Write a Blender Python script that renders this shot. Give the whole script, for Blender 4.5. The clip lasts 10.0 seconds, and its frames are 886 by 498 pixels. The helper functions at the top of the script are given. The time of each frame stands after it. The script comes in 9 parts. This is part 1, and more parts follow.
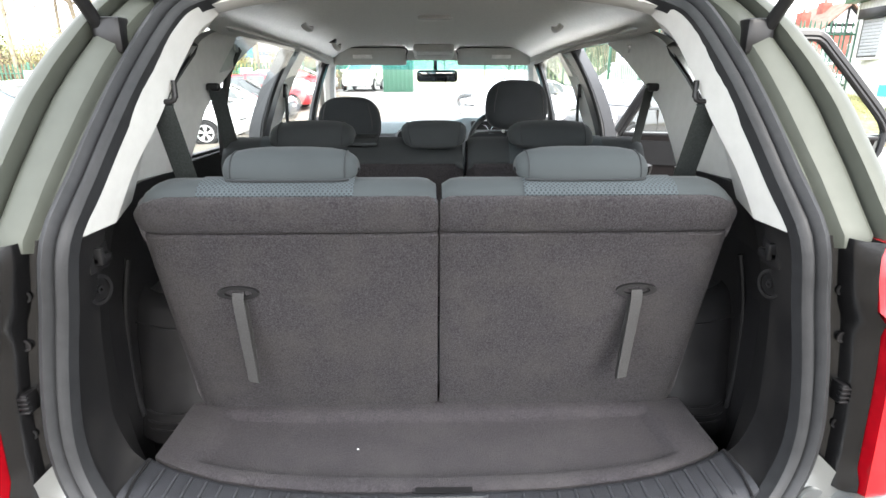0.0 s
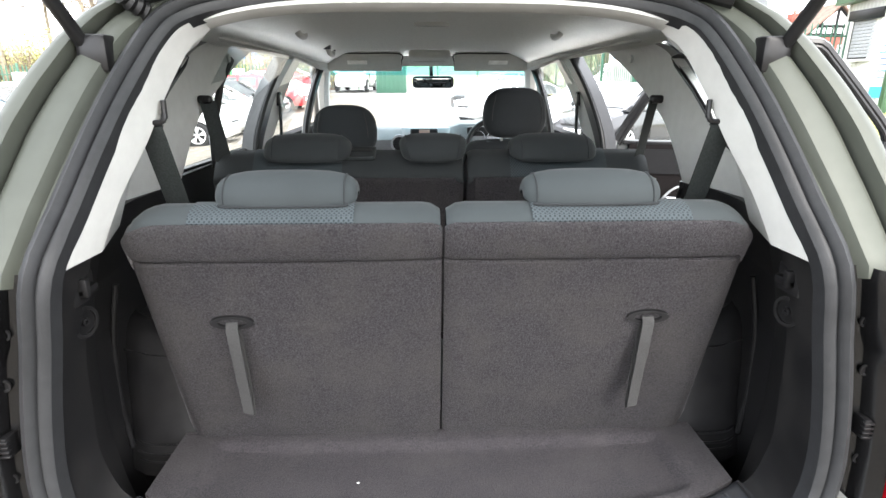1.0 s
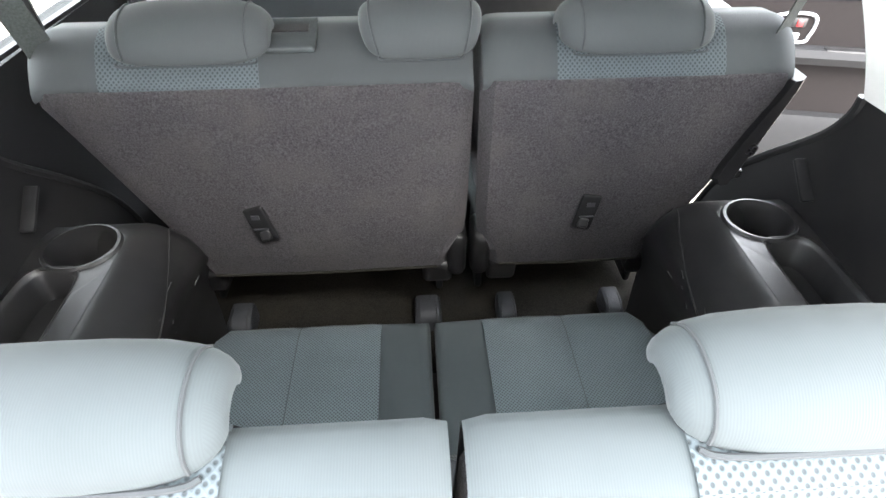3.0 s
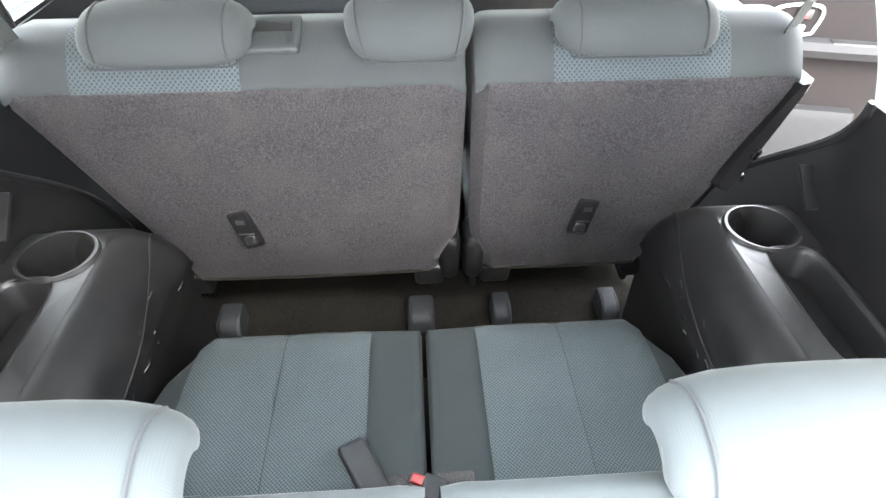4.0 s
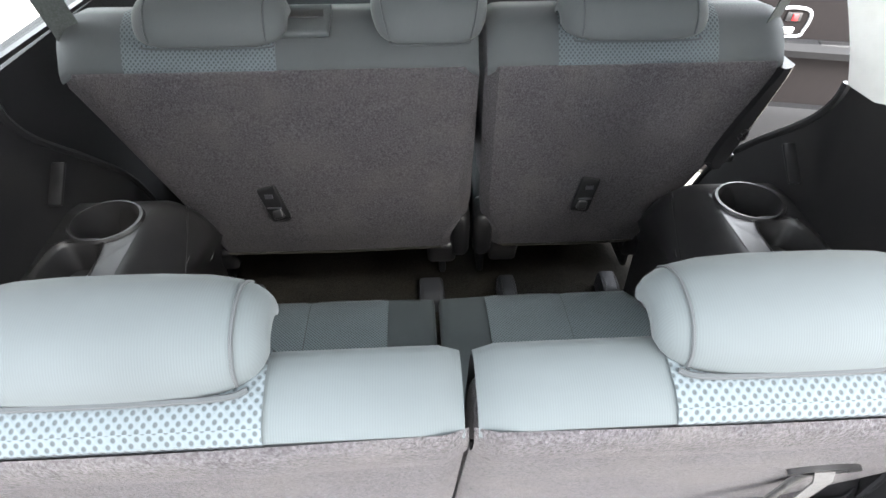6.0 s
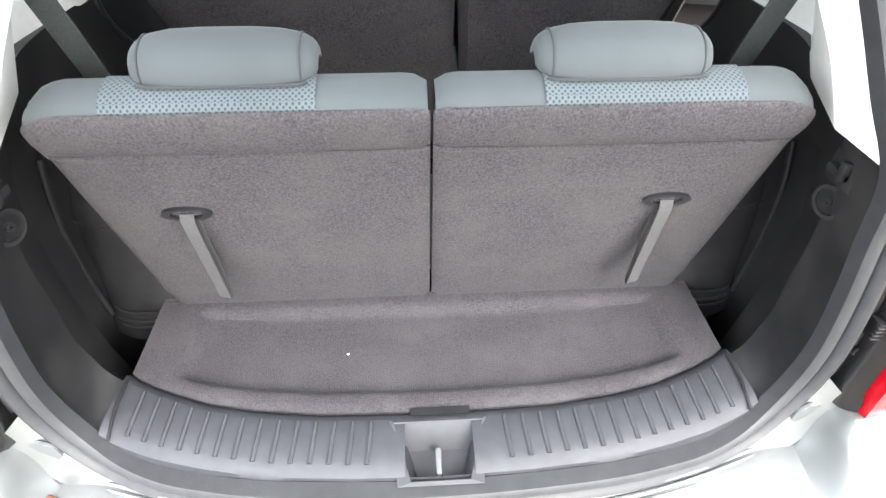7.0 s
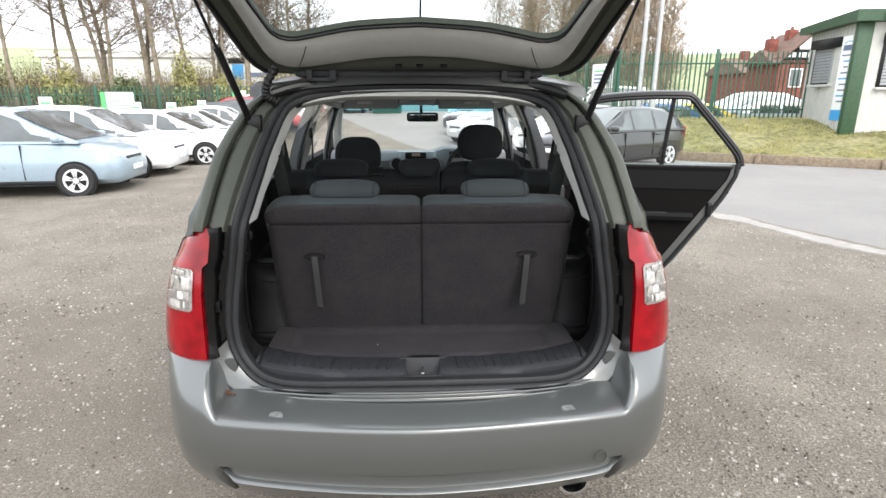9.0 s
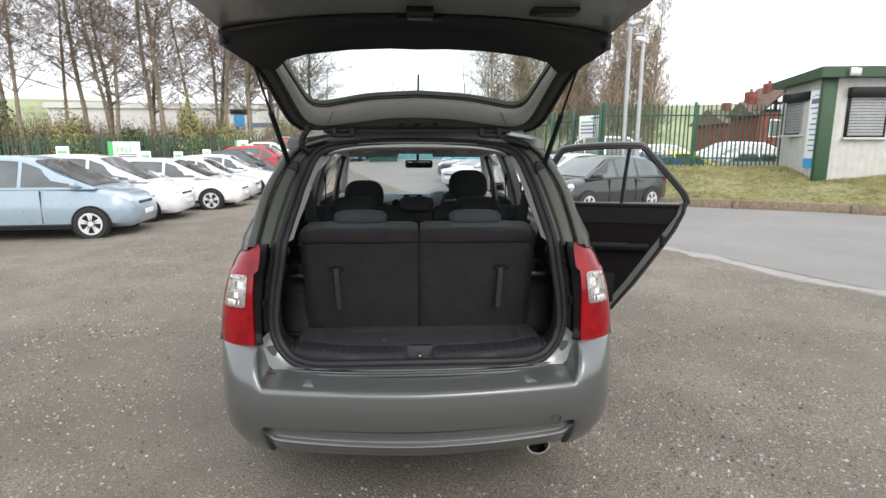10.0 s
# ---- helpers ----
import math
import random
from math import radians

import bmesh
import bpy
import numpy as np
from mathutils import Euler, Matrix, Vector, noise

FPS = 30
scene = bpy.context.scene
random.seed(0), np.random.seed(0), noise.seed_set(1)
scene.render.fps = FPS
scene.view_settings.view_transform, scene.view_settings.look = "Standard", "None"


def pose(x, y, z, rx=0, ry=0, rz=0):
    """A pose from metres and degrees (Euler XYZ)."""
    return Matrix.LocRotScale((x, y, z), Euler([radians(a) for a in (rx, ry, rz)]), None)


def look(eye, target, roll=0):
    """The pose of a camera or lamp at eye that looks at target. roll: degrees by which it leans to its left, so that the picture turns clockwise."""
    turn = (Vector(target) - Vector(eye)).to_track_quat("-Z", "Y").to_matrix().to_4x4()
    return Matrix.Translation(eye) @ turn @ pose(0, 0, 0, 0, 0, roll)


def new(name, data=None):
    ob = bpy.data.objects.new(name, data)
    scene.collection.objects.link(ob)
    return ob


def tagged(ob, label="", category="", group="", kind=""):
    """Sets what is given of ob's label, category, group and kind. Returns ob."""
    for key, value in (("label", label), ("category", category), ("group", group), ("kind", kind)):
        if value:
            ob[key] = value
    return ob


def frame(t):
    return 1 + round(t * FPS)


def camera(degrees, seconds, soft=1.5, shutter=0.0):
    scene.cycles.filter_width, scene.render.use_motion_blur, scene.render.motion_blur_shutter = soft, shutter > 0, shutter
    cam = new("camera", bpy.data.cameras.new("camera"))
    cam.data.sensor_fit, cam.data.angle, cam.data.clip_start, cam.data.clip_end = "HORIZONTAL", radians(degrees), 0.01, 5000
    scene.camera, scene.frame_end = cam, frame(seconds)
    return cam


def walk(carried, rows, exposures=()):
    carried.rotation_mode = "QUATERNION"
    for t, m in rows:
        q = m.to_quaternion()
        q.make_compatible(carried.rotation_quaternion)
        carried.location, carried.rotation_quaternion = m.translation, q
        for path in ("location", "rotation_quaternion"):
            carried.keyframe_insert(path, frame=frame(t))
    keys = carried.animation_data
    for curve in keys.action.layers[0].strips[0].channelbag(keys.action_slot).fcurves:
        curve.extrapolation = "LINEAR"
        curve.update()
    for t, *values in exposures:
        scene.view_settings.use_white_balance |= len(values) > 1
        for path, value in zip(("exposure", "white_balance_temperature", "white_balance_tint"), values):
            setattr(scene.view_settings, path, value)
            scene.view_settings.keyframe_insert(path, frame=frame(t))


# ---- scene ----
cam = camera(78.5, 10.0)
PATH = [
    (0, (-0.015, -0.608, 1.429), (0.03, 1.302, 0.84), 0.0),
    (0.5, (-0.017, -0.595, 1.43), (0.043, 1.315, 0.841), -0.0),
    (1, (-0.032, -0.552, 1.461), (0.037, 1.358, 0.873), -0.0),
    (1.5, (0.0, -0.329, 1.509), (0.082, 1.575, 0.904), -0.1),
    (2, (-0.013, -0.084, 1.543), (0.076, 1.762, 0.777), 0.1),
    (2.5, (-0.042, 0.093, 1.573), (0.047, 1.779, 0.501), -0.6),
    (3, (-0.019, 0.17, 1.588), (0.067, 1.662, 0.259), -0.2),
    (4.5, (-0.002, 0.229, 1.6), (0.087, 1.679, 0.225), 0.2),
    (5, (-0.005, 0.217, 1.604), (0.082, 1.669, 0.231), 0.3),
    (6.3, (-0.042, 0.015, 1.584), (0.045, 1.504, 0.252), 0.3),
    (6.5, (-0.045, -0.07, 1.576), (0.046, 1.418, 0.242), 0.5),
    (7, (-0.025, -0.328, 1.57), (0.07, 1.156, 0.232), 0.5),
    (7.5, (-0.037, -0.606, 1.572), (0.037, 0.937, 0.302), 0.1),
    (8, (0.008, -0.89, 1.576), (0.077, 0.794, 0.501), -0.1),
    (8.5, (0.026, -1.183, 1.596), (0.104, 0.65, 0.799), 0.2),
    (9, (-0.011, -1.507, 1.58), (0.079, 0.42, 1.054), 0.1),
    (9.5, (-0.01, -1.814, 1.586), (0.091, 0.121, 1.09), -0.0),
    (10, (-0.025, -2.085, 1.584), (0.084, -0.121, 1.225), 0.1),
]
EXPOSURES = [(0, 2.85), (1, 2.78), (2, 2.98), (2.5, 3.9), (3, 4.92), (4.5, 5.6), (5, 5.65), (6.5, 4.05), (7, 3.9), (7.5, 2.88), (8, 2.04), (8.5, 1.62), (9, 1.3), (10, 0.73)]
walk(cam, [(t, look(eye, target, roll)) for t, eye, target, roll in PATH], EXPOSURES)

# ---- light ----
world = bpy.data.worlds.new("overcast_sky")
scene.world = world
world.use_nodes = True
wn, wl = world.node_tree.nodes, world.node_tree.links
wn.clear()
sky = wn.new("ShaderNodeTexSky")
sky.sky_type = "NISHITA"
sky.sun_disc = False
sky.sun_elevation, sky.sun_rotation = radians(41), radians(158)
sky.air_density, sky.dust_density, sky.ozone_density = 1.0, 6.0, 1.0
cloud = wn.new("ShaderNodeMixRGB")
cloud.inputs["Fac"].default_value = 0.8
cloud.inputs["Color2"].default_value = (10.4, 10.7, 11.3, 1)
bg = wn.new("ShaderNodeBackground")
bg.inputs["Strength"].default_value = 0.12
wo = wn.new("ShaderNodeOutputWorld")
wl.new(sky.outputs["Color"], cloud.inputs["Color1"])
wl.new(cloud.outputs["Color"], bg.inputs["Color"])
wl.new(bg.outputs["Background"], wo.inputs["Surface"])

sun_data = bpy.data.lights.new("sun", "SUN")
sun_data.energy, sun_data.angle, sun_data.color = 0.7, radians(28), (1.0, 0.98, 0.95)
sun = new("sun", sun_data)
sun.matrix_world = look((4.5, -11.0, 10.5), (0, 0, 0))


# ---- materials ----
def material(name, color, rough=0.6, metal=0.0, vary=0.15, scale=30.0, bump=0.0, bump_scale=200.0,
             coat=0.0, sheen=0.0, stain=0.0, stain_scale=3.0, stain_color=None, spec=0.5):
    """Principled surface with colour variation at two scales and fine relief."""
    m = bpy.data.materials.new(name)
    m.use_nodes = True
    n, l = m.node_tree.nodes, m.node_tree.links
    b = n["Principled BSDF"]
    b.inputs["Roughness"].default_value = rough
    b.inputs["Metallic"].default_value = metal
    b.inputs["Coat Weight"].default_value = coat
    b.inputs["Coat Roughness"].default_value = 0.08
    b.inputs["Sheen Weight"].default_value = sheen
    b.inputs["Specular IOR Level"].default_value = spec
    tc = n.new("ShaderNodeTexCoord")
    fine = n.new("ShaderNodeTexNoise")
    fine.inputs["Scale"].default_value = scale
    fine.inputs["Detail"].default_value = 4
    l.new(tc.outputs["Object"], fine.inputs["Vector"])
    ramp = n.new("ShaderNodeMixRGB")
    ramp.inputs["Color1"].default_value = (*[c * (1 - vary) for c in color], 1)
    ramp.inputs["Color2"].default_value = (*[min(1, c * (1 + vary)) for c in color], 1)
    spread = n.new("ShaderNodeMapRange")
    spread.inputs["From Min"].default_value, spread.inputs["From Max"].default_value = 0.3, 0.7
    l.new(fine.outputs["Fac"], spread.inputs["Value"])
    l.new(spread.outputs["Result"], ramp.inputs["Fac"])
    last = ramp.outputs["Color"]
    if stain:
        big = n.new("ShaderNodeTexNoise")
        big.inputs["Scale"].default_value = stain_scale
        big.inputs["Detail"].default_value = 6
        big.inputs["Roughness"].default_value = 0.65
        l.new(tc.outputs["Object"], big.inputs["Vector"])
        cr = n.new("ShaderNodeValToRGB")
        cr.color_ramp.elements[0].position, cr.color_ramp.elements[1].position = 0.45, 0.72
        l.new(big.outputs["Fac"], cr.inputs["Fac"])
        amount = n.new("ShaderNodeMath")
        amount.operation = "MULTIPLY"
        amount.inputs[1].default_value = stain
        l.new(cr.outputs["Color"], amount.inputs[0])
        mix = n.new("ShaderNodeMixRGB")
        l.new(amount.outputs[0], mix.inputs["Fac"])
        l.new(last, mix.inputs["Color1"])
        mix.inputs["Color2"].default_value = (*(stain_color or [min(1, c * 1.7) for c in color]), 1)
        last = mix.outputs["Color"]
        rr = n.new("ShaderNodeMapRange")
        rr.inputs["To Min"].default_value, rr.inputs["To Max"].default_value = max(0, rough - 0.06), min(1, rough + 0.1)
        l.new(big.outputs["Fac"], rr.inputs["Value"])
        l.new(rr.outputs["Result"], b.inputs["Roughness"])
    l.new(last, b.inputs["Base Color"])
    if bump:
        tex = n.new("ShaderNodeTexNoise")
        tex.inputs["Scale"].default_value = bump_scale
        tex.inputs["Detail"].default_value = 3
        l.new(tc.outputs["Object"], tex.inputs["Vector"])
        bp = n.new("ShaderNodeBump")
        bp.inputs["Strength"].default_value = bump
        bp.inputs["Distance"].default_value = 0.003
        l.new(tex.outputs["Fac"], bp.inputs["Height"])
        l.new(bp.outputs["Normal"], b.inputs["Normal"])
    return m


def glass(name, tint, gloss=1.0):
    """Thin car glass: clear pane whose reflection grows at a glancing angle."""
    m = bpy.data.materials.new(name)
    m.use_nodes = True
    n, l = m.node_tree.nodes, m.node_tree.links
    n.clear()
    out, mix = n.new("ShaderNodeOutputMaterial"), n.new("ShaderNodeMixShader")
    clear, shine, fr = n.new("ShaderNodeBsdfTransparent"), n.new("ShaderNodeBsdfGlossy"), n.new("ShaderNodeLayerWeight")
    clear.inputs["Color"].default_value = (*tint, 1)
    shine.inputs["Roughness"].default_value = 0.02
    shine.inputs["Color"].default_value = (gloss, gloss, gloss, 1)
    power, part_of = n.new("ShaderNodeMath"), n.new("ShaderNodeMath")
    power.operation, part_of.operation = "POWER", "MULTIPLY_ADD"
    power.inputs[1].default_value = 4.0
    part_of.inputs[1].default_value, part_of.inputs[2].default_value = 0.7, 0.05
    l.new(fr.outputs["Facing"], power.inputs[0])
    l.new(power.outputs[0], part_of.inputs[0])
    l.new(part_of.outputs[0], mix.inputs["Fac"])
    l.new(clear.outputs["BSDF"], mix.inputs[1])
    l.new(shine.outputs["BSDF"], mix.inputs[2])
    l.new(mix.outputs["Shader"], out.inputs["Surface"])
    return m


def woven(name, dark, light, cell, bump=0.6, kind="hex"):
    """Seat cloth: a woven relief of small cells, dark pits between pale threads."""
    m = bpy.data.materials.new(name)
    m.use_nodes = True
    n, l = m.node_tree.nodes, m.node_tree.links
    b = n["Principled BSDF"]
    b.inputs["Roughness"].default_value = 0.85
    b.inputs["Specular IOR Level"].default_value = 0.25
    b.inputs["Sheen Weight"].default_value = 0.04
    tc = n.new("ShaderNodeTexCoord")
    if kind == "hex":
        mp = n.new("ShaderNodeMapping")
        mp.inputs["Rotation"].default_value = (0, 0, radians(45))
        l.new(tc.outputs["UV"], mp.inputs["Vector"])
        tex = n.new("ShaderNodeTexVoronoi")
        tex.voronoi_dimensions = "2D"
        tex.inputs["Scale"].default_value = 1 / cell
        tex.inputs["Randomness"].default_value = 0.12
        l.new(mp.outputs["Vector"], tex.inputs["Vector"])
        value = tex.outputs["Distance"]
    else:
        tex = n.new("ShaderNodeTexWave")
        tex.inputs["Scale"].default_value = 0.314 / cell
        tex.inputs["Distortion"].default_value = 0.4
        tex.inputs["Detail"].default_value = 2
        l.new(tc.outputs["UV"], tex.inputs["Vector"])
        value = tex.outputs["Fac"]
    cr = n.new("ShaderNodeValToRGB")
    lo, hi = (0.2, 0.4) if kind == "hex" else (0.1, 0.9)
    cr.color_ramp.elements[0].position, cr.color_ramp.elements[1].position = lo, hi
    cr.color_ramp.elements[0].color, cr.color_ramp.elements[1].color = (*dark, 1), (*light, 1)
    l.new(value, cr.inputs["Fac"])
    grime = n.new("ShaderNodeTexNoise")
    grime.inputs["Scale"].default_value = 7
    grime.inputs["Detail"].default_value = 6
    l.new(tc.outputs["Object"], grime.inputs["Vector"])
    mul = n.new("ShaderNodeMixRGB")
    mul.blend_type = "MULTIPLY"
    mul.inputs["Fac"].default_value = 0.35
    l.new(cr.outputs["Color"], mul.inputs["Color1"])
    l.new(grime.outputs["Fac"], mul.inputs["Color2"])
    l.new(mul.outputs["Color"], b.inputs["Base Color"])
    bp = n.new("ShaderNodeBump")
    bp.inputs["Strength"].default_value = bump
    bp.inputs["Distance"].default_value = 0.002
    l.new(value, bp.inputs["Height"])
    l.new(bp.outputs["Normal"], b.inputs["Normal"])
    return m


PAINT = material("grey_metallic_paint", (0.132, 0.139, 0.137), 0.33, 0.6, 0.04, 900, coat=0.7)
# Body paint darkened for jambs and gate frame: overhang shade put into colour.
JAMB = material("shaded_jamb_paint", (0.06, 0.065, 0.054), 0.5, 0.1, 0.05, 40, coat=0.03, stain=0.15, stain_scale=6, spec=0.25)
BLACK = material("black_plastic", (0.0055, 0.0055, 0.006), 0.44, 0, 0.2, 40, 0.12, 900, spec=0.36, stain=0.55, stain_scale=7, stain_color=(0.017, 0.0163, 0.0155))
SATIN = material("satin_black", (0.009, 0.009, 0.0095), 0.28, 0, 0.2, 40, stain=0.25, stain_scale=9, stain_color=(0.025, 0.025, 0.025), spec=0.28)
CHARCOAL = material("charcoal_trim", (0.02, 0.021, 0.024), 0.5, 0, 0.15, 40, 0.3, 1200, stain=0.25, stain_scale=6, spec=0.3)
RUBBER = material("rubber_seal", (0.018, 0.0188, 0.02), 0.48, 0, 0.15, 50, 0.1, 300, stain=0.3, stain_scale=5, spec=0.25)
TRIM = material("pale_grey_trim", (0.46, 0.465, 0.445), 0.6, 0, 0.04, 40, 0.15, 1200, stain=0.12, stain_scale=3, stain_color=(0.37, 0.365, 0.335))
LINER = material("headliner", (0.75, 0.75, 0.725), 0.9, 0, 0.05, 90, 0.3, 800, sheen=0.03)
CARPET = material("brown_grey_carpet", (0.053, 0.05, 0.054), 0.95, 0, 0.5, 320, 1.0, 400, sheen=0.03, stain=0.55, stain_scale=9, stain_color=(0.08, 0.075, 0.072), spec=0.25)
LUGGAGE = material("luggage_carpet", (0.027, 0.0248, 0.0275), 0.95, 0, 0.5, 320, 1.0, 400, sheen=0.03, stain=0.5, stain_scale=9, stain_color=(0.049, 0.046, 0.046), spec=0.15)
LEDGE = material("dusty_black_plastic", (0.0085, 0.0085, 0.009), 0.36, 0, 0.2, 40, 0.12, 900, spec=0.4, stain=0.6, stain_scale=8, stain_color=(0.026, 0.025, 0.024))
GLOSSPLATE = material("glossy_black_plate", (0.008, 0.008, 0.0085), 0.22, 0, 0.2, 40, 0.3, 28, spec=0.5, coat=0.2)
WELL = material("well_plastic", (0.006, 0.006, 0.0065), 0.4, 0, 0.3, 30, 0.15, 700, spec=0.16, stain=0.4, stain_scale=7, stain_color=(0.014, 0.0135, 0.013))
OUTLET = material("grey_outlet_plastic", (0.026, 0.03, 0.031), 0.6, 0, 0.1, 40, 0.2, 900, spec=0.25)
FLOORMAT = material("floor_carpet", (0.0115, 0.0105, 0.0088), 0.95, 0, 0.75, 330, 1.0, 500, sheen=0.0, stain=0.6, stain_scale=5, stain_color=(0.026, 0.022, 0.017), spec=0.1)
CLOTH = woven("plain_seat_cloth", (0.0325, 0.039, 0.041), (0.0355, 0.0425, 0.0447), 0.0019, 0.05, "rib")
MESHED = woven("honeycomb_seat_cloth", (0.016, 0.02, 0.0222), (0.049, 0.061, 0.067), 0.0056, 0.6, "hex")
FINEMESH = woven("dimpled_seat_cloth", (0.03, 0.037, 0.04), (0.084, 0.102, 0.11), 0.0046, 0.6, "hex")
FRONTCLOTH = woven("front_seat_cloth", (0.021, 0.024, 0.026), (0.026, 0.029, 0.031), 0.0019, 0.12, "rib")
# Same seat cloth darkened for the second row: cabin shade put into its colour.
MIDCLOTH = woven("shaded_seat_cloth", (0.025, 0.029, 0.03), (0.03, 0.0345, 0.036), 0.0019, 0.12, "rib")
WEBBING = material("belt_webbing", (0.027, 0.031, 0.03), 0.8, 0, 0.25, 300, 0.3, 900, spec=0.15)
STRAP = material("strap_webbing", (0.021, 0.021, 0.021), 0.8, 0, 0.25, 300, 0.4, 900)
STEEL = material("bare_steel", (0.6, 0.6, 0.6), 0.3, 1.0, 0.1, 60)
SILVERTRIM = material("silver_dash_plastic", (0.3, 0.31, 0.32), 0.38, 0.4, 0.05, 60)
DASHGREY = material("dash_plastic", (0.17, 0.177, 0.185), 0.6, 0, 0.06, 60, 0.3, 900)
DOORLOW = material("door_card_lower", (0.0072, 0.0062, 0.0062), 0.7, 0, 0.06, 60, 0.2, 900, spec=0.05)
DOORGREY = material("door_card", (0.0105, 0.0107, 0.0113), 0.65, 0, 0.06, 60, 0.2, 900, spec=0.08)
RED = material("red_lens", (0.2, 0.0015, 0.005), 0.1, 0, 0.3, 16, 0.05, 60, coat=0.25, spec=0.3, stain=0.5, stain_scale=14, stain_color=(0.33, 0.006, 0.012))
CLEARLENS = material("clear_lens", (0.66, 0.65, 0.62), 0.16, 0.6, 0.3, 60, 0.22, 70, coat=1.0)
CHROME = material("chrome", (0.75, 0.75, 0.76), 0.12, 1.0, 0.05, 60)
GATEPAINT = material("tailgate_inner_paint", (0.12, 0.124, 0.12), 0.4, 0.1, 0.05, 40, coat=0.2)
GATETRIM = material("tailgate_trim", (0.38, 0.385, 0.365), 0.55, 0, 0.04, 40, 0.15, 1200, stain=0.12, stain_scale=3)
LININGDARK = material("tailgate_lining", (0.012, 0.0135, 0.0145), 0.55, 0, 0.15, 40, 0.2, 900, spec=0.25)
SCUFF = material("scuffed_paint", (0.1, 0.105, 0.103), 0.5, 0, 0.4, 90)
SCUFF = material("scuffed_paint", (0.15, 0.157, 0.155), 0.55, 0, 0.4, 90)
RUST = material("rust", (0.075, 0.03, 0.016), 0.9, 0, 0.4, 200, 0.5, 300)
WHITEMARK = material("white_mark", (0.8, 0.8, 0.78), 0.6)
REDBUTTON = material("red_button", (0.25, 0.01, 0.012), 0.4)
ORANGELCD = material("lcd_glass", (0.35, 0.24, 0.2), 0.2)
GLASS = glass("window_glass", (0.9, 0.94, 0.92))
SHADEBAND = glass("shade_band_glass", (0.3, 0.72, 0.8))
TINTED = glass("heated_glass", (0.82, 0.87, 0.85))
MIRROR = material("mirror", (0.85, 0.87, 0.88), 0.02, 1.0, 0.0)


# ---- building blocks ----
def thing(name, label, category, group="", kind=""):
    return tagged(new(name), label, category, group, kind)


def part(name, bm, mat, parent=None, label="", smooth=True, uv=False):
    bmesh.ops.recalc_face_normals(bm, faces=bm.faces)
    if uv:
        box_uv(bm)
    me = bpy.data.meshes.new(name)
    for f in bm.faces:
        f.smooth = smooth
    bm.to_mesh(me)
    bm.free()
    if smooth:
        me.set_sharp_from_angle(angle=radians(42))
    me.materials.append(mat)
    ob = new(name, me)
    if parent:
        ob.parent = parent
    if label:
        ob["label"] = label
    return ob


def box_uv(bm):
    """Flat mapping in metres along the main direction of each face."""
    layer = bm.loops.layers.uv.verify()
    for f in bm.faces:
        a = [abs(c) for c in f.normal]
        k = a.index(max(a))
        for lp in f.loops:
            c = lp.vert.co
            lp[layer].uv = (c.y, c.z) if k == 0 else (c.x, c.z) if k == 1 else (c.x, c.y)


def box(lo, hi, r=0.0, seg=2, bm=None):
    bm = bm or bmesh.new()
    made = bmesh.ops.create_cube(bm, size=1)["verts"]
    for v in made:
        v.co = Vector([lo[k] + (v.co[k] + 0.5) * (hi[k] - lo[k]) for k in range(3)])
    if r > 0:
        es = list({e for v in made for e in v.link_edges})
        bmesh.ops.bevel(bm, geom=es, offset=r, segments=seg, profile=0.5, affect="EDGES", clamp_overlap=True)
    return bm


def loft(rings, closed=True, caps=True, bm=None):
    """Skin through rings of equal count; closed rings, capped at both ends."""
    bm = bm or bmesh.new()
    vs = [[bm.verts.new(p) for p in ring] for ring in rings]
    n = len(vs[0])
    for a, b in zip(vs, vs[1:]):
        for i in range(n if closed else n - 1):
            j = (i + 1) % n
            bm.faces.new((a[i], a[j], b[j], b[i]))
    if caps and closed:
        bm.faces.new(vs[0][::-1])
        bm.faces.new(vs[-1])
    return bm


def tube(path, r, n=8, bm=None, loop=False, flat=1.0):
    """A round bar along a path; r may be a list."""
    pts = [Vector(p) for p in path]
    rs = r if isinstance(r, (list, tuple)) else [r] * len(pts)
    rings, side = [], None
    for i, p in enumerate(pts):
        a = pts[i - 1] if (i or loop) else p
        b = pts[(i + 1) % len(pts)] if (i + 1 < len(pts) or loop) else p
        d = (b - a).normalized()
        ref = side if side is not None else (Vector((0, 0, 1)) if abs(d.z) < 0.9 else Vector((1, 0, 0)))
        u = (ref - d * ref.dot(d)).normalized()
        side = u
        w = d.cross(u)
        rings.append([p + rs[i] * (math.cos(2 * math.pi * k / n) * u + flat * math.sin(2 * math.pi * k / n) * w) for k in range(n)])
    if loop:
        rings.append(rings[0])
        bm = loft(rings, caps=False, bm=bm)
        bmesh.ops.remove_doubles(bm, verts=bm.verts, dist=1e-5)
        return bm
    return loft(rings, bm=bm)


def smooth_path(pts, n=6, loop=False):
    """Catmull-Rom through the points."""
    p = [Vector(q) for q in pts]
    out = []
    m = len(p)
    for i in range(m if loop else m - 1):
        if loop:
            a, b, c, d = p[i - 1], p[i], p[(i + 1) % m], p[(i + 2) % m]
        else:
            a, b, c, d = p[max(i - 1, 0)], p[i], p[i + 1], p[min(i + 2, m - 1)]
        for k in range(n):
            t = k / n
            out.append(0.5 * ((2 * b) + (c - a) * t + (2 * a - 5 * b + 4 * c - d) * t * t + (3 * b - a - 3 * c + d) * t ** 3))
    if not loop:
        out.append(p[-1])
    return out


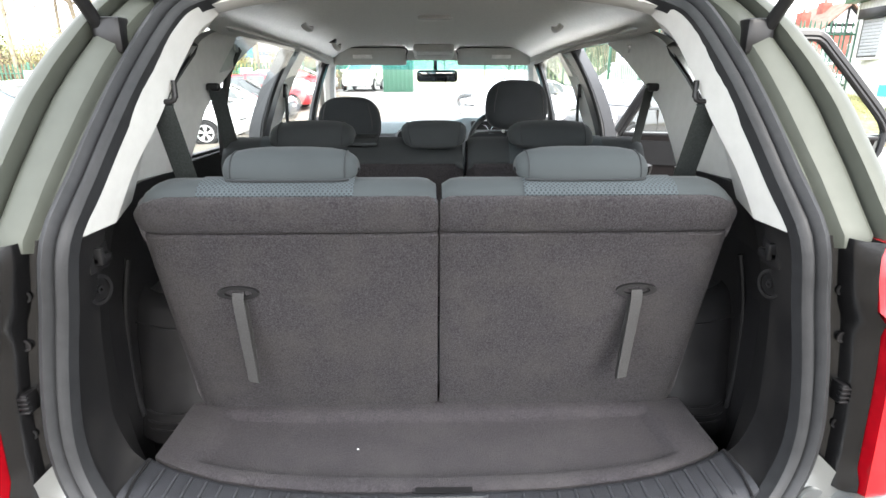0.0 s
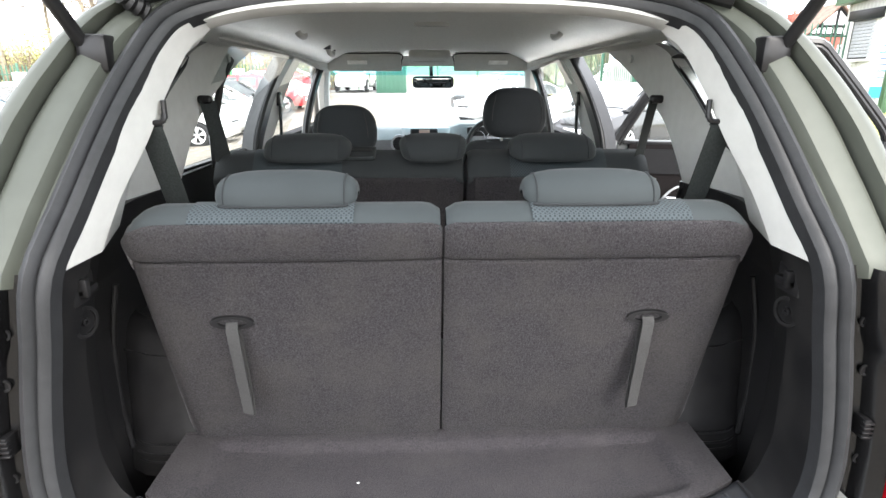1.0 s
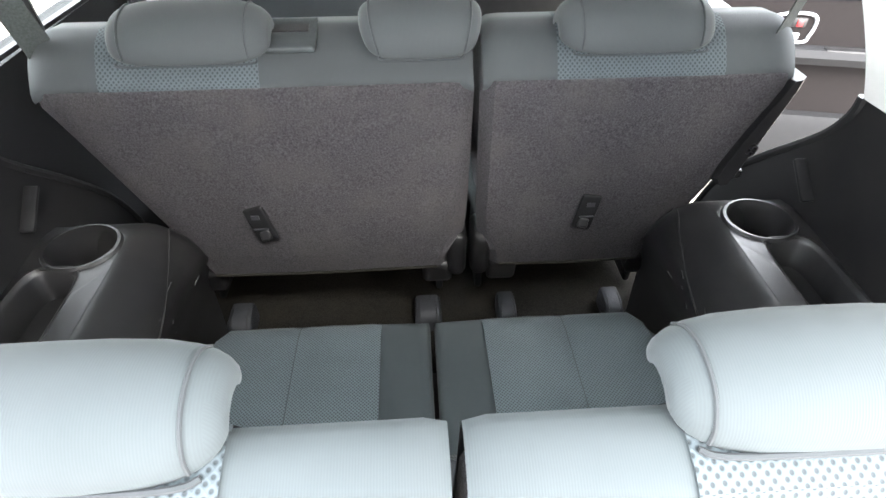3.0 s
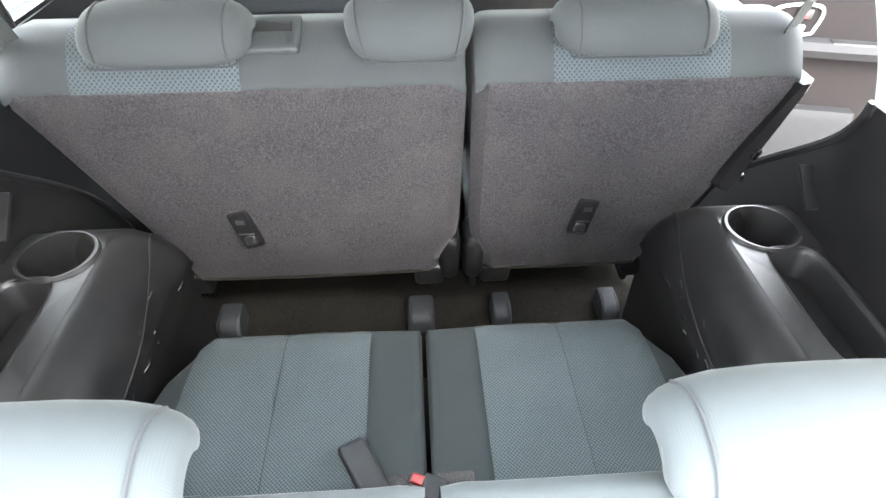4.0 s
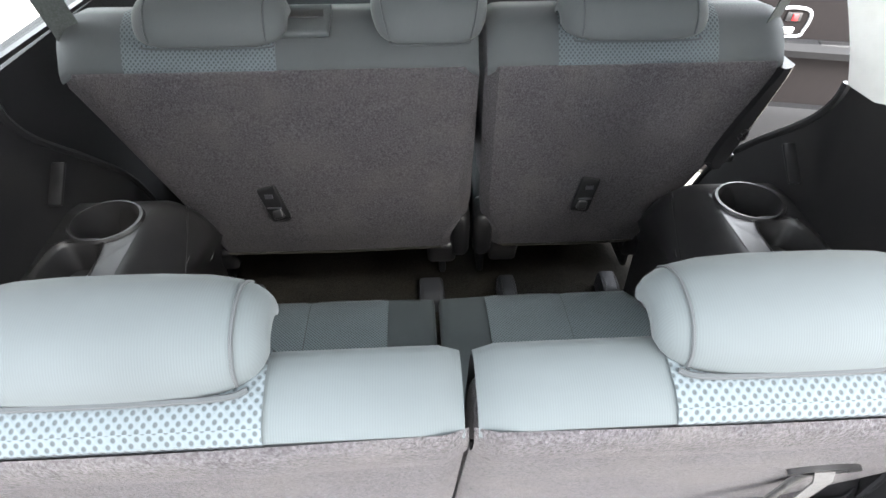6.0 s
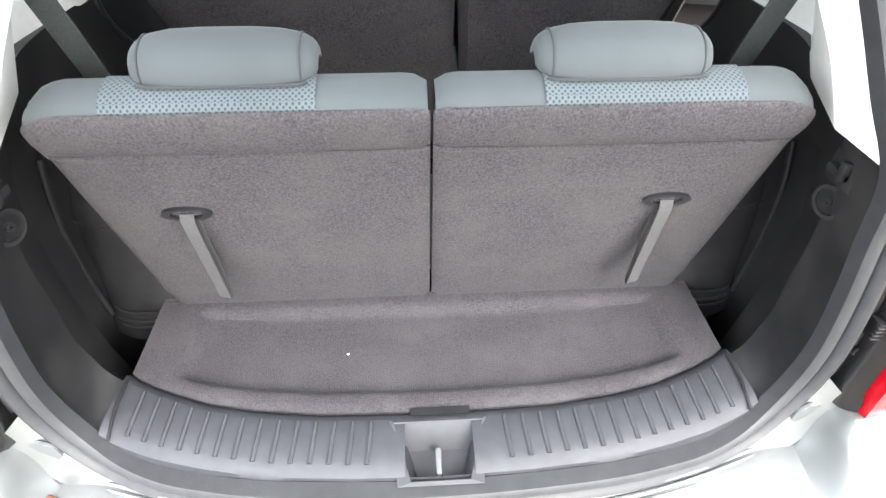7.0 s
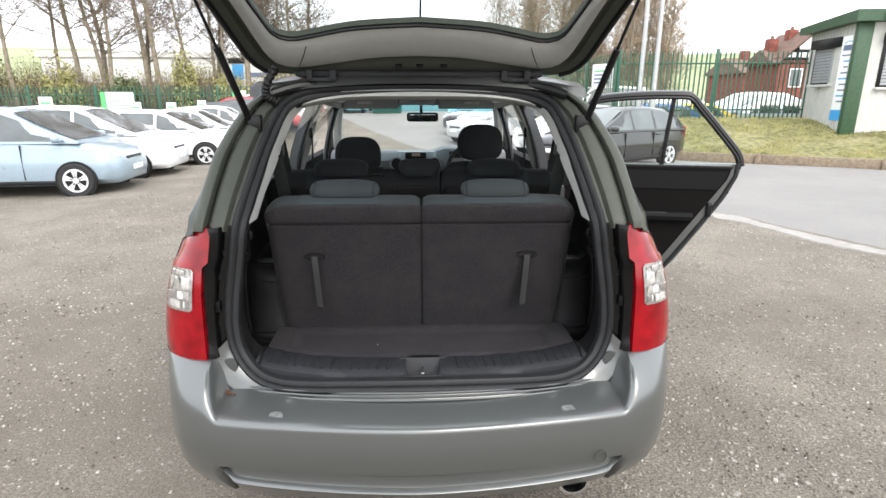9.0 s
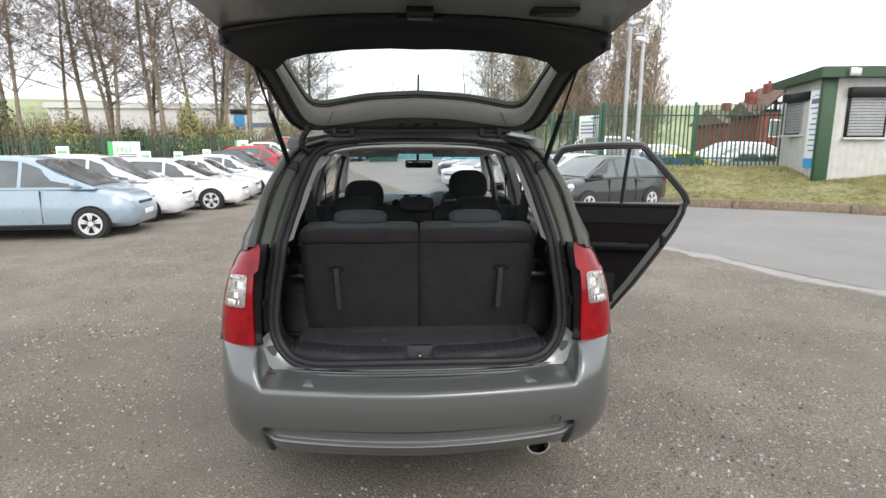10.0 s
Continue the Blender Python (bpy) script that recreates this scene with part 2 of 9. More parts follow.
def cushion(w, d, h, r, bulge=0.0, nx=14, ny=8, nz=5):
    """A padded block round the origin: rounded edges, faces swollen by bulge."""
    bm = bmesh.new()
    bmesh.ops.create_cube(bm, size=2)
    bmesh.ops.subdivide_edges(bm, edges=[e for e in bm.edges if abs((e.verts[0].co - e.verts[1].co).x) > 1], cuts=nx)
    bmesh.ops.subdivide_edges(bm, edges=[e for e in bm.edges if abs((e.verts[0].co - e.verts[1].co).y) > 1], cuts=ny)
    bmesh.ops.subdivide_edges(bm, edges=[e for e in bm.edges if abs((e.verts[0].co - e.verts[1].co).z) > 1], cuts=nz)
    half = Vector((w / 2, d / 2, h / 2))
    for v in bm.verts:
        u = v.co.copy()
        # spread the cuts towards the edges so that they can round
        q = Vector([math.copysign(abs(c) ** 0.72, c) for c in u])
        p = Vector((q.x * half.x, q.y * half.y, q.z * half.z))
        inner = Vector([max(-(half[k] - r), min(half[k] - r, p[k])) for k in range(3)])
        off = p - inner
        if off.length > 1e-6:
            m = max(abs(c) for c in off)
            p = inner + off.normalized() * min(r, m if sum(abs(c) > 1e-6 for c in off) == 1 else r * max(abs(c) for c in off) / r)
        p += Vector((0, 0, 1)) * bulge * (1 - q.x ** 4) * (1 - q.y ** 4) * (1 if u.z > 0 else -1) * abs(u.z)
        p += Vector((0, 1, 0)) * bulge * 0.7 * (1 - q.x ** 4) * (1 - q.z ** 4) * (1 if u.y > 0 else -1) * abs(u.y)
        v.co = p
    return bm


def pillow(w, d, h, e=3.0, narrow=0.0, nu=28, nv=18):
    """A stuffed pad round the origin: a rounded block, drawn in towards its top."""
    def power(c, k):
        return math.copysign(abs(c) ** k, c)
    rings = []
    for i in range(nv + 1):
        a = -math.pi / 2 + math.pi * i / nv
        c, s = max(1e-3, abs(math.cos(a))) ** (2 / e), power(math.sin(a), 2 / e)
        k = 1 - narrow * max(0.0, s) ** 1.6 - 0.3 * narrow * max(0.0, -s) ** 2
        rings.append([(w / 2 * k * c * power(math.cos(2 * math.pi * j / nu), 2 / e), d / 2 * c * power(math.sin(2 * math.pi * j / nu), 2 / e), h / 2 * s) for j in range(nu)])
    return loft(rings)


def move(bm, m):
    bmesh.ops.transform(bm, matrix=m, verts=bm.verts)
    return bm


def prism(outline, depth, bm=None):
    """Flat outline in x, y with thickness along z, round the middle plane."""
    return loft([[(x, y, -depth / 2) for x, y in outline], [(x, y, depth / 2) for x, y in outline]], bm=bm)


def disc(r0, r1, depth, n=24, bm=None):
    """A ring (r1 inner) lying in x, y; r1 = 0 gives a round plate."""
    bm = bm or bmesh.new()
    c = [(math.cos(2 * math.pi * k / n), math.sin(2 * math.pi * k / n)) for k in range(n)]
    if r1 <= 0:
        return loft([[(r0 * x, r0 * y, -depth / 2) for x, y in c], [(r0 * x, r0 * y, depth / 2) for x, y in c]], bm=bm)
    rings = [[(r * x, r * y, z) for x, y in c] for r, z in ((r1, -depth / 2), (r0, -depth / 2), (r0, depth / 2), (r1, depth / 2), (r1, -depth / 2))]
    loft(rings, caps=False, bm=bm)
    bmesh.ops.remove_doubles(bm, verts=bm.verts, dist=1e-6)
    return bm


def lerp(v, xs, ys):
    return float(np.interp(v, xs, ys))


# ---- ground ----
def ground_material():
    m = bpy.data.materials.new("gravel_and_tarmac")
    m.use_nodes = True
    n, l = m.node_tree.nodes, m.node_tree.links
    b = n["Principled BSDF"]
    b.inputs["Roughness"].default_value = 0.92
    tc = n.new("ShaderNodeTexCoord")

    def noise_at(scale, detail=5, rough=0.6):
        t = n.new("ShaderNodeTexNoise")
        t.inputs["Scale"].default_value, t.inputs["Detail"].default_value, t.inputs["Roughness"].default_value = scale, detail, rough
        l.new(tc.outputs["Object"], t.inputs["Vector"])
        return t.outputs["Fac"]

    def ramp(value, p0, p1, c0, c1):
        r = n.new("ShaderNodeValToRGB")
        r.color_ramp.elements[0].position, r.color_ramp.elements[1].position = p0, p1
        r.color_ramp.elements[0].color, r.color_ramp.elements[1].color = (*c0, 1), (*c1, 1)
        l.new(value, r.inputs["Fac"])
        return r.outputs["Color"]

    def mix(fac, a, c, kind="MIX"):
        x = n.new("ShaderNodeMixRGB")
        x.blend_type = kind
        if isinstance(fac, float):
            x.inputs["Fac"].default_value = fac
        else:
            l.new(fac, x.inputs["Fac"])
        for key, v in (("Color1", a), ("Color2", c)):
            if isinstance(v, tuple):
                x.inputs[key].default_value = (*v, 1)
            else:
                l.new(v, x.inputs[key])
        return x.outputs["Color"]

    base = ramp(noise_at(1.1, 6), 0.35, 0.68, (0.1, 0.081, 0.058), (0.24, 0.208, 0.162))
    grit = ramp(noise_at(80, 4, 0.75), 0.36, 0.68, (0.03, 0.024, 0.018), (0.5, 0.455, 0.385))
    cells = n.new("ShaderNodeTexVoronoi")
    cells.inputs["Scale"].default_value = 52
    l.new(tc.outputs["Object"], cells.inputs["Vector"])
    stone = ramp(cells.outputs["Distance"], 0.1, 0.32, (1, 1, 1), (0, 0, 0))
    pick = ramp(cells.outputs["Color"], 0.52, 0.56, (0, 0, 0), (1, 1, 1))
    stones = mix(1.0, stone, pick, "MULTIPLY")
    pebble_cells = n.new("ShaderNodeTexVoronoi")
    pebble_cells.inputs["Scale"].default_value = 19
    l.new(tc.outputs["Object"], pebble_cells.inputs["Vector"])
    pebble = ramp(pebble_cells.outputs["Distance"], 0.16, 0.3, (1, 1, 1), (0, 0, 0))
    chosen = ramp(pebble_cells.outputs["Color"], 0.74, 0.77, (0, 0, 0), (1, 1, 1))
    pebbles = mix(1.0, pebble, chosen, "MULTIPLY")
    # stones gather in drifts, with bare trodden earth between them
    drift = ramp(noise_at(2.3, 4, 0.65), 0.4, 0.6, (0.4, 0.4, 0.4), (1, 1, 1))
    stones = mix(1.0, mix(1.0, stones, pebbles, "LIGHTEN"), drift, "MULTIPLY")
    col = mix(0.5, base, grit)
    col = mix(stones, col, (0.45, 0.43, 0.385))
    dirt = ramp(noise_at(0.35, 5, 0.7), 0.46, 0.62, (0, 0, 0), (0.65, 0.65, 0.65))
    col = mix(dirt, col, (0.15, 0.127, 0.1))
    damp = ramp(noise_at(1.7, 6, 0.75), 0.58, 0.7, (0, 0, 0), (0.5, 0.5, 0.5))
    col = mix(damp, col, (0.1, 0.084, 0.064))
    tar = mix(0.5, ramp(noise_at(0.6, 4), 0.35, 0.7, (0.225, 0.215, 0.2), (0.3, 0.288, 0.268)), ramp(noise_at(120, 3), 0.3, 0.7, (0.16, 0.157, 0.15), (0.36, 0.35, 0.34)))
    # tarmac beyond a ragged edge on one side of the yard
    sep = n.new("ShaderNodeSeparateXYZ")
    l.new(tc.outputs["Object"], sep.inputs["Vector"])

    def math_node(op, a, c):
        x = n.new("ShaderNodeMath")
        x.operation = op
        for i, v in enumerate((a, c)):
            if isinstance(v, float):
                x.inputs[i].default_value = v
            else:
                l.new(v, x.inputs[i])
        return x.outputs[0]

    edge = math_node("ADD", sep.outputs["X"], math_node("MULTIPLY", sep.outputs["Y"], 0.38))
    edge = math_node("ADD", edge, math_node("MULTIPLY", noise_at(1.5, 5), 0.35))
    side = n.new("ShaderNodeMapRange")
    side.inputs["From Min"].default_value, side.inputs["From Max"].default_value = 6.93, 7.02
    l.new(edge, side.inputs["Value"])
    col = mix(side.outputs["Result"], col, tar)
    l.new(col, b.inputs["Base Color"])
    bp = n.new("ShaderNodeBump")
    bp.inputs["Strength"].default_value, bp.inputs["Distance"].default_value = 0.8, 0.02
    l.new(mix(0.5, grit, stones, "ADD"), bp.inputs["Height"])
    l.new(bp.outputs["Normal"], b.inputs["Normal"])
    return m


def ground_z(x, y):
    """Height of the yard: nearly level, climbing gently far ahead."""
    t = min(1.0, max(0.0, (y - 16.5) / 18.0))
    z = 1.0 * t * t * (3 - 2 * t)
    k = 0.3 if abs(x) < 1.6 and -1 < y < 5 else 1.0
    dip = 0.12 * min(1.0, max(0.0, (-x - 3.5) / 3.0)) * min(1.0, max(0.0, (28 - y) / 8))
    return z - dip - 0.012 + 0.035 * k * noise.noise((x * 0.35, y * 0.35, 0.3))


def build_ground():
    bm = bmesh.new()
    xs = [-900, -300, -60] + [-30 + 1.0 * k for k in range(61)] + [60, 300, 900]
    ys = [-900, -300, -60] + [-12 + 1.0 * k for k in range(61)] + [90, 300, 1500]
    grid = [[bm.verts.new((x, y, ground_z(x, y))) for x in xs] for y in ys]
    for a, c in zip(grid, grid[1:]):
        for i in range(len(xs) - 1):
            bm.faces.new((a[i], a[i + 1], c[i + 1], c[i]))
    g = part("ground", bm, ground_material())
    tagged(g, "rough pale gravel yard with a tarmac strip", "ground", kind="structure")


def stone_material():
    """Chippings whose tone differs from stone to stone."""
    m = bpy.data.materials.new("chippings")
    m.use_nodes = True
    n, l = m.node_tree.nodes, m.node_tree.links
    b = n["Principled BSDF"]
    b.inputs["Roughness"].default_value = 0.9
    geo, ramp = n.new("ShaderNodeNewGeometry"), n.new("ShaderNodeValToRGB")
    e = ramp.color_ramp.elements
    e[0].position, e[0].color = 0.0, (0.07, 0.058, 0.045, 1)
    e[1].position, e[1].color = 1.0, (0.52, 0.5, 0.455, 1)
    for pos, col in ((0.3, (0.16, 0.14, 0.115, 1)), (0.55, (0.27, 0.245, 0.21, 1)), (0.85, (0.35, 0.33, 0.29, 1))):
        k = e.new(pos)
        k.color = col
    l.new(geo.outputs["Random Per Island"], ramp.inputs["Fac"])
    l.new(ramp.outputs["Color"], b.inputs["Base Color"])
    return m


def scatter_stones():
    """Loose chippings round the car, too many to count."""
    rnd = random.Random(5)
    verts, faces = [], []

    def stone(x, y, s):
        z = ground_z(x, y)
        k = len(verts)
        a = rnd.uniform(0, 6.28)
        for i in range(4):
            r = s * rnd.uniform(0.7, 1.3)
            verts.append((x + r * math.cos(a + i * 1.57), y + r * math.sin(a + i * 1.57), z - 0.001))
        for i in range(4):
            r = s * rnd.uniform(0.4, 0.75)
            verts.append((x + r * math.cos(a + i * 1.57), y + r * math.sin(a + i * 1.57), z + s * rnd.uniform(0.5, 0.9)))
        faces.extend([(k + 4, k + 5, k + 6, k + 7)] + [(k + i, k + (i + 1) % 4, k + 4 + (i + 1) % 4, k + 4 + i) for i in range(4)])

    for _ in range(95000):
        near = rnd.random() < 0.6
        x, y = rnd.uniform(-5.2, 4.8), (rnd.uniform(-1.7, 2.6) if near else rnd.uniform(2.6, 10.0))
        if abs(x) < 0.8 and y > 0.3 and rnd.random() < 0.95:
            continue
        if x + 0.38 * y > 6.4:
            continue
        if noise.noise((x * 0.9, y * 0.6, 2)) + 0.5 * noise.noise((x * 3, y * 3, 5)) < rnd.uniform(-0.6, 0.35):
            continue
        stone(x, y, 0.0025 + 0.0075 * rnd.random() ** 3 + (0.008 * rnd.random() if rnd.random() < 0.025 else 0.0))
    # clods kicked up in a few scuffed spots
    for cx, cy, spread, count in ((-1.55, -0.3, 0.09, 150), (1.75, 0.35, 0.14, 40), (-2.6, 2.6, 0.25, 120), (2.5, 1.3, 0.25, 40), (3.2, 2.1, 0.3, 50)):
        for _ in range(count):
            stone(cx + rnd.gauss(0, spread), cy + rnd.gauss(0, spread * 0.5), 0.004 + 0.012 * rnd.random() ** 2)
    me = bpy.data.meshes.new("gravel_stones")
    me.from_pydata(verts, [], faces)
    me.materials.append(stone_material())
    tagged(new("gravel_stones", me), "loose pale and brown chippings on the yard", "gravel", kind="stuff")


# ---- the car's shell ----
def seal_y(z):
    """How far forward the tailgate opening stands at a height."""
    return lerp(z, (0.0, 0.62, 0.66, 0.72, 1.2, 1.515, 1.66), (0.1, 0.12, 0.135, 0.15, 0.18, 0.41, 0.575))


def half_width(y, z):
    w = lerp(z, (0.2, 0.3, 0.45, 0.7, 0.95, 1.08, 1.25, 1.45, 1.56, 1.62, 1.66), (0.8, 0.85, 0.885, 0.9, 0.89, 0.865, 0.785, 0.705, 0.645, 0.57, 0.45))
    u = max(0.0, 1 - (y - seal_y(z)) / 0.7)
    w -= (0.05 if z > 1.1 else 0.03) * u * u
    if y > 2.4:
        w -= 0.07 * ((y - 2.4) / 1.9) ** 2
    return w


# middle line of the rubber seal, from the sill's middle up one side to the roof
SEAL_HALF = [(0, 0.042, 0.708), (0.14, 0.047, 0.706), (0.28, 0.06, 0.7), (0.38, 0.079, 0.693), (0.46, 0.1, 0.69), (0.535, 0.128, 0.705), (0.585, 0.15, 0.745), (0.613, 0.162, 0.80),
             (0.621, 0.166, 0.86), (0.618, 0.168, 0.92), (0.608, 0.172, 1.0), (0.592, 0.176, 1.09), (0.574, 0.185, 1.2), (0.558, 0.245, 1.28), (0.537, 0.302, 1.364),
             (0.514, 0.368, 1.45), (0.48, 0.442, 1.54), (0.45, 0.485, 1.577), (0.39, 0.518, 1.6), (0.28, 0.533, 1.612), (0, 0.54, 1.618)]


def full_loop(half):
    return [Vector(p) for p in half] + [Vector((-x, y, z)) for x, y, z in half[-2:0:-1]]


def build_car_shell():
    car = thing("car", "grey metallic people carrier parked with its tailgate open", "car")
    # rubber seal round the opening
    loop = smooth_path(full_loop(SEAL_HALF), 4, loop=True)
    mid = Vector((0, 0.3, 1.13))
    rings = []
    m = len(loop)
    for i, p in enumerate(loop):
        d = (loop[(i + 1) % m] - loop[i - 1]).normalized()
        out = (p - mid)
        out = (out - d * out.dot(d))
        slope = Vector((0, -1, 0))
        back = (slope - d * slope.dot(d)).normalized()
        if p.z > 1.25:
            back = (back + Vector((0, -0.3, 0.75))).normalized()
            back = (back - d * back.dot(d)).normalized()
        side = d.cross(back)
        if side.dot(out) < 0:
            side = -side
        prof = [(-0.022, -0.02), (-0.022, 0.006), (-0.017, 0.011), (-0.008, 0.012), (-0.005, 0.006), (-0.002, 0.006), (0.001, 0.015), (0.008, 0.02), (0.016, 0.017), (0.021, 0.008), (0.022, -0.02)]
        rings.append([p + side * a + back * c for a, c in prof])
    rings.append(rings[0])
    bm = loft(rings, closed=True, caps=False)
    bmesh.ops.remove_doubles(bm, verts=bm.verts, dist=1e-5)
    part("rubber_seal", bm, RUBBER, car, "dark grey rubber tailgate seal")

    for s in (1, -1):
        # painted pillar jamb beside the seal, from the lamp up to the roof
        rows, skin = [], []
        for z in [1.18 + 0.02 * k for k in range(23)]:
            y = seal_y(z)
            xs = lerp(z, (1.18, 1.28, 1.364, 1.45, 1.54, 1.58, 1.62), (0.592, 0.575, 0.553, 0.53, 0.498, 0.468, 0.43))
            xo = half_width(y + 0.02, z) - 0.012
            xo = min(xo, lerp(z, (1.18, 1.3, 1.4, 1.5, 1.56, 1.6, 1.62), (0.70, 0.685, 0.668, 0.645, 0.62, 0.585, 0.56)))
            q = 0.72 * (xo - xs)
            rows.append([(s * x, yy, zz) for x, yy, zz in (
                (xs, y + 0.01, z), (xs + 0.25 * q, y + 0.012, z), (xs + 0.38 * q, y - 0.004, z + 0.004), (xs + 0.8 * q, y - 0.012, z + 0.006),
                (xs + 0.9 * q, y - 0.008, z + 0.006), (xs + q, y + 0.004, z + 0.006), (xs + q + 0.004, y + 0.03, z + 0.006))])
            x1, w = xs + q, xo + 0.012 - xs - q
            skin.append([(s * x, yy, zz) for x, yy, zz in (
                (x1 + 0.002, y + 0.01, z + 0.006), (x1 + 0.003, y - 0.022, z + 0.008), (x1 + 0.12 * w, y - 0.031, z + 0.01), (x1 + 0.4 * w, y - 0.034, z + 0.012), (x1 + 0.7 * w, y - 0.03, z + 0.011), (x1 + 0.9 * w, y - 0.02, z + 0.009), (x1 + w, y - 0.004, z + 0.008))])
        bm = loft(rows, closed=False)
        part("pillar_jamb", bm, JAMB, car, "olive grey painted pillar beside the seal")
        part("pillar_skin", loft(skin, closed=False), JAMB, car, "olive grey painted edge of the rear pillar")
        # outer quarter panel behind the rear door and the body side
        us = [0, 0.02, 0.06, 0.12, 0.2, 0.3, 0.4, 0.5, 0.62]
        def corner(z):
            return lerp(z, (1.18, 1.3, 1.4, 1.5, 1.56, 1.6, 1.62), (0.70, 0.685, 0.668, 0.645, 0.62, 0.585, 0.56)) + 0.01
        for zs, y_end in (([0.34, 0.4, 0.5, 0.6, 0.74, 0.76, 0.9, 1.0, 1.1, 1.15, 1.18, 1.22, 1.26, 1.3], None), ([1.3, 1.34, 1.42, 1.48, 1.5], 0.585), ([1.5, 1.53, 1.56, 1.6], 1.1)):
            rings = []
            for z in zs:
                y0 = seal_y(z) - 0.02 if z > 1.15 else 0.24 if z > 0.75 else 0.42
                ring = []
                for u in us:
                    y = y0 + u if y_end is None else y0 + (y_end - y0) * (u / 0.62)
                    x = half_width(y, z)
                    if 0.77 < z < 1.2:
                        e = max(0, 1 - (y - y0) / 0.35)
                        zs_l, _, out_l = lamp_outline()
                        x = x + (min(x, lerp(z, zs_l, out_l) + 0.001) - x) * e * e
                    if z > 1.15:
                        e = max(0, 1 - (y - y0) / 0.1)
                        x = x + (min(x, corner(z)) - x) * e * e
                    ring.append((s * (x + (0.045 * min(1.0, (y - y0) / 0.2) if y_end == 1.1 else 0.0)), y, z))
                rings.append(ring)
            bm = loft(rings, closed=False)
            bmesh.ops.solidify(bm, geom=bm.faces[:], thickness=-0.012 * s)
            part("quarter_panel", bm, PAINT, car)
        # sill side below the doors, rear door skin (closed side) and front wing
        front = [(0.86 + 0.25 * k) for k in range(14)]
        zs = [0.24, 0.32, 0.5, 0.7, 0.9, 1.02, 1.09, 1.15]
        if s < 0:
            bm = loft([[(s * half_width(y, z), y, z) for y in front] for z in zs], closed=False)
        else:
            bm = loft([[(s * half_width(y, z), y, z) for y in front] for z in zs[:2]], closed=False)
            loft([[(s * half_width(y, z), y, z) for y in front[4:]] for z in zs], closed=False, bm=bm)
        bmesh.ops.solidify(bm, geom=bm.faces[:], thickness=-0.012 * s)
        part("body_side", bm, PAINT, car)
    # roof skin
    rings = []
    for y in [0.5, 0.52, 0.6, 0.8, 1.1, 1.5, 2.0, 2.5, 2.8]:
        top = 1.685 + 0.055 * math.sin(math.pi * min(1, (y - 0.5) / 2.4)) ** 0.8 - (0.045 if y < 0.51 else 0.012 if y < 0.55 else 0)
        rings.append([(x, y, top - 0.05 * abs(x / 0.6) ** 2.4) for x in [-0.6 + 0.1 * k for k in range(13)]])
    bm = loft(rings, closed=False)
    bmesh.ops.solidify(bm, geom=bm.faces[:], thickness=0.015)
    part("roof", bm, PAINT, car)
    # black gutter under the roof's rear edge, above the seal
    bm = tube(smooth_path([(-0.52, 0.47, 1.6), (-0.42, 0.515, 1.63), (-0.25, 0.54, 1.642), (0, 0.548, 1.647), (0.25, 0.54, 1.642), (0.42, 0.515, 1.63), (0.52, 0.47, 1.6)], 5), 0.016, 8)
    part("roof_gutter", bm, SATIN, car)
    build_bumper(car)
    for s in (1, -1):
        build_tail_lamp(car, s)
        build_jamb_plate(car, s)
    build_underbody(car)
    build_tailgate(car)
    return car


def bumper_plan(x):
    """How far forward the bumper's face has curved at a half width x."""
    k = min(1.0, abs(x) / 0.86)
    return 0.115 * k ** 1.6 + 0.2 * k ** 14


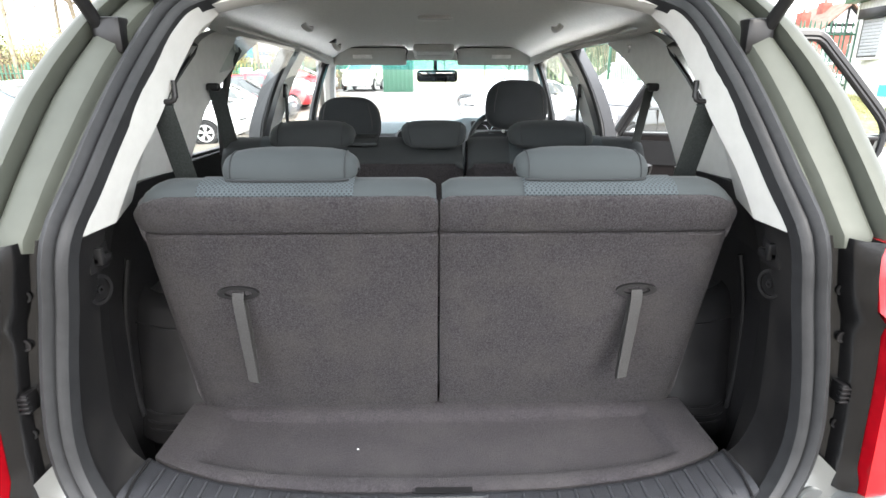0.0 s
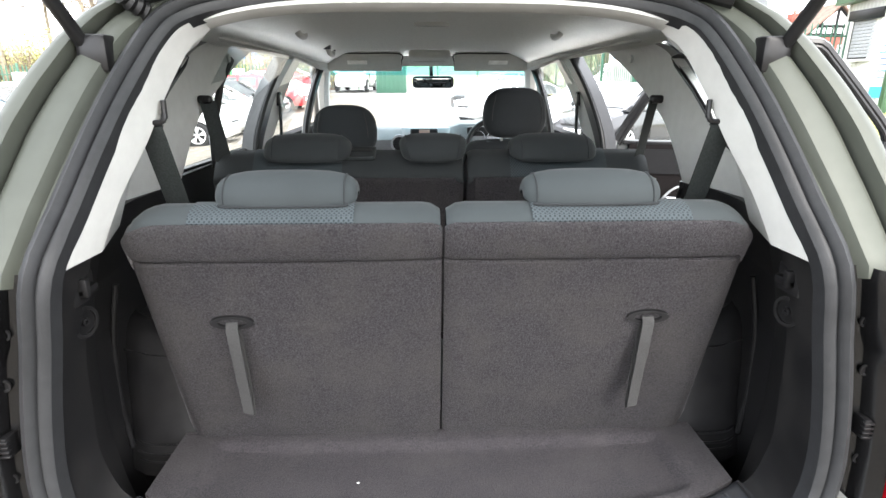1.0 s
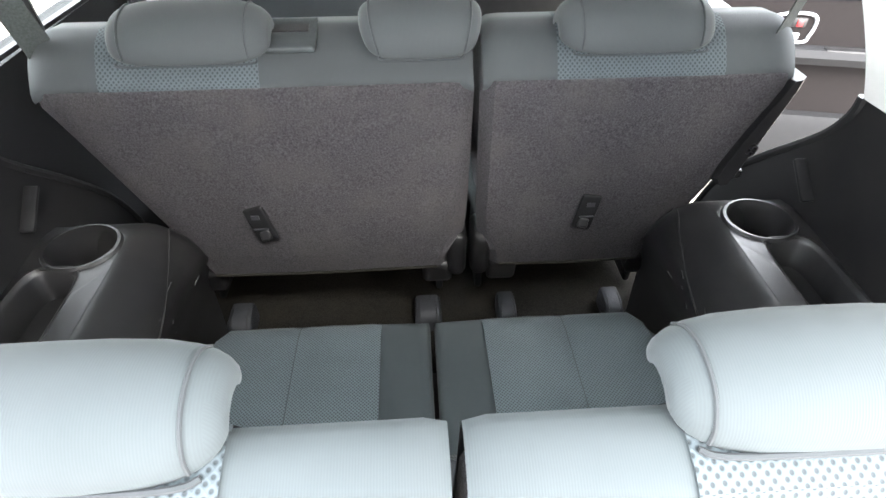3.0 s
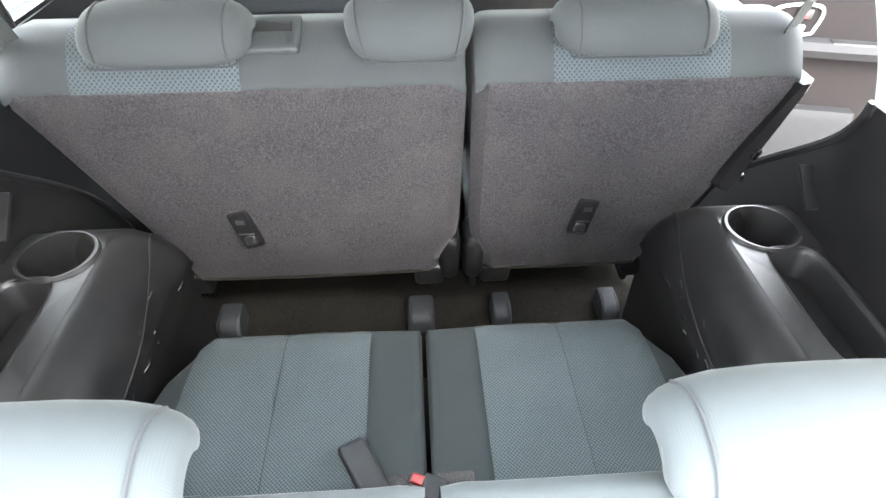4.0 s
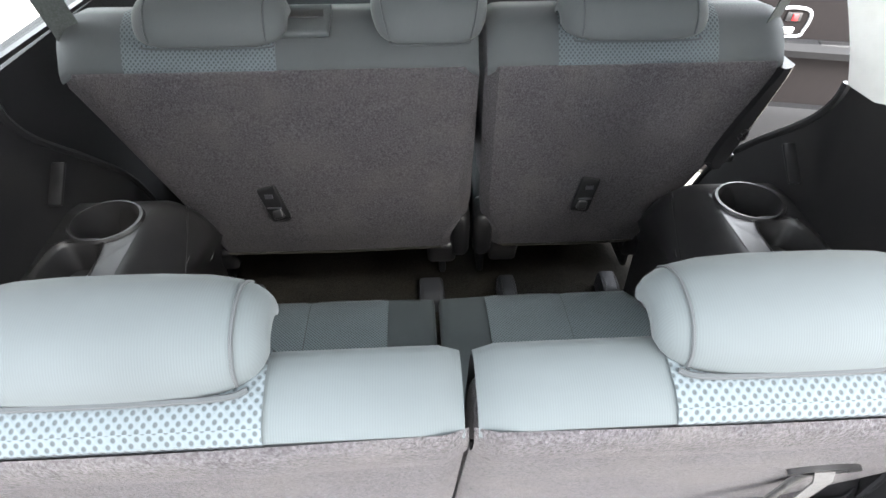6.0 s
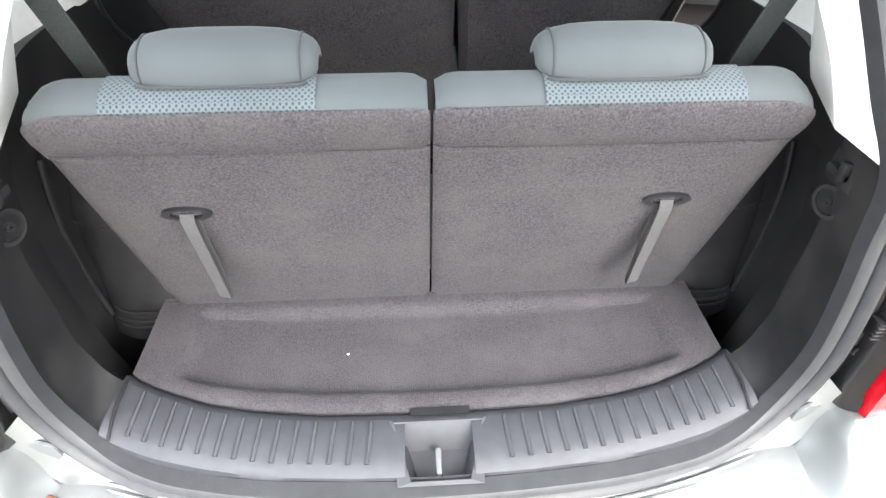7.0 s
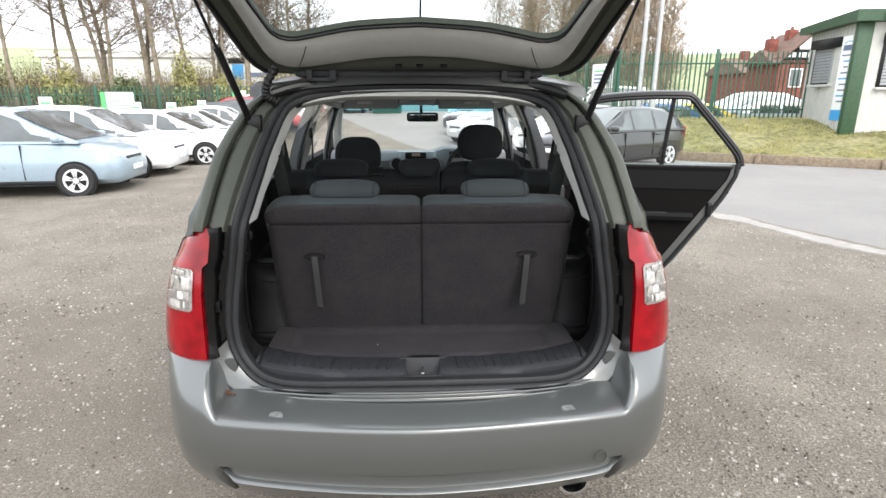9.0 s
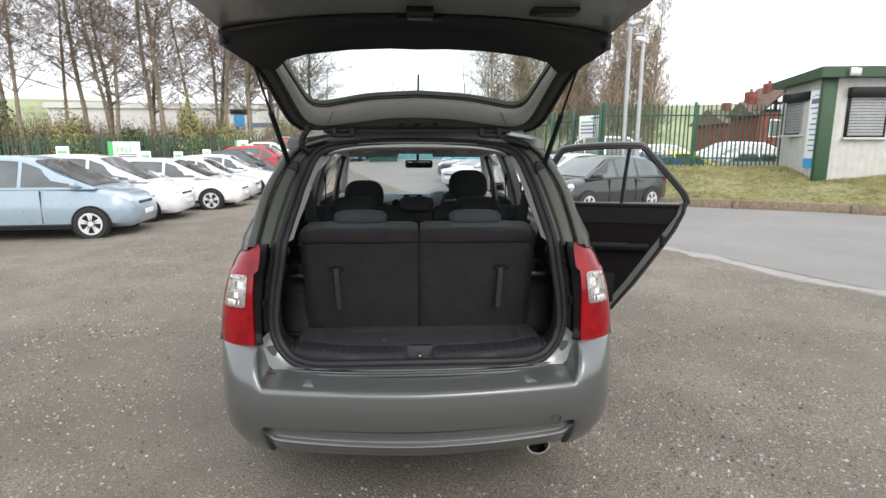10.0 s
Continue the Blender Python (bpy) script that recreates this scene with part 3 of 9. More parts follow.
def build_bumper(car):
    """Rear bumper: a low shelf in the middle, shoulders that climb to the lamps, a let-in lower valance."""
    def smooth(v, a, b):
        t = min(1.0, max(0.0, (v - a) / (b - a)))
        return t * t * (3 - 2 * t)
    half = [0.05 * k for k in range(13)] + [0.618, 0.63, 0.638, 0.645, 0.652, 0.659, 0.666, 0.673, 0.682, 0.695, 0.715, 0.74, 0.765, 0.79, 0.812, 0.83, 0.844, 0.853, 0.858, 0.86]
    columns = [(x, bumper_plan(x), 0.0) for x in half] + [(0.864, 0.37, 0.3), (0.869, 0.44, 0.7), (0.873, 0.51, 1.0), (0.875, 0.58, 1.0)]
    rows = []
    for x, f, back in columns:
        t = smooth(x, 0.628, 0.676)
        low = smooth(x, 0.632, 0.66)
        sill = 0.03 + 0.1 * (x / 0.6) ** 2.2
        face = -0.11 + f
        ang = math.asin(min(1.0, max(0.0, (x - 0.69) / 0.172)))
        lamp = max(face + 0.004, 0.102 + 0.143 * (1 - math.cos(ang)) ** 0.9)
        ring = []
        for zc, u, zk, inset in ((0.664, 1.25, 0.768, 1.3), (0.672, 1.0, 0.782, 1.0), (0.668, 0.8, 0.78, 0.94), (0.66, 0.5, 0.77, 0.78), (0.651, 0.2, 0.754, 0.59), (0.647, 0.1, 0.738, 0.43),
                                 (0.6435, 0.045, 0.718, 0.28), (0.6385, 0.018, 0.697, 0.16), (0.632, 0.004, 0.674, 0.075), (0.622, 0.0, 0.65, 0.03), (0.597, -0.01, 0.61, 0.0)):
            yc = face + (sill - face) * u if u > 0 else face + 0.3 * u
            yk = face + inset * (lamp - face)
            ring.append((x, yc + (yk - yc) * t, zc + (zk - zc) * t))
        ring += [(x, face - 0.004, 0.55), (x, face + 0.004, 0.51), (x, face + 0.008, 0.49), (x, face + 0.011, 0.482)]
        inner = ((0.4795, 0.016), (0.479, 0.05), (0.479, 0.08), (0.479, 0.1), (0.479, 0.11))
        outer = ((0.45, 0.02), (0.41, 0.036), (0.37, 0.058), (0.33, 0.088), (0.3, 0.14))
        for (zi, yi), (zo, yo) in zip(inner, outer):
            ring.append((x * (1 - 0.05 * low * smooth(0.5 - zo, 0.05, 0.2)), face + yi + (yo * (1 - 0.5 * back) - yi) * low, zi + (zo - zi) * low))
        rows.append(ring)
    mesh_rows = [[(-x, y, z) for x, y, z in r] for r in rows[:0:-1]] + rows
    bm = loft(mesh_rows, closed=False)
    part("bumper", bm, PAINT, car, "grey painted rear bumper")
    # let-in lower valance with its bright upper lip
    rings = []
    for k in range(-26, 27):
        u = abs(k) / 26
        x = 0.644 * u
        face = -0.11 + bumper_plan(x)
        rise = 0.016 * u ** 3
        draw = 0.04 * smooth(u, 0.9, 1.0)
        rings.append([(math.copysign(x, k), face + y + draw, z + rise) for y, z in ((0.1, 0.474), (0.02, 0.474), (0.024, 0.455), (0.027, 0.438), (0.024, 0.43), (0.009, 0.4262), (0.004, 0.421), (0.007, 0.413), (0.02, 0.402), (0.036, 0.38), (0.056, 0.355), (0.085, 0.338), (0.16, 0.33))])
    part("lower_valance", loft(rings, closed=False), PAINT, car, "let-in grey valance with a bright lip")
    # exhaust tip with a dark bore, and towing eye cap
    bm = disc(0.041, 0.034, 0.16, 24)
    for v in bm.verts:
        v.co.x *= 1.3
    tip = part("exhaust_tip", move(bm, pose(0.498, 0.105, 0.327, 80, 0, 4)), CHROME, car, "oval chrome exhaust tip")
    bm = disc(0.034, 0.0, 0.02, 24)
    for v in bm.verts:
        v.co.x *= 1.3
    part("bore", move(bm, pose(0.497, 0.15, 0.318, 80, 0, 4)), BLACK, tip)
    part("towing_cap", move(disc(0.022, 0.0195, 0.004, 24), pose(0.555, -0.054, 0.5, 90, 0, 14)), JAMB, car, "round towing eye cap")
    # sill step: thin raised painted ribs between bumper and seal
    for y0, z0, w in ((0.024, 0.693, 0.575), (0.016, 0.684, 0.597), (0.008, 0.676, 0.617)):
        arc = []
        for k in range(9):
            x = w * k / 8
            arc.append((x, y0 + 0.1 * (x / 0.58) ** 2.2, z0 - 0.018 * (x / 0.6) ** 2))
        arc += [(w + 0.026, y0 + 0.122, z0 + 0.006), (w + 0.04, y0 + 0.128, z0 + 0.042)]
        pts = smooth_path([(-x, y, z) for x, y, z in arc[:0:-1]] + arc, 4)
        part("sill_rib", tube(pts, 0.0036, 8), PAINT, car)
    # painted sill and corner panels under the seal
    inner = [(0, 0.05, 0.70), (0.14, 0.055, 0.698), (0.28, 0.068, 0.692), (0.38, 0.087, 0.685), (0.46, 0.108, 0.682), (0.535, 0.136, 0.697), (0.59, 0.158, 0.745), (0.618, 0.17, 0.80), (0.625, 0.17, 0.84)]
    outer = [(0, 0.012, 0.668), (0.14, 0.018, 0.667), (0.28, 0.032, 0.663), (0.38, 0.05, 0.66), (0.48, 0.078, 0.655), (0.60, 0.112, 0.66), (0.65, 0.126, 0.70), (0.668, 0.132, 0.745), (0.676, 0.134, 0.79)]
    for s in (1, -1):
        a = smooth_path([(s * x, y, z) for x, y, z in inner], 4)
        b = smooth_path([(s * x, y, z) for x, y, z in outer], 4)
        bm = loft([[p, p.lerp(q, 0.2) + Vector((0, -0.012, 0)), p.lerp(q, 0.6) + Vector((0, -0.006, 0)), q + Vector((0, -0.002, 0)), q + Vector((0, 0.03, -0.014))] for p, q in zip(a, b)], closed=False)
        part("rear_sill", bm, PAINT, car)
        part("round_cap", move(disc(0.026, 0.0, 0.006, 24), pose(s * 0.632, 0.139, 0.742, 90, 0, s * 8)), PAINT, car)
        x, w = s * 0.45, 0.045
        yb, zb = -0.06 + bumper_plan(x), 0.6548
        patch = [(-0.5, -0.2), (-0.42, -0.5), (0.2, -0.45), (0.5, -0.5), (0.42, 0.3), (0.1, 0.5), (-0.4, 0.42)]
        part("scuff_mark", move(prism([(u * w, v * 0.024) for u, v in patch], 0.002), pose(x, yb, zb, 7, 0, s * 12)), SCUFF, car, "pale scuffed patch")
    bm = tube(smooth_path([(-0.668, 0.115, 0.712), (-0.658, 0.106, 0.685), (-0.64, 0.094, 0.674), (-0.605, 0.08, 0.668)], 5), [0.003] * 5 + [0.006] * 8 + [0.0025] * 3, 7)
    part("rust_patch", bm, RUST, car, "rusty brown corner of the sill")


def lamp_outline():
    """Outer, height by height: inner x, outer x of one tail lamp."""
    zs = [0.764, 0.80, 0.85, 0.90, 0.95, 1.0, 1.04, 1.08, 1.095, 1.14, 1.17, 1.19, 1.2]
    inner = [0.69, 0.69, 0.69, 0.69, 0.69, 0.689, 0.686, 0.682, 0.664, 0.658, 0.655, 0.654, 0.66]
    outer = [0.856, 0.862, 0.862, 0.856, 0.848, 0.838, 0.826, 0.815, 0.802, 0.782, 0.76, 0.738, 0.71]
    return zs, inner, outer


def build_tail_lamp(car, s):
    zs, inner, outer = lamp_outline()
    lamp = bmesh.new()
    rings = []
    n = 9
    for z, a, b in zip(zs, inner, outer):
        ring = []
        yr = lerp(z, (0.77, 1.0, 1.2), (0.1, 0.115, 0.15))
        for k in range(n):
            t = k / (n - 1)
            ang = t * math.pi / 2
            x = a + (b - a) * math.sin(ang)
            y = yr + (0.13 + 0.03 * (1.2 - z)) * (1 - math.cos(ang)) ** 0.9
            ring.append((s * x, y, z))
        ring += [(s * (b - 0.005), yr + 0.3, z), (s * a, yr + 0.3, z)]
        rings.append(ring)
    loft(rings, bm=lamp)
    ob = part("tail_lamp", lamp, RED, car, "red wraparound tail lamp")
    # clear indicator window set proud of the red lens, tapering inwards
    rings = []
    for z in (0.942, 0.95, 0.98, 1.01, 1.04, 1.066, 1.076):
        a = lerp(z, (0.93, 1.1), (0.722, 0.706))
        b = lerp(z, (0.93, 1.1), (0.828, 0.79))
        if z in (0.942, 1.076):
            a, b = a + 0.008, b - 0.008
        yr = lerp(z, (0.77, 1.0, 1.2), (0.1, 0.115, 0.15))
        li, lo = lerp(z, zs, inner), lerp(z, zs, outer)
        row = []
        for k in range(7):
            x = a + (b - a) * k / 6
            t = min(1, max(0, (x - li) / (lo - li)))
            ang = math.asin(t)
            y = yr + (0.13 + 0.03 * (1.2 - z)) * (1 - math.cos(ang)) ** 0.9 - 0.004
            row.append((s * x, y, z))
        rings.append(row)
    bm = loft(rings, closed=False)
    bmesh.ops.solidify(bm, geom=bm.faces[:], thickness=0.006 * s)
    lens = part("indicator_lens", bm, CLEARLENS, ob, "clear faceted indicator window")
    # stepped bright reflector cells and the two bulbs behind the clear window
    rnd = random.Random(31)
    for j, (z, hh) in enumerate(((0.962, 0.026), (0.992, 0.028), (1.03, 0.042), (1.062, 0.016))):
        a, b = lerp(z, (0.93, 1.1), (0.73, 0.714)), lerp(z, (0.93, 1.1), (0.82, 0.782))
        cuts = [0.0] + sorted(rnd.uniform(0.2, 0.85) for _ in range(2)) + [1.0]
        for c0, c1 in zip(cuts, cuts[1:]):
            x = a + (b - a) * (c0 + c1) / 2
            t = min(1, max(0, (x - lerp(z, zs, inner)) / (lerp(z, zs, outer) - lerp(z, zs, inner))))
            y = lerp(z, (0.77, 1.0, 1.2), (0.1, 0.115, 0.15)) + (0.13 + 0.03 * (1.2 - z)) * (1 - math.cos(math.asin(t))) ** 0.9 - 0.0045
            part("reflector_cell", move(cushion(max(0.006, (b - a) * (c1 - c0) * 0.92), 0.004, hh * 0.9, 0.0018, 0.0, 2, 1, 2), pose(s * x, y, z, rnd.uniform(-16, 16), 0, s * (28 + rnd.uniform(-18, 18)))), CHROME if rnd.random() < 0.5 else CLEARLENS, lens)


def build_jamb_plate(car, s):
    """Black plastic plate between lamp and seal, with bolt holes and a rubber stop."""
    zs, inner, outer = lamp_outline()
    rings = []
    for z in [0.775 + 0.0213 * k for k in range(21)]:
        xo = lerp(z, zs, inner) - 0.002
        xi = lerp(z, (0.75, 0.815, 0.9, 1.0, 1.09, 1.2), (0.622, 0.64, 0.643, 0.629, 0.613, 0.595))
        step = 0.022 if z > 1.07 or z < 0.8 else 0.0
        y = seal_y(z)
        q = xo - xi
        rings.append([(s * xi, y + 0.012, z), (s * (xi + 0.4 * q), y + 0.006, z), (s * (xi + 0.5 * q), y - 0.012, z), (s * (xi + 0.62 * q), y - 0.02 - step * 0.3, z), (s * xo, y - 0.03 - step * 0.4, z), (s * xo, y + 0.05, z)])
    bm = loft(rings, closed=False)
    bmesh.ops.solidify(bm, geom=bm.faces[:], thickness=0.004)
    plate = part("jamb_plate", bm, GLOSSPLATE, car, "glossy black plate behind the lamp")
    for z in (1.115, 1.035, 0.88):
        xi = lerp(z, (0.75, 0.815, 0.9, 1.0, 1.09, 1.2), (0.612, 0.638, 0.641, 0.629, 0.613, 0.595)) + 0.022
        part("bolt_hole", move(disc(0.0095, 0.0065, 0.003, 18), pose(s * (xi + 0.004), seal_y(z) + 0.0015, z, 90, 0, 0)), SATIN, plate)
        part("bolt_hole_floor", move(disc(0.0065, 0.0, 0.002, 14), pose(s * (xi + 0.004), seal_y(z) + 0.003, z, 90, 0, 0)), WELL, plate)
    bm = box((s * 0.655 - 0.006, 0.148, 0.925), (s * 0.655 + 0.006, 0.175, 0.96), 0.003)
    for k in range(4):
        box((s * 0.655 - 0.008, 0.145, 0.928 + 0.008 * k), (s * 0.655 + 0.008, 0.155, 0.932 + 0.008 * k), 0.0012, 1, bm)
    part("rubber_stop", bm, WELL, plate, "ribbed rubber buffer")


def build_underbody(car):
    bm = box((-0.7, 0.35, 0.22), (0.7, 4.1, 0.30), 0.03)
    part("underbody", bm, BLACK, car)
    for s in (1, -1):
        for y in (0.95, 3.65):
            t = move(disc(0.32, 0.2, 0.2, 32), pose(s * 0.76, y, 0.31, 90, 0, 90))
            wheel = part("wheel", t, RUBBER, car)
            part("rim", move(disc(0.2, 0.0, 0.16, 24), pose(s * 0.76, y, 0.31, 90, 0, 90)), SILVERTRIM, wheel)
    # bonnet and nose, in front of the windscreen
    rings = []
    for y, top, w in ((3.35, 1.06, 0.80), (3.6, 1.03, 0.79), (3.9, 0.97, 0.76), (4.2, 0.86, 0.70), (4.42, 0.68, 0.62), (4.5, 0.45, 0.55)):
        rings.append([(x * w, y, top - 0.06 * abs(x) ** 3) for x in [-1 + 0.2 * k for k in range(11)]] + [(w * 1.04, y, min(0.6, top - 0.08)), (w * 1.02, y, 0.3), (0, y, 0.27), (-w * 1.02, y, 0.3), (-w * 1.04, y, min(0.6, top - 0.08))])
    bm = loft(rings)
    part("bonnet", bm, PAINT, car)


GATE = ((0.60, 1.672), (0.52, 1.715), (0.40, 1.775), (0.15, 1.892), (0.06, 1.932), (-0.03, 1.97), (-0.1, 1.988), (-0.3, 2.005), (-0.55, 2.005), (-0.72, 1.985))


def resample(pts, n):
    """n points evenly spaced along a smoothed line."""
    p = smooth_path([(x, y, 0) for x, y in pts], 5)
    run = [0.0]
    for a, b in zip(p, p[1:]):
        run.append(run[-1] + (b - a).length)
    out = []
    for k in range(n):
        d = run[-1] * k / (n - 1)
        out.append((max(0.0, lerp(d, run, [q.x for q in p])), lerp(d, run, [q.y for q in p])))
    return out


def build_tailgate(car):
    """Raised tailgate, seen from below: pale trim and painted frame round the glass, dark lining, hinges, struts."""
    def at(y, dz=0.0):
        return lerp(-y, [-p[0] for p in GATE], [p[1] for p in GATE]) + dz
    def outer(y):
        return lerp(-y, (0.03, 0.1, 0.2, 0.4, 0.6, 0.72), (0.645, 0.67, 0.676, 0.674, 0.645, 0.585))
    gate = new("tailgate")
    gate.parent = car
    gate["label"] = "raised grey tailgate with a heated rear window"
    n = 44
    def loop_of(half):
        h = resample(half, n)
        return h + [(-x, y) for x, y in h[-2:0:-1]]
    pane_edge = loop_of([(0, 0.332), (0.2, 0.352), (0.33, 0.388), (0.405, 0.41), (0.452, 0.404), (0.476, 0.372), (0.486, 0.32), (0.505, 0.2), (0.52, 0.1), (0.514, 0.066), (0.49, 0.042), (0.4, 0.008), (0.25, -0.02), (0.1, -0.03), (0, -0.026)])
    trim_edge = loop_of([(0, 0.468), (0.15, 0.478), (0.3, 0.512), (0.42, 0.537), (0.485, 0.525), (0.515, 0.478), (0.528, 0.4), (0.542, 0.22), (0.552, 0.1), (0.548, 0.03), (0.5, -0.02), (0.38, -0.05), (0.2, -0.065), (0, -0.07)])
    skin_edge = loop_of([(0, 0.562), (0.2, 0.566), (0.42, 0.572), (0.53, 0.56), (0.578, 0.5), (0.592, 0.4), (0.602, 0.25), (0.616, 0.12), (0.64, 0.04), (0.64, -0.05), (0.55, -0.12), (0.3, -0.14), (0, -0.15)])
    def between(a, b, k, dz, grow=1.0):
        return [((xa + (xb - xa) * k) * grow, ya + (yb - ya) * k, at(ya + (yb - ya) * k) + dz) for (xa, ya), (xb, yb) in zip(a, b)]
    def shell(rings):
        bm = loft(rings + rings[:1], caps=False)
        bmesh.ops.remove_doubles(bm, verts=bm.verts, dist=1e-6)
        return bm
    part("window_trim", shell([between(pane_edge, trim_edge, 0, 0.006), between(pane_edge, trim_edge, 0.08, -0.008), between(pane_edge, trim_edge, 0.35, -0.022), between(pane_edge, trim_edge, 0.8, -0.024),
                               between(pane_edge, trim_edge, 0.97, -0.014), between(pane_edge, trim_edge, 1, 0.006), between(pane_edge, trim_edge, 0.5, 0.012)]), GATETRIM, gate, "pale grey plastic trim round the rear window")
    # Frame reuses the darkened jamb paint, which carries the underside's shade.
    part("gate_frame", shell([between(trim_edge, skin_edge, 0.0, -0.006), between(trim_edge, skin_edge, 0.12, 0.002), between(trim_edge, skin_edge, 0.3, 0.0), between(trim_edge, skin_edge, 0.4, -0.012), between(trim_edge, skin_edge, 0.9, -0.016),
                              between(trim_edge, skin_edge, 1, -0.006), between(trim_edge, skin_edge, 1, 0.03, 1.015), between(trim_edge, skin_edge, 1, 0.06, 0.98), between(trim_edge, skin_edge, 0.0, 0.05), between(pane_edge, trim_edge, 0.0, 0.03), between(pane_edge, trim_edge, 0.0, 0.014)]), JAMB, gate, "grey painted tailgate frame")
    for s in (1, -1):
        strip_pts = [(s * x, y, at(y) - 0.014) for (x, y) in skin_edge[12:n - 14]]
        part("weather_strip", tube(strip_pts, 0.011, 8), BLACK, gate)
        # seam across the trim
        k = 12
        a, b = pane_edge[k], trim_edge[k]
        part("trim_seam", tube([(s * (a[0] + (b[0] - a[0]) * q), a[1] + (b[1] - a[1]) * q, at(a[1] + (b[1] - a[1]) * q) - 0.0225 - (0.001 if 0.2 < q < 0.9 else -0.008)) for q in (0.1, 0.35, 0.6, 0.8, 0.95)], 0.0014, 5), CHARCOAL, gate)
    # dark recessed channel along the hinge side with three plugs
    part("hinge_channel", box((-0.44, 0.515, 1.662), (0.44, 0.56, 1.684), 0.008), CHARCOAL, gate)
    for x in (-0.075, 0.0, 0.085):
        part("plug", move(disc(0.012, 0, 0.01, 14), pose(x, 0.515, at(0.515) - 0.016, 25, 0, 0)), BLACK, gate)
    for x in (-0.345, 0.34):
        bm = box((x - 0.045, 0.50, 1.645), (x + 0.045, 0.545, 1.66), 0.004)
        box((x - 0.052, 0.495, 1.65), (x - 0.03, 0.56, 1.685), 0.004, 2, bm)
        box((x + 0.03, 0.495, 1.65), (x + 0.052, 0.56, 1.685), 0.004, 2, bm)
        part("hinge", bm, CHARCOAL, gate)
    # lower part of the gate beyond the glass
    rows = []
    for y in [-0.05, -0.07, -0.1, -0.2, -0.3, -0.4, -0.5, -0.6, -0.68]:
        b = outer(y)
        z = at(y)
        ring = []
        for k in range(17):
            x = -b + 2 * b * k / 16
            yy = y + 0.06 * abs(x / b) ** 3 * max(0.0, 1 + y / 0.2)
            ring.append((x, yy, at(yy) - 0.012 + 0.012 * abs(x / b) ** 6))
        ring += [(b + 0.012, y, z + 0.04), (b * 0.7, y, z + 0.1), (-b * 0.7, y, z + 0.1), (-b - 0.012, y, z + 0.04)]
        rows.append(ring)
    part("gate_panel", loft(rows), GATEPAINT, gate)
    # padded dark lining along the lower edge of the glass, its tips running down the arms
    rows = []
    for k in range(-34, 35):
        x = 0.686 * k / 34
        ax = abs(x)
        yf = lerp(ax, (0, 0.1, 0.25, 0.4, 0.49, 0.53, 0.56, 0.6, 0.64, 0.686), (-0.024, -0.028, -0.018, 0.01, 0.046, 0.1, 0.116, 0.09, 0.05, -0.03))
        yb = min(yf - 0.02, -0.29 + 0.19 * (ax / 0.66) ** 2)
        fat = min(1.0, (yf - yb) / 0.14)
        rows.append([(x, yf, at(yf) + 0.008), (x, yf - 0.004, at(yf) - 0.016), (x, yf - 0.018 * fat, at(yf) - 0.03), (x, yf + (yb - yf) * 0.35, at(yf + (yb - yf) * 0.35) - 0.026 - 0.012 * fat), (x, yf + (yb - yf) * 0.75, at(yf + (yb - yf) * 0.75) - 0.026 - 0.012 * fat),
                     (x, yb + 0.012 * fat, at(yb) - 0.03), (x, yb, at(yb) - 0.018), (x, yb - 0.006, at(yb) + 0.004)])
    part("lining", loft(rows), LININGDARK, gate, "dark plastic tailgate lining")
    # Raised black strip drawn as the gap shadow along the lining's far edge.
    rows = []
    for k in range(-30, 31):
        x = 0.655 * k / 30
        yb = -0.29 + 0.19 * (abs(x) / 0.66) ** 2 - 0.03
        rows.append([(x, yb + 0.018, at(yb) - 0.016), (x, yb, at(yb) - 0.02), (x, yb - 0.018, at(yb) - 0.016), (x, yb, at(yb) - 0.006)])
    part("gap_shadow_strip", loft(rows), BLACK, gate)
    part("latch", box((-0.04, -0.42, at(-0.4) - 0.04), (0.04, -0.36, at(-0.4) - 0.008), 0.006), SATIN, gate)
    bm = box((0.33, -0.43, at(-0.4) - 0.022), (0.47, -0.35, at(-0.4) - 0.008), 0.008)
    grip = part("grip", bm, BLACK, gate)
    part("grip_floor", box((0.345, -0.418, at(-0.4) - 0.0245), (0.455, -0.362, at(-0.4) - 0.0205), 0.002), SATIN, grip)
    part("lining_tab", box((-0.07, -0.325, at(-0.3) - 0.03), (0.07, -0.31, at(-0.3) - 0.018), 0.004), BLACK, gate)
    for s in (1, -1):
        part("buffer", move(disc(0.014, 0, 0.034, 14), pose(s * 0.672, -0.085, at(-0.085) - 0.03)), RUBBER, gate)
    # glass, with a black rim and a small central tab
    def scaled(k):
        return [(x * k, 0.2 + (y - 0.2) * k, at(0.2 + (y - 0.2) * k) + 0.012 + 0.02 * (1 - k * k)) for x, y in pane_edge]
    pane = part("rear_window", loft([scaled(k) for k in (1.01, 0.75, 0.5, 0.25, 0.02)], caps=False), TINTED, gate, "clear heated rear window")
    pane.visible_shadow = False
    part("window_rim", tube([(x, y, at(y) + 0.004) for x, y in pane_edge], 0.0055, 6, loop=True), BLACK, gate)
    part("wiper_cover", box((-0.07, -0.06, at(-0.045) - 0.02), (0.075, -0.012, at(-0.03)), 0.008), LININGDARK, gate)
    for s in (1, -1):
        a, c = Vector((s * 0.575, 0.40, 1.515)), Vector((s * 0.618, 0.035, 1.935))
        mid = a.lerp(c, 0.52)
        strut = part("gas_strut", tube([a, mid], 0.0115, 12), SATIN, gate, "black gas strut")
        part("strut_rod", tube([mid, c], 0.005, 10), SATIN, strut)
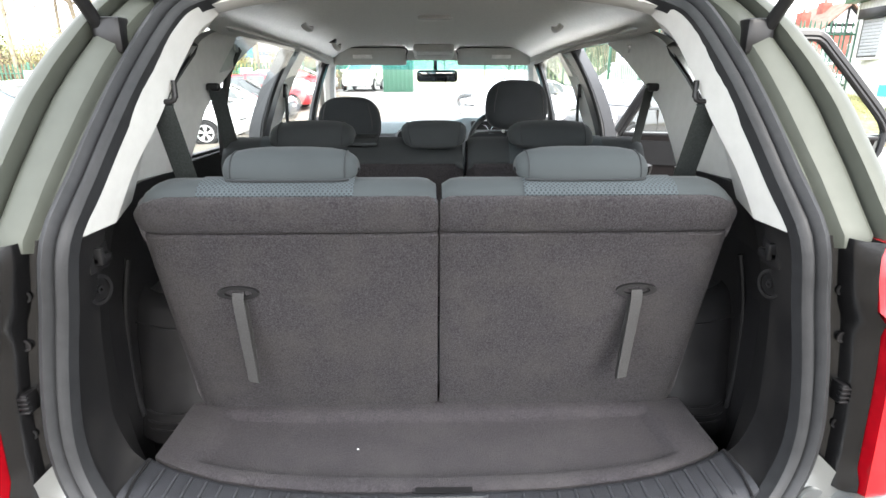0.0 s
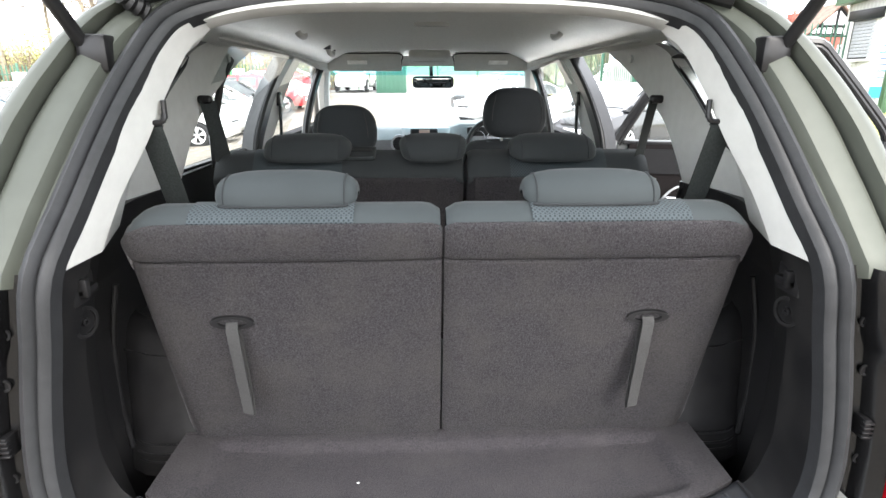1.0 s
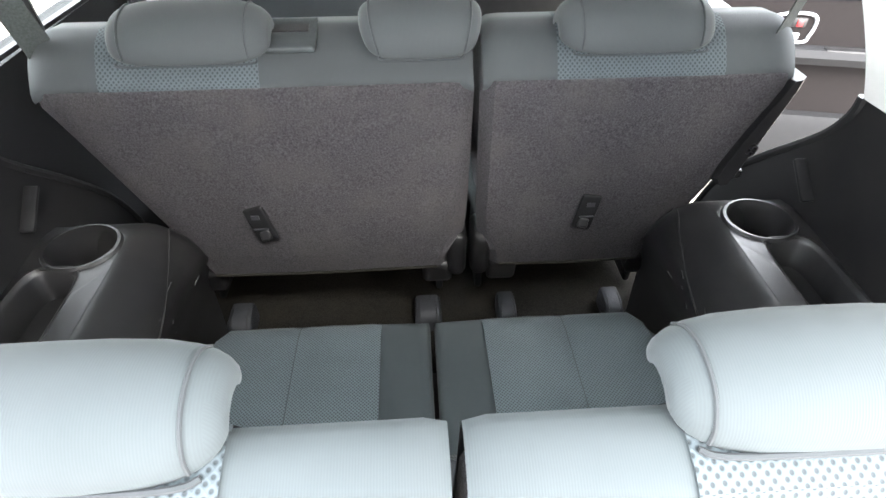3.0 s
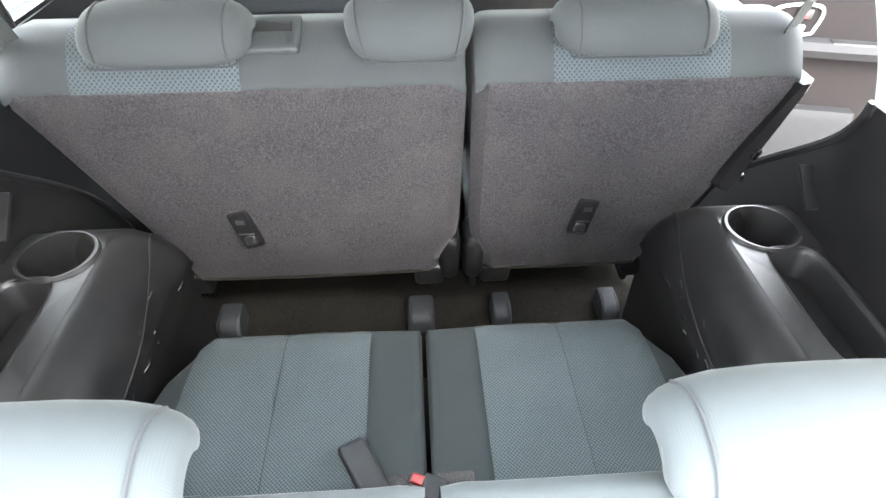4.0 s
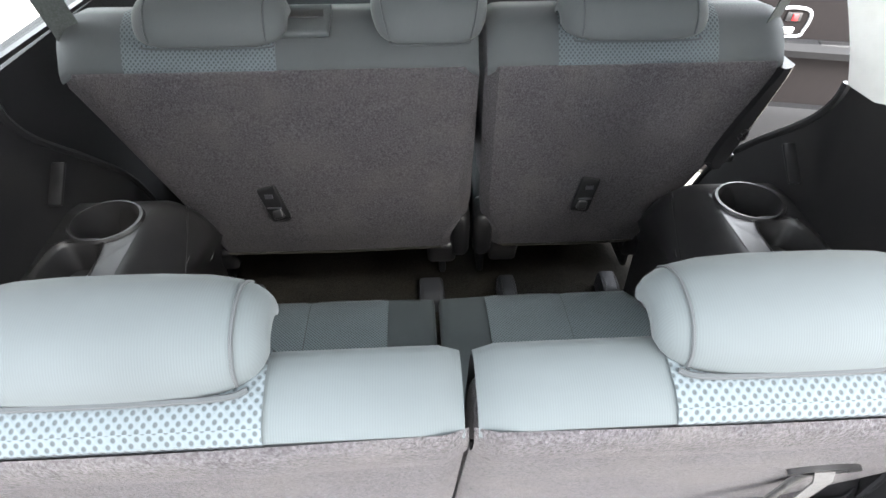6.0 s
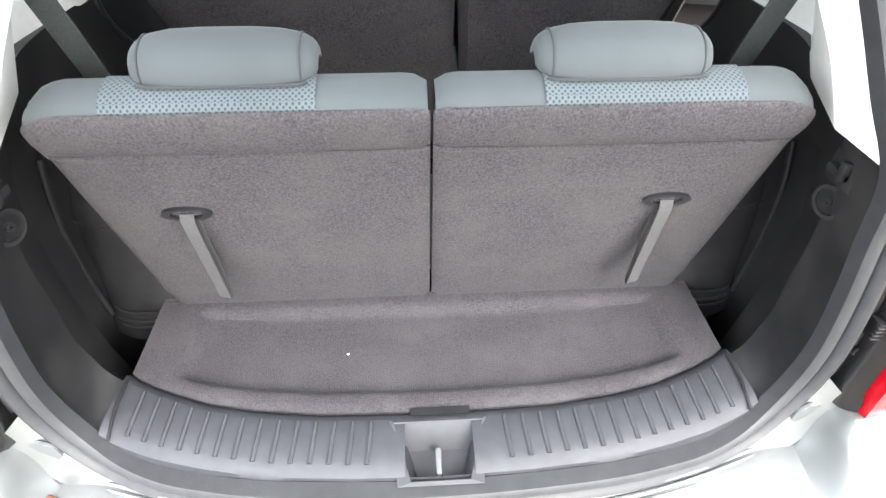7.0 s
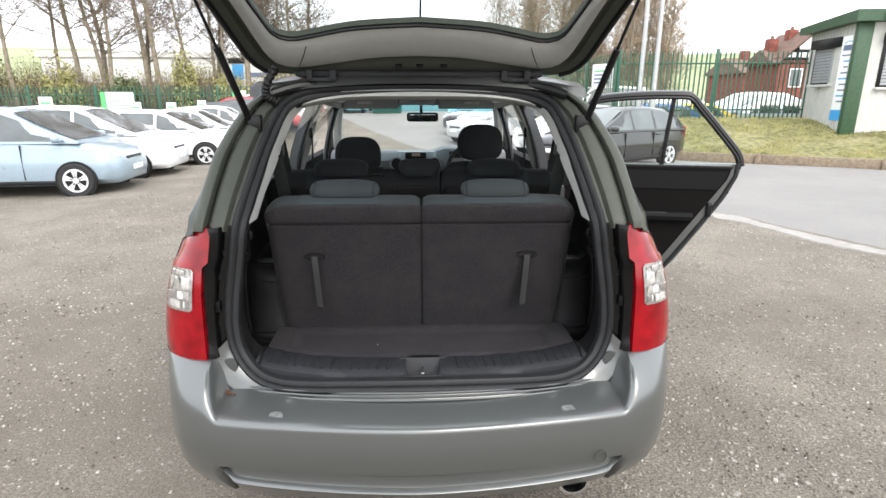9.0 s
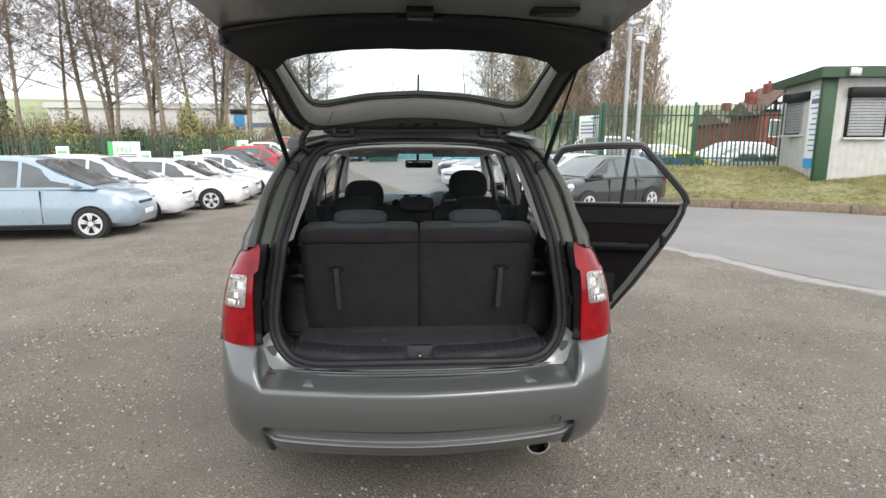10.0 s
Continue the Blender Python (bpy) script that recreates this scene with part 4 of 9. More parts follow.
        part("strut_bracket", box((s * 0.56 - 0.025, 0.385, 1.475), (s * 0.56 + 0.025, 0.43, 1.535), 0.008), SATIN, strut)
    # ribbed cable sleeve beside the hinge
    pts = smooth_path([(-0.50, 0.47, 1.575), (-0.525, 0.44, 1.60), (-0.515, 0.43, 1.64), (-0.49, 0.46, 1.69)], 8)
    rs = [0.012 + 0.004 * (k % 2) for k in range(len(pts))]
    part("cable_sleeve", tube(pts, rs, 10), BLACK, gate)
    # roof aerial
    part("aerial", tube([(0.0, 0.72, 1.69), (0.005, 0.55, 1.93)], [0.006, 0.004], 8), BLACK, car)


# ---- cabin lining ----
def strip(edge_a, edge_b, depth, n=5, m=8):
    """A slab between two edge curves; depth is the vector from its face to its back."""
    a, b = smooth_path(edge_a, m), smooth_path(edge_b, m)
    k = min(len(a), len(b))
    a = [a[round(i * (len(a) - 1) / (k - 1))] for i in range(k)]
    b = [b[round(i * (len(b) - 1) / (k - 1))] for i in range(k)]
    d = Vector(depth)
    rings = []
    for p, q in zip(a, b):
        face = [p.lerp(q, i / n) for i in range(n + 1)]
        rings.append(face + [f + d for f in face[::-1]])
    return loft(rings)


def mx(s, pts):
    return [(s * x, y, z) for x, y, z in pts]


def build_cabin(car):
    for s in (1, -1):
        # rear pillar lining, pale, from the seal to the small side window
        rear = mx(s, [(0.552, 0.2, 1.2), (0.537, 0.252, 1.28), (0.515, 0.31, 1.364), (0.491, 0.376, 1.45), (0.457, 0.448, 1.535), (0.43, 0.488, 1.565), (0.405, 0.505, 1.58)])
        mid = mx(s, [(0.55, 0.3, 1.2), (0.528, 0.34, 1.28), (0.50, 0.40, 1.364), (0.48, 0.45, 1.44), (0.452, 0.5, 1.515), (0.43, 0.53, 1.545), (0.40, 0.545, 1.575)])
        frnt = mx(s, [(0.60, 0.45, 1.205), (0.575, 0.46, 1.28), (0.555, 0.475, 1.35), (0.53, 0.49, 1.41), (0.475, 0.52, 1.50), (0.45, 0.545, 1.53), (0.42, 0.565, 1.57)])
        part("pillar_lining", strip(rear, mid, (s * 0.025, 0.01, 0.0)), TRIM, car, "pale grey plastic rear pillar lining")
        part("pillar_lining", strip(mid, frnt, (s * 0.03, 0.0, 0.0)), TRIM, car)
        # reveal from the pillar's edge out to the small side window
        win_rear = mx(s, [(0.685, 0.60, 1.205), (0.685, 0.60, 1.30), (0.68, 0.585, 1.36), (0.675, 0.60, 1.41), (0.665, 0.65, 1.475), (0.65, 0.68, 1.505), (0.62, 0.68, 1.56)])
        part("window_reveal", strip(frnt, win_rear, (s * 0.02, 0.0, 0.0)), TRIM, car)
        # pillar between the small side window and the door opening
        c_rear = mx(s, [(0.69, 0.60, 1.205), (0.69, 0.64, 1.295), (0.685, 0.69, 1.305), (0.682, 0.76, 1.342), (0.675, 0.893, 1.434), (0.66, 1.034, 1.536), (0.62, 1.1, 1.575)])
        c_frnt = mx(s, [(0.69, 0.925, 1.195), (0.675, 0.95, 1.26), (0.665, 1.02, 1.345), (0.66, 1.1, 1.395), (0.655, 1.17, 1.432), (0.645, 1.33, 1.505), (0.63, 1.48, 1.562)])
        part("door_pillar_lining", strip(c_rear, c_frnt, (s * 0.03, 0.0, 0.0), 8), TRIM, car, "pale grey pillar lining beside the door")
        part("lining_clip", move(disc(0.012, 0.0, 0.006, 16), pose(s * 0.638, 1.27, 1.532, 0, 90, 0)), TRIM, car)
        # outer frame of the small side window and its black rubber edge
        rim = mx(s, [(0.69, 0.605, 1.31), (0.69, 0.66, 1.305), (0.688, 0.70, 1.312), (0.684, 0.765, 1.348), (0.677, 0.897, 1.44), (0.668, 1.025, 1.527), (0.672, 0.86, 1.515), (0.678, 0.70, 1.485), (0.684, 0.61, 1.42), (0.69, 0.59, 1.36)])
        part("window_rubber", tube(smooth_path(rim, 3, True), 0.007, 6, loop=True), SATIN, car)
        bm = bmesh.new()
        bm.faces.new([bm.verts.new((s * (half_width(y, z) - 0.005), y, z)) for y, z in ((0.55, 1.29), (0.80, 1.29), (1.03, 1.5), (0.75, 1.5), (0.58, 1.45))])
        pane = part("quarter_window", bm, GLASS, car, smooth=False)
        pane.visible_shadow = False
        # roof rail above the doors, and painted skin over the pillars
        rail = [(0.56, 0.62, 1.6), (0.6, 0.9, 1.6), (0.615, 1.4, 1.6), (0.62, 2.0, 1.595), (0.61, 2.6, 1.57), (0.6, 2.85, 1.545)]
        part("roof_rail", tube(smooth_path(mx(s, rail), 5), 0.035, 8), TRIM, car)
        part("roof_rail_skin", tube(smooth_path(mx(s, [(x + 0.03, y, z + 0.012) for x, y, z in rail]), 5), 0.04, 8), PAINT, car)
        skin_a = mx(s, [(half_width(y, z) + 0.012 + 0.35 * max(0, z - 1.42), y, z) for y, z in ((0.62, 1.15), (0.66, 1.29), (0.78, 1.33), (0.91, 1.43), (1.04, 1.53), (1.1, 1.57))])
        skin_b = mx(s, [(half_width(y, z) + 0.012 + 0.35 * max(0, z - 1.42), y, z) for y, z in ((0.98, 1.1), (0.99, 1.26), (1.06, 1.345), (1.14, 1.4), (1.3, 1.48), (1.45, 1.57))])
        part("outer_pillar", strip(skin_a, skin_b, (-s * 0.02, 0, 0)), PAINT, car)
        # middle pillar: black outer frame, pale lining inside
        b_rear = mx(s, [(0.72, 1.60, 1.1), (0.70, 1.615, 1.2), (0.69, 1.655, 1.29), (0.665, 1.78, 1.43), (0.635, 1.98, 1.574)])
        b_mid = mx(s, [(0.72, 1.72, 1.1), (0.70, 1.74, 1.19), (0.69, 1.80, 1.275), (0.665, 1.95, 1.43), (0.635, 2.2, 1.576)])
        b_frnt = mx(s, [(0.72, 1.82, 1.1), (0.70, 1.86, 1.19), (0.685, 1.95, 1.275), (0.66, 2.1, 1.43), (0.63, 2.33, 1.576)])
        part("middle_pillar_frame", strip(b_rear, b_mid, (s * 0.05, 0.02, 0)), SATIN, car)
        part("middle_pillar_lining", strip(b_mid, b_frnt, (s * 0.06, 0, 0)), TRIM, car)
        part("middle_pillar_foot", box((min(s * 0.72, s * 0.84), 1.55, 0.32), (max(s * 0.72, s * 0.84), 1.9, 1.12), 0.03), BLACK, car)
        for k in (0.012, 0.034):
            part("door_seal", tube(smooth_path([(x - s * 0.004, y + k, z) for x, y, z in b_rear], 5), 0.008, 6), RUBBER, car)
        # windscreen pillar and front door frame
        a_path = mx(s, [(0.60, 2.78, 1.585), (0.66, 3.05, 1.4), (0.70, 3.3, 1.22), (0.73, 3.5, 1.08)])
        part("front_pillar", tube(smooth_path(a_path, 4), 0.04, 8), TRIM, car)
        part("front_pillar_skin", tube(smooth_path([(x + s * 0.04, y + 0.03, z + 0.02) for x, y, z in a_path], 4), 0.045, 8), PAINT, car)
        part("front_door_frame", tube(smooth_path(mx(s, [(0.675, 2.45, 1.1), (0.665, 2.5, 1.25), (0.64, 2.62, 1.42), (0.615, 2.75, 1.545)]), 4), 0.022, 8), SATIN, car)
        # black side panel round the luggage space
        top = mx(s, [(0.605, 0.385, 1.208), (0.62, 0.45, 1.21), (0.67, 0.62, 1.212), (0.695, 0.93, 1.2)])
        mid = mx(s, [(0.635, 0.375, 1.1), (0.65, 0.46, 1.1), (0.675, 0.64, 1.1), (0.69, 0.97, 1.1)])
        low = mx(s, [(0.648, 0.375, 1.0), (0.66, 0.46, 1.0), (0.675, 0.66, 0.98), (0.69, 1.095, 0.975)])
        part("side_panel", strip(top, mid, (s * 0.02, 0, 0), 6), BLACK, car, "black luggage space side panel")
        part("side_panel", strip(mid, low, (s * 0.02, 0, 0), 6), BLACK, car)
        part("panel_edge", tube(smooth_path(mx(s, [(0.694, 0.93, 1.196), (0.694, 0.935, 1.16), (0.694, 0.974, 1.1), (0.694, 1.096, 0.98), (0.694, 1.185, 0.877), (0.694, 1.245, 0.75), (0.694, 1.32, 0.5)]), 5), 0.009, 8), BLACK, car)
        low2 = mx(s, [(0.66, 0.375, 0.45), (0.665, 0.46, 0.45), (0.675, 0.66, 0.45), (0.69, 1.33, 0.45)])
        wing = mx(s, [(0.655, 0.375, 0.75), (0.663, 0.46, 0.75), (0.675, 0.66, 0.75), (0.691, 1.245, 0.75)])
        belly = mx(s, [(0.652, 0.375, 0.87), (0.662, 0.46, 0.87), (0.675, 0.66, 0.87), (0.691, 1.185, 0.875)])
        for a, b in ((low, belly), (belly, wing), (wing, low2)):
            part("side_panel", strip(a, b, (s * 0.02, 0, 0), 4), BLACK, car)
        # lower pillar cladding beside the seal, with a hook and a round socket
        r0 = mx(s, [(0.555, 0.195, 1.204), (0.573, 0.186, 1.1), (0.588, 0.182, 1.0), (0.60, 0.178, 0.9), (0.598, 0.175, 0.83), (0.588, 0.17, 0.78), (0.565, 0.16, 0.745), (0.54, 0.148, 0.73)])
        r1 = mx(s, [(0.565, 0.3, 1.207), (0.595, 0.30, 1.1), (0.612, 0.30, 1.0), (0.625, 0.31, 0.9), (0.622, 0.3, 0.83), (0.605, 0.29, 0.785), (0.58, 0.275, 0.758), (0.55, 0.262, 0.745)])
        r2 = mx(s, [(0.60, 0.40, 1.21), (0.625, 0.38, 1.1), (0.64, 0.375, 1.0), (0.65, 0.38, 0.9), (0.648, 0.38, 0.82), (0.63, 0.37, 0.72), (0.61, 0.36, 0.66), (0.6, 0.35, 0.6)])
        part("pillar_cladding", strip(r0, r1, (s * 0.02, 0, 0)), LEDGE, car, "charcoal plastic cladding beside the seal")
        part("pillar_cladding", strip(r1, r2, (s * 0.02, 0, 0)), BLACK, car)
        hook = part("bag_hook", box((min(s * 0.565, s * 0.592), 0.262, 1.135), (max(s * 0.565, s * 0.592), 0.30, 1.15), 0.004), SATIN, car)
        part("hook_recess", box((min(s * 0.576, s * 0.59), 0.25, 1.12), (max(s * 0.576, s * 0.59), 0.31, 1.17), 0.006), BLACK, hook)
        part("hook_tip", box((min(s * 0.562, s * 0.578), 0.262, 1.135), (max(s * 0.562, s * 0.578), 0.275, 1.165), 0.003), SATIN, hook)
        sock = part("round_socket", move(disc(0.027, 0.021, 0.008, 28), pose(s * 0.594, 0.288, 1.083, 0, 90, 12 * s)), BLACK, car)
        part("socket_screw", move(disc(0.021, 0.0, 0.004, 20), pose(s * 0.596, 0.289, 1.083, 0, 90, 12 * s)), WELL, sock)
        part("socket_bolt", move(disc(0.007, 0.003, 0.01, 12), pose(s * 0.594, 0.289, 1.083, 0, 90, 12 * s)), SATIN, sock)
        build_ledge(car, s)
        # inner sill and side wall from the ledge to the front
        bm = loft([[(s * x, y, z) for x, z in ((0.70, 0.38), (0.70, 0.6), (0.725, 0.9), (0.735, 1.1), (0.735, 1.2), (0.79, 1.205), (0.80, 1.1), (0.80, 0.38))] for y in ((1.0, 1.3, 1.6) if s < 0 else ())] + ([[(s * x, y, z) for x, z in ((0.70, 0.38), (0.70, 0.6), (0.725, 0.9), (0.735, 1.1), (0.735, 1.195), (0.79, 1.2), (0.80, 1.1), (0.80, 0.38))] for y in (1.9, 2.3, 2.8, 3.3)] if s > 0 else [[(s * x, y, z) for x, z in ((0.70, 0.38), (0.70, 0.6), (0.725, 0.9), (0.735, 1.1), (0.735, 1.195), (0.79, 1.2), (0.80, 1.1), (0.80, 0.38))] for y in (1.9, 2.3, 2.8, 3.3)]))
        part("door_card", bm, DOORGREY, car, "grey inner door panel")
        # wide painted threshold
        part("threshold", box((min(s * 0.66, s * 0.82), 0.98, 0.30), (max(s * 0.66, s * 0.82), 3.3, 0.40), 0.02), CHARCOAL, car)
        # side glass of the closed doors
        spans = [((1.02, 1.7), (1.2, 1.95)), ((1.8, 2.5), (2.05, 2.62))] if s < 0 else [((1.88, 2.5), (2.12, 2.62))]
        for (y0, y1), (t0, t1) in spans:
            bm = bmesh.new()
            bm.faces.new([bm.verts.new((s * (half_width(y, z) - 0.03), y, z)) for y, z in ((y0, 1.19), (y1, 1.19), (t1, 1.57), (t0, 1.57))])
            pane = part("door_window", bm, GLASS, car, smooth=False)
            pane.visible_shadow = False
    # closed side: door window's rear bar
    part("window_bar", tube([(-0.70, 1.22, 1.2), (-0.69, 1.2, 1.3), (-0.665, 1.25, 1.46), (-0.645, 1.31, 1.53)], 0.012, 6, flat=1.4), SATIN, car)
    part("window_seal", tube([(-0.735, 0.97, 1.216), (-0.735, 1.25, 1.212), (-0.735, 1.65, 1.205)], 0.008, 6), SATIN, car)
    # headliner
    rings = []
    for y, top in ((0.535, 1.60), (0.56, 1.622), (0.66, 1.65), (0.8, 1.668), (1.1, 1.69), (1.5, 1.703), (2.0, 1.703), (2.4, 1.685), (2.65, 1.645), (2.8, 1.605)):
        w = lerp(y, (0.5, 0.6, 0.8, 1.1, 2.0, 2.8), (0.41, 0.47, 0.57, 0.61, 0.615, 0.58))
        rings.append([(w * u, y, top - (top - 1.56) * abs(u) ** 4.5) for u in [-1 + 0.1 * k for k in range(21)]])
    bm = loft(rings, closed=False)
    bmesh.ops.solidify(bm, geom=bm.faces[:], thickness=0.008)
    part("headliner", bm, LINER, car, "pale grey fabric headliner")
    # pale trim bar over the tailgate opening
    rows = []
    for k in range(-16, 17):
        x = 0.42 * k / 16
        e = abs(k / 16)
        y, z = 0.512 - 0.012 * e ** 4, 1.598 - 0.032 * e ** 4
        rows.append([(x, y, z), (x, y + 0.03, z - 0.012), (x, y + 0.075, z + 0.0), (x, y + 0.09, z + 0.04), (x, y + 0.02, z + 0.025)])
    part("rear_header", loft(rows), TRIM, car)
    # grab handles, reading lamp, visors, mirror
    for x, y in ((0.51, 1.74), (-0.51, 1.74), (-0.505, 2.42)):
        z = 1.662 if y < 2 else 1.625
        pts = smooth_path([(x, y - 0.085, z + 0.012), (x * 0.985, y - 0.06, z - 0.022), (x * 0.98, y, z - 0.03), (x * 0.985, y + 0.06, z - 0.022), (x, y + 0.085, z + 0.012)], 5)
        grip = part("grab_handle", tube(pts, 0.012, 8), TRIM, car, "pale grey grab handle")
        # End blocks coloured dark to stand for the shaded recess inside the handle.
        for d in (-0.08, 0.08):
            part("handle_recess_shade", box((x - 0.018, y + d - 0.022, z - 0.008), (x + 0.018, y + d + 0.022, z + 0.03), 0.006), CHARCOAL, grip)
    bm = disc(0.075, 0.0, 0.012, 28)
    for v in bm.verts:
        v.co.y *= 0.55
    part("roof_lamp", move(bm, pose(0.01, 1.95, 1.697)), TRIM, car, "oval roof lamp")
    con = part("map_light", move(cushion(0.235, 0.16, 0.045, 0.018), pose(0.01, 2.72, 1.597, -14)), TRIM, car, "pale overhead console")
    for x in (-0.05, 0.07):
        part("light_lens", box((x - 0.045, 2.66, 1.588), (x + 0.045, 2.70, 1.596), 0.003), CLEARLENS, con)
    part("console_lid", box((-0.085, 2.715, 1.57), (0.105, 2.79, 1.585), 0.006), TRIM, con)
    for s in (1, -1):
        vis = part("sun_visor", move(cushion(0.43, 0.15, 0.026, 0.012), pose(s * 0.365, 2.73, 1.574, -38)), TRIM, car, "pale folded sun visor")
        part("visor_label", move(box((-0.055, -0.03, -0.0175), (0.055, 0.0, -0.0145), 0.0), pose(s * 0.4, 2.725, 1.571, -38)), WHITEMARK, vis)
        part("visor_edge", tube(smooth_path([pose(s * 0.365, 2.73, 1.574, -38) @ Vector(p) for p in ((-0.205, 0.07, -0.004), (-0.214, 0.0, -0.004), (-0.205, -0.07, -0.006), (0, -0.075, -0.008), (0.205, -0.07, -0.006), (0.214, 0.0, -0.004), (0.205, 0.07, -0.004))], 5), 0.004, 6), BLACK, vis)
    mir = part("rear_view_mirror", move(cushion(0.245, 0.045, 0.07, 0.022), pose(0.03, 2.78, 1.462, 11, 0, -6)), SATIN, car, "black rear-view mirror")
    part("mirror_glass", move(box((-0.108, -0.026, -0.026), (0.108, -0.0235, 0.026), 0.001), pose(0.03, 2.78, 1.462, 11, 0, -6)), MIRROR, mir)
    part("mirror_stem", tube([(0.02, 2.79, 1.50), (0.02, 2.83, 1.56)], 0.012, 8), SATIN, mir)
    # windscreen
    rings = []
    for y, z, w in ((2.78, 1.6, 0.59), (3.0, 1.45, 0.65), (3.25, 1.27, 0.69), (3.45, 1.12, 0.72)):
        rings.append([(w * u, y + 0.05 * (1 - u * u), z) for u in [-1 + 0.2 * k for k in range(11)]])
    pane = part("windscreen", loft(rings, closed=False), GLASS, car)
    band = []
    for y, z, w in ((2.774, 1.598, 0.585), (2.85, 1.546, 0.607), (2.915, 1.502, 0.626)):
        band.append([(w * u, y + 0.05 * (1 - u * u) - 0.008, z) for u in [-1 + 0.2 * k for k in range(11)]])
    part("shade_band", loft(band, closed=False), SHADEBAND, pane, "blue-green tinted band along the top").visible_shadow = False
    rows = []
    for k in range(-12, 13):
        x = 0.57 * k / 12
        low = 1.55 - 0.012 * abs(k / 12) ** 3
        rows.append([(x, 2.772, 1.606), (x, 2.778, low + 0.014), (x, 2.786, low), (x, 2.798, low + 0.004), (x, 2.8, 1.606)])
    part("front_header", loft(rows), LINER, car, "pale lining over the windscreen")
    pane.visible_shadow = False
    # cabin floor
    part("cabin_floor", box((-0.7, 0.95, 0.33), (0.7, 3.4, 0.42), 0.02), FLOORMAT, car, "worn dark cabin carpet")
    part("luggage_pan", box((-0.66, 0.2, 0.42), (0.66, 0.95, 0.5), 0.01), BLACK, car)
    build_scuff_plate(car)


def hole_ring(rect, hole, z):
    """Top face between a rectangle (x0, y0, x1, y1) and a closed hole inside it."""
    x0, y0, x1, y1 = rect
    cx = sum(p[0] for p in hole) / len(hole)
    cy = sum(p[1] for p in hole) / len(hole)
    outer = []
    for hx, hy in hole:
        dx, dy = hx - cx, hy - cy
        t = min(((x1 - cx) / dx) if dx > 1e-9 else ((x0 - cx) / dx) if dx < -1e-9 else 1e9,
                ((y1 - cy) / dy) if dy > 1e-9 else ((y0 - cy) / dy) if dy < -1e-9 else 1e9)
        outer.append([cx + dx * t, cy + dy * t])
    for qx in (x0, x1):
        for qy in (y0, y1):
            near = min(outer, key=lambda p: (p[0] - qx) ** 2 + (p[1] - qy) ** 2)
            near[0], near[1] = qx, qy
    return [(px, py, z - 0.16 * lerp(py, (0.94, 0.98, 1.01), (0.0, 0.06, 0.18))) for px, py in outer]


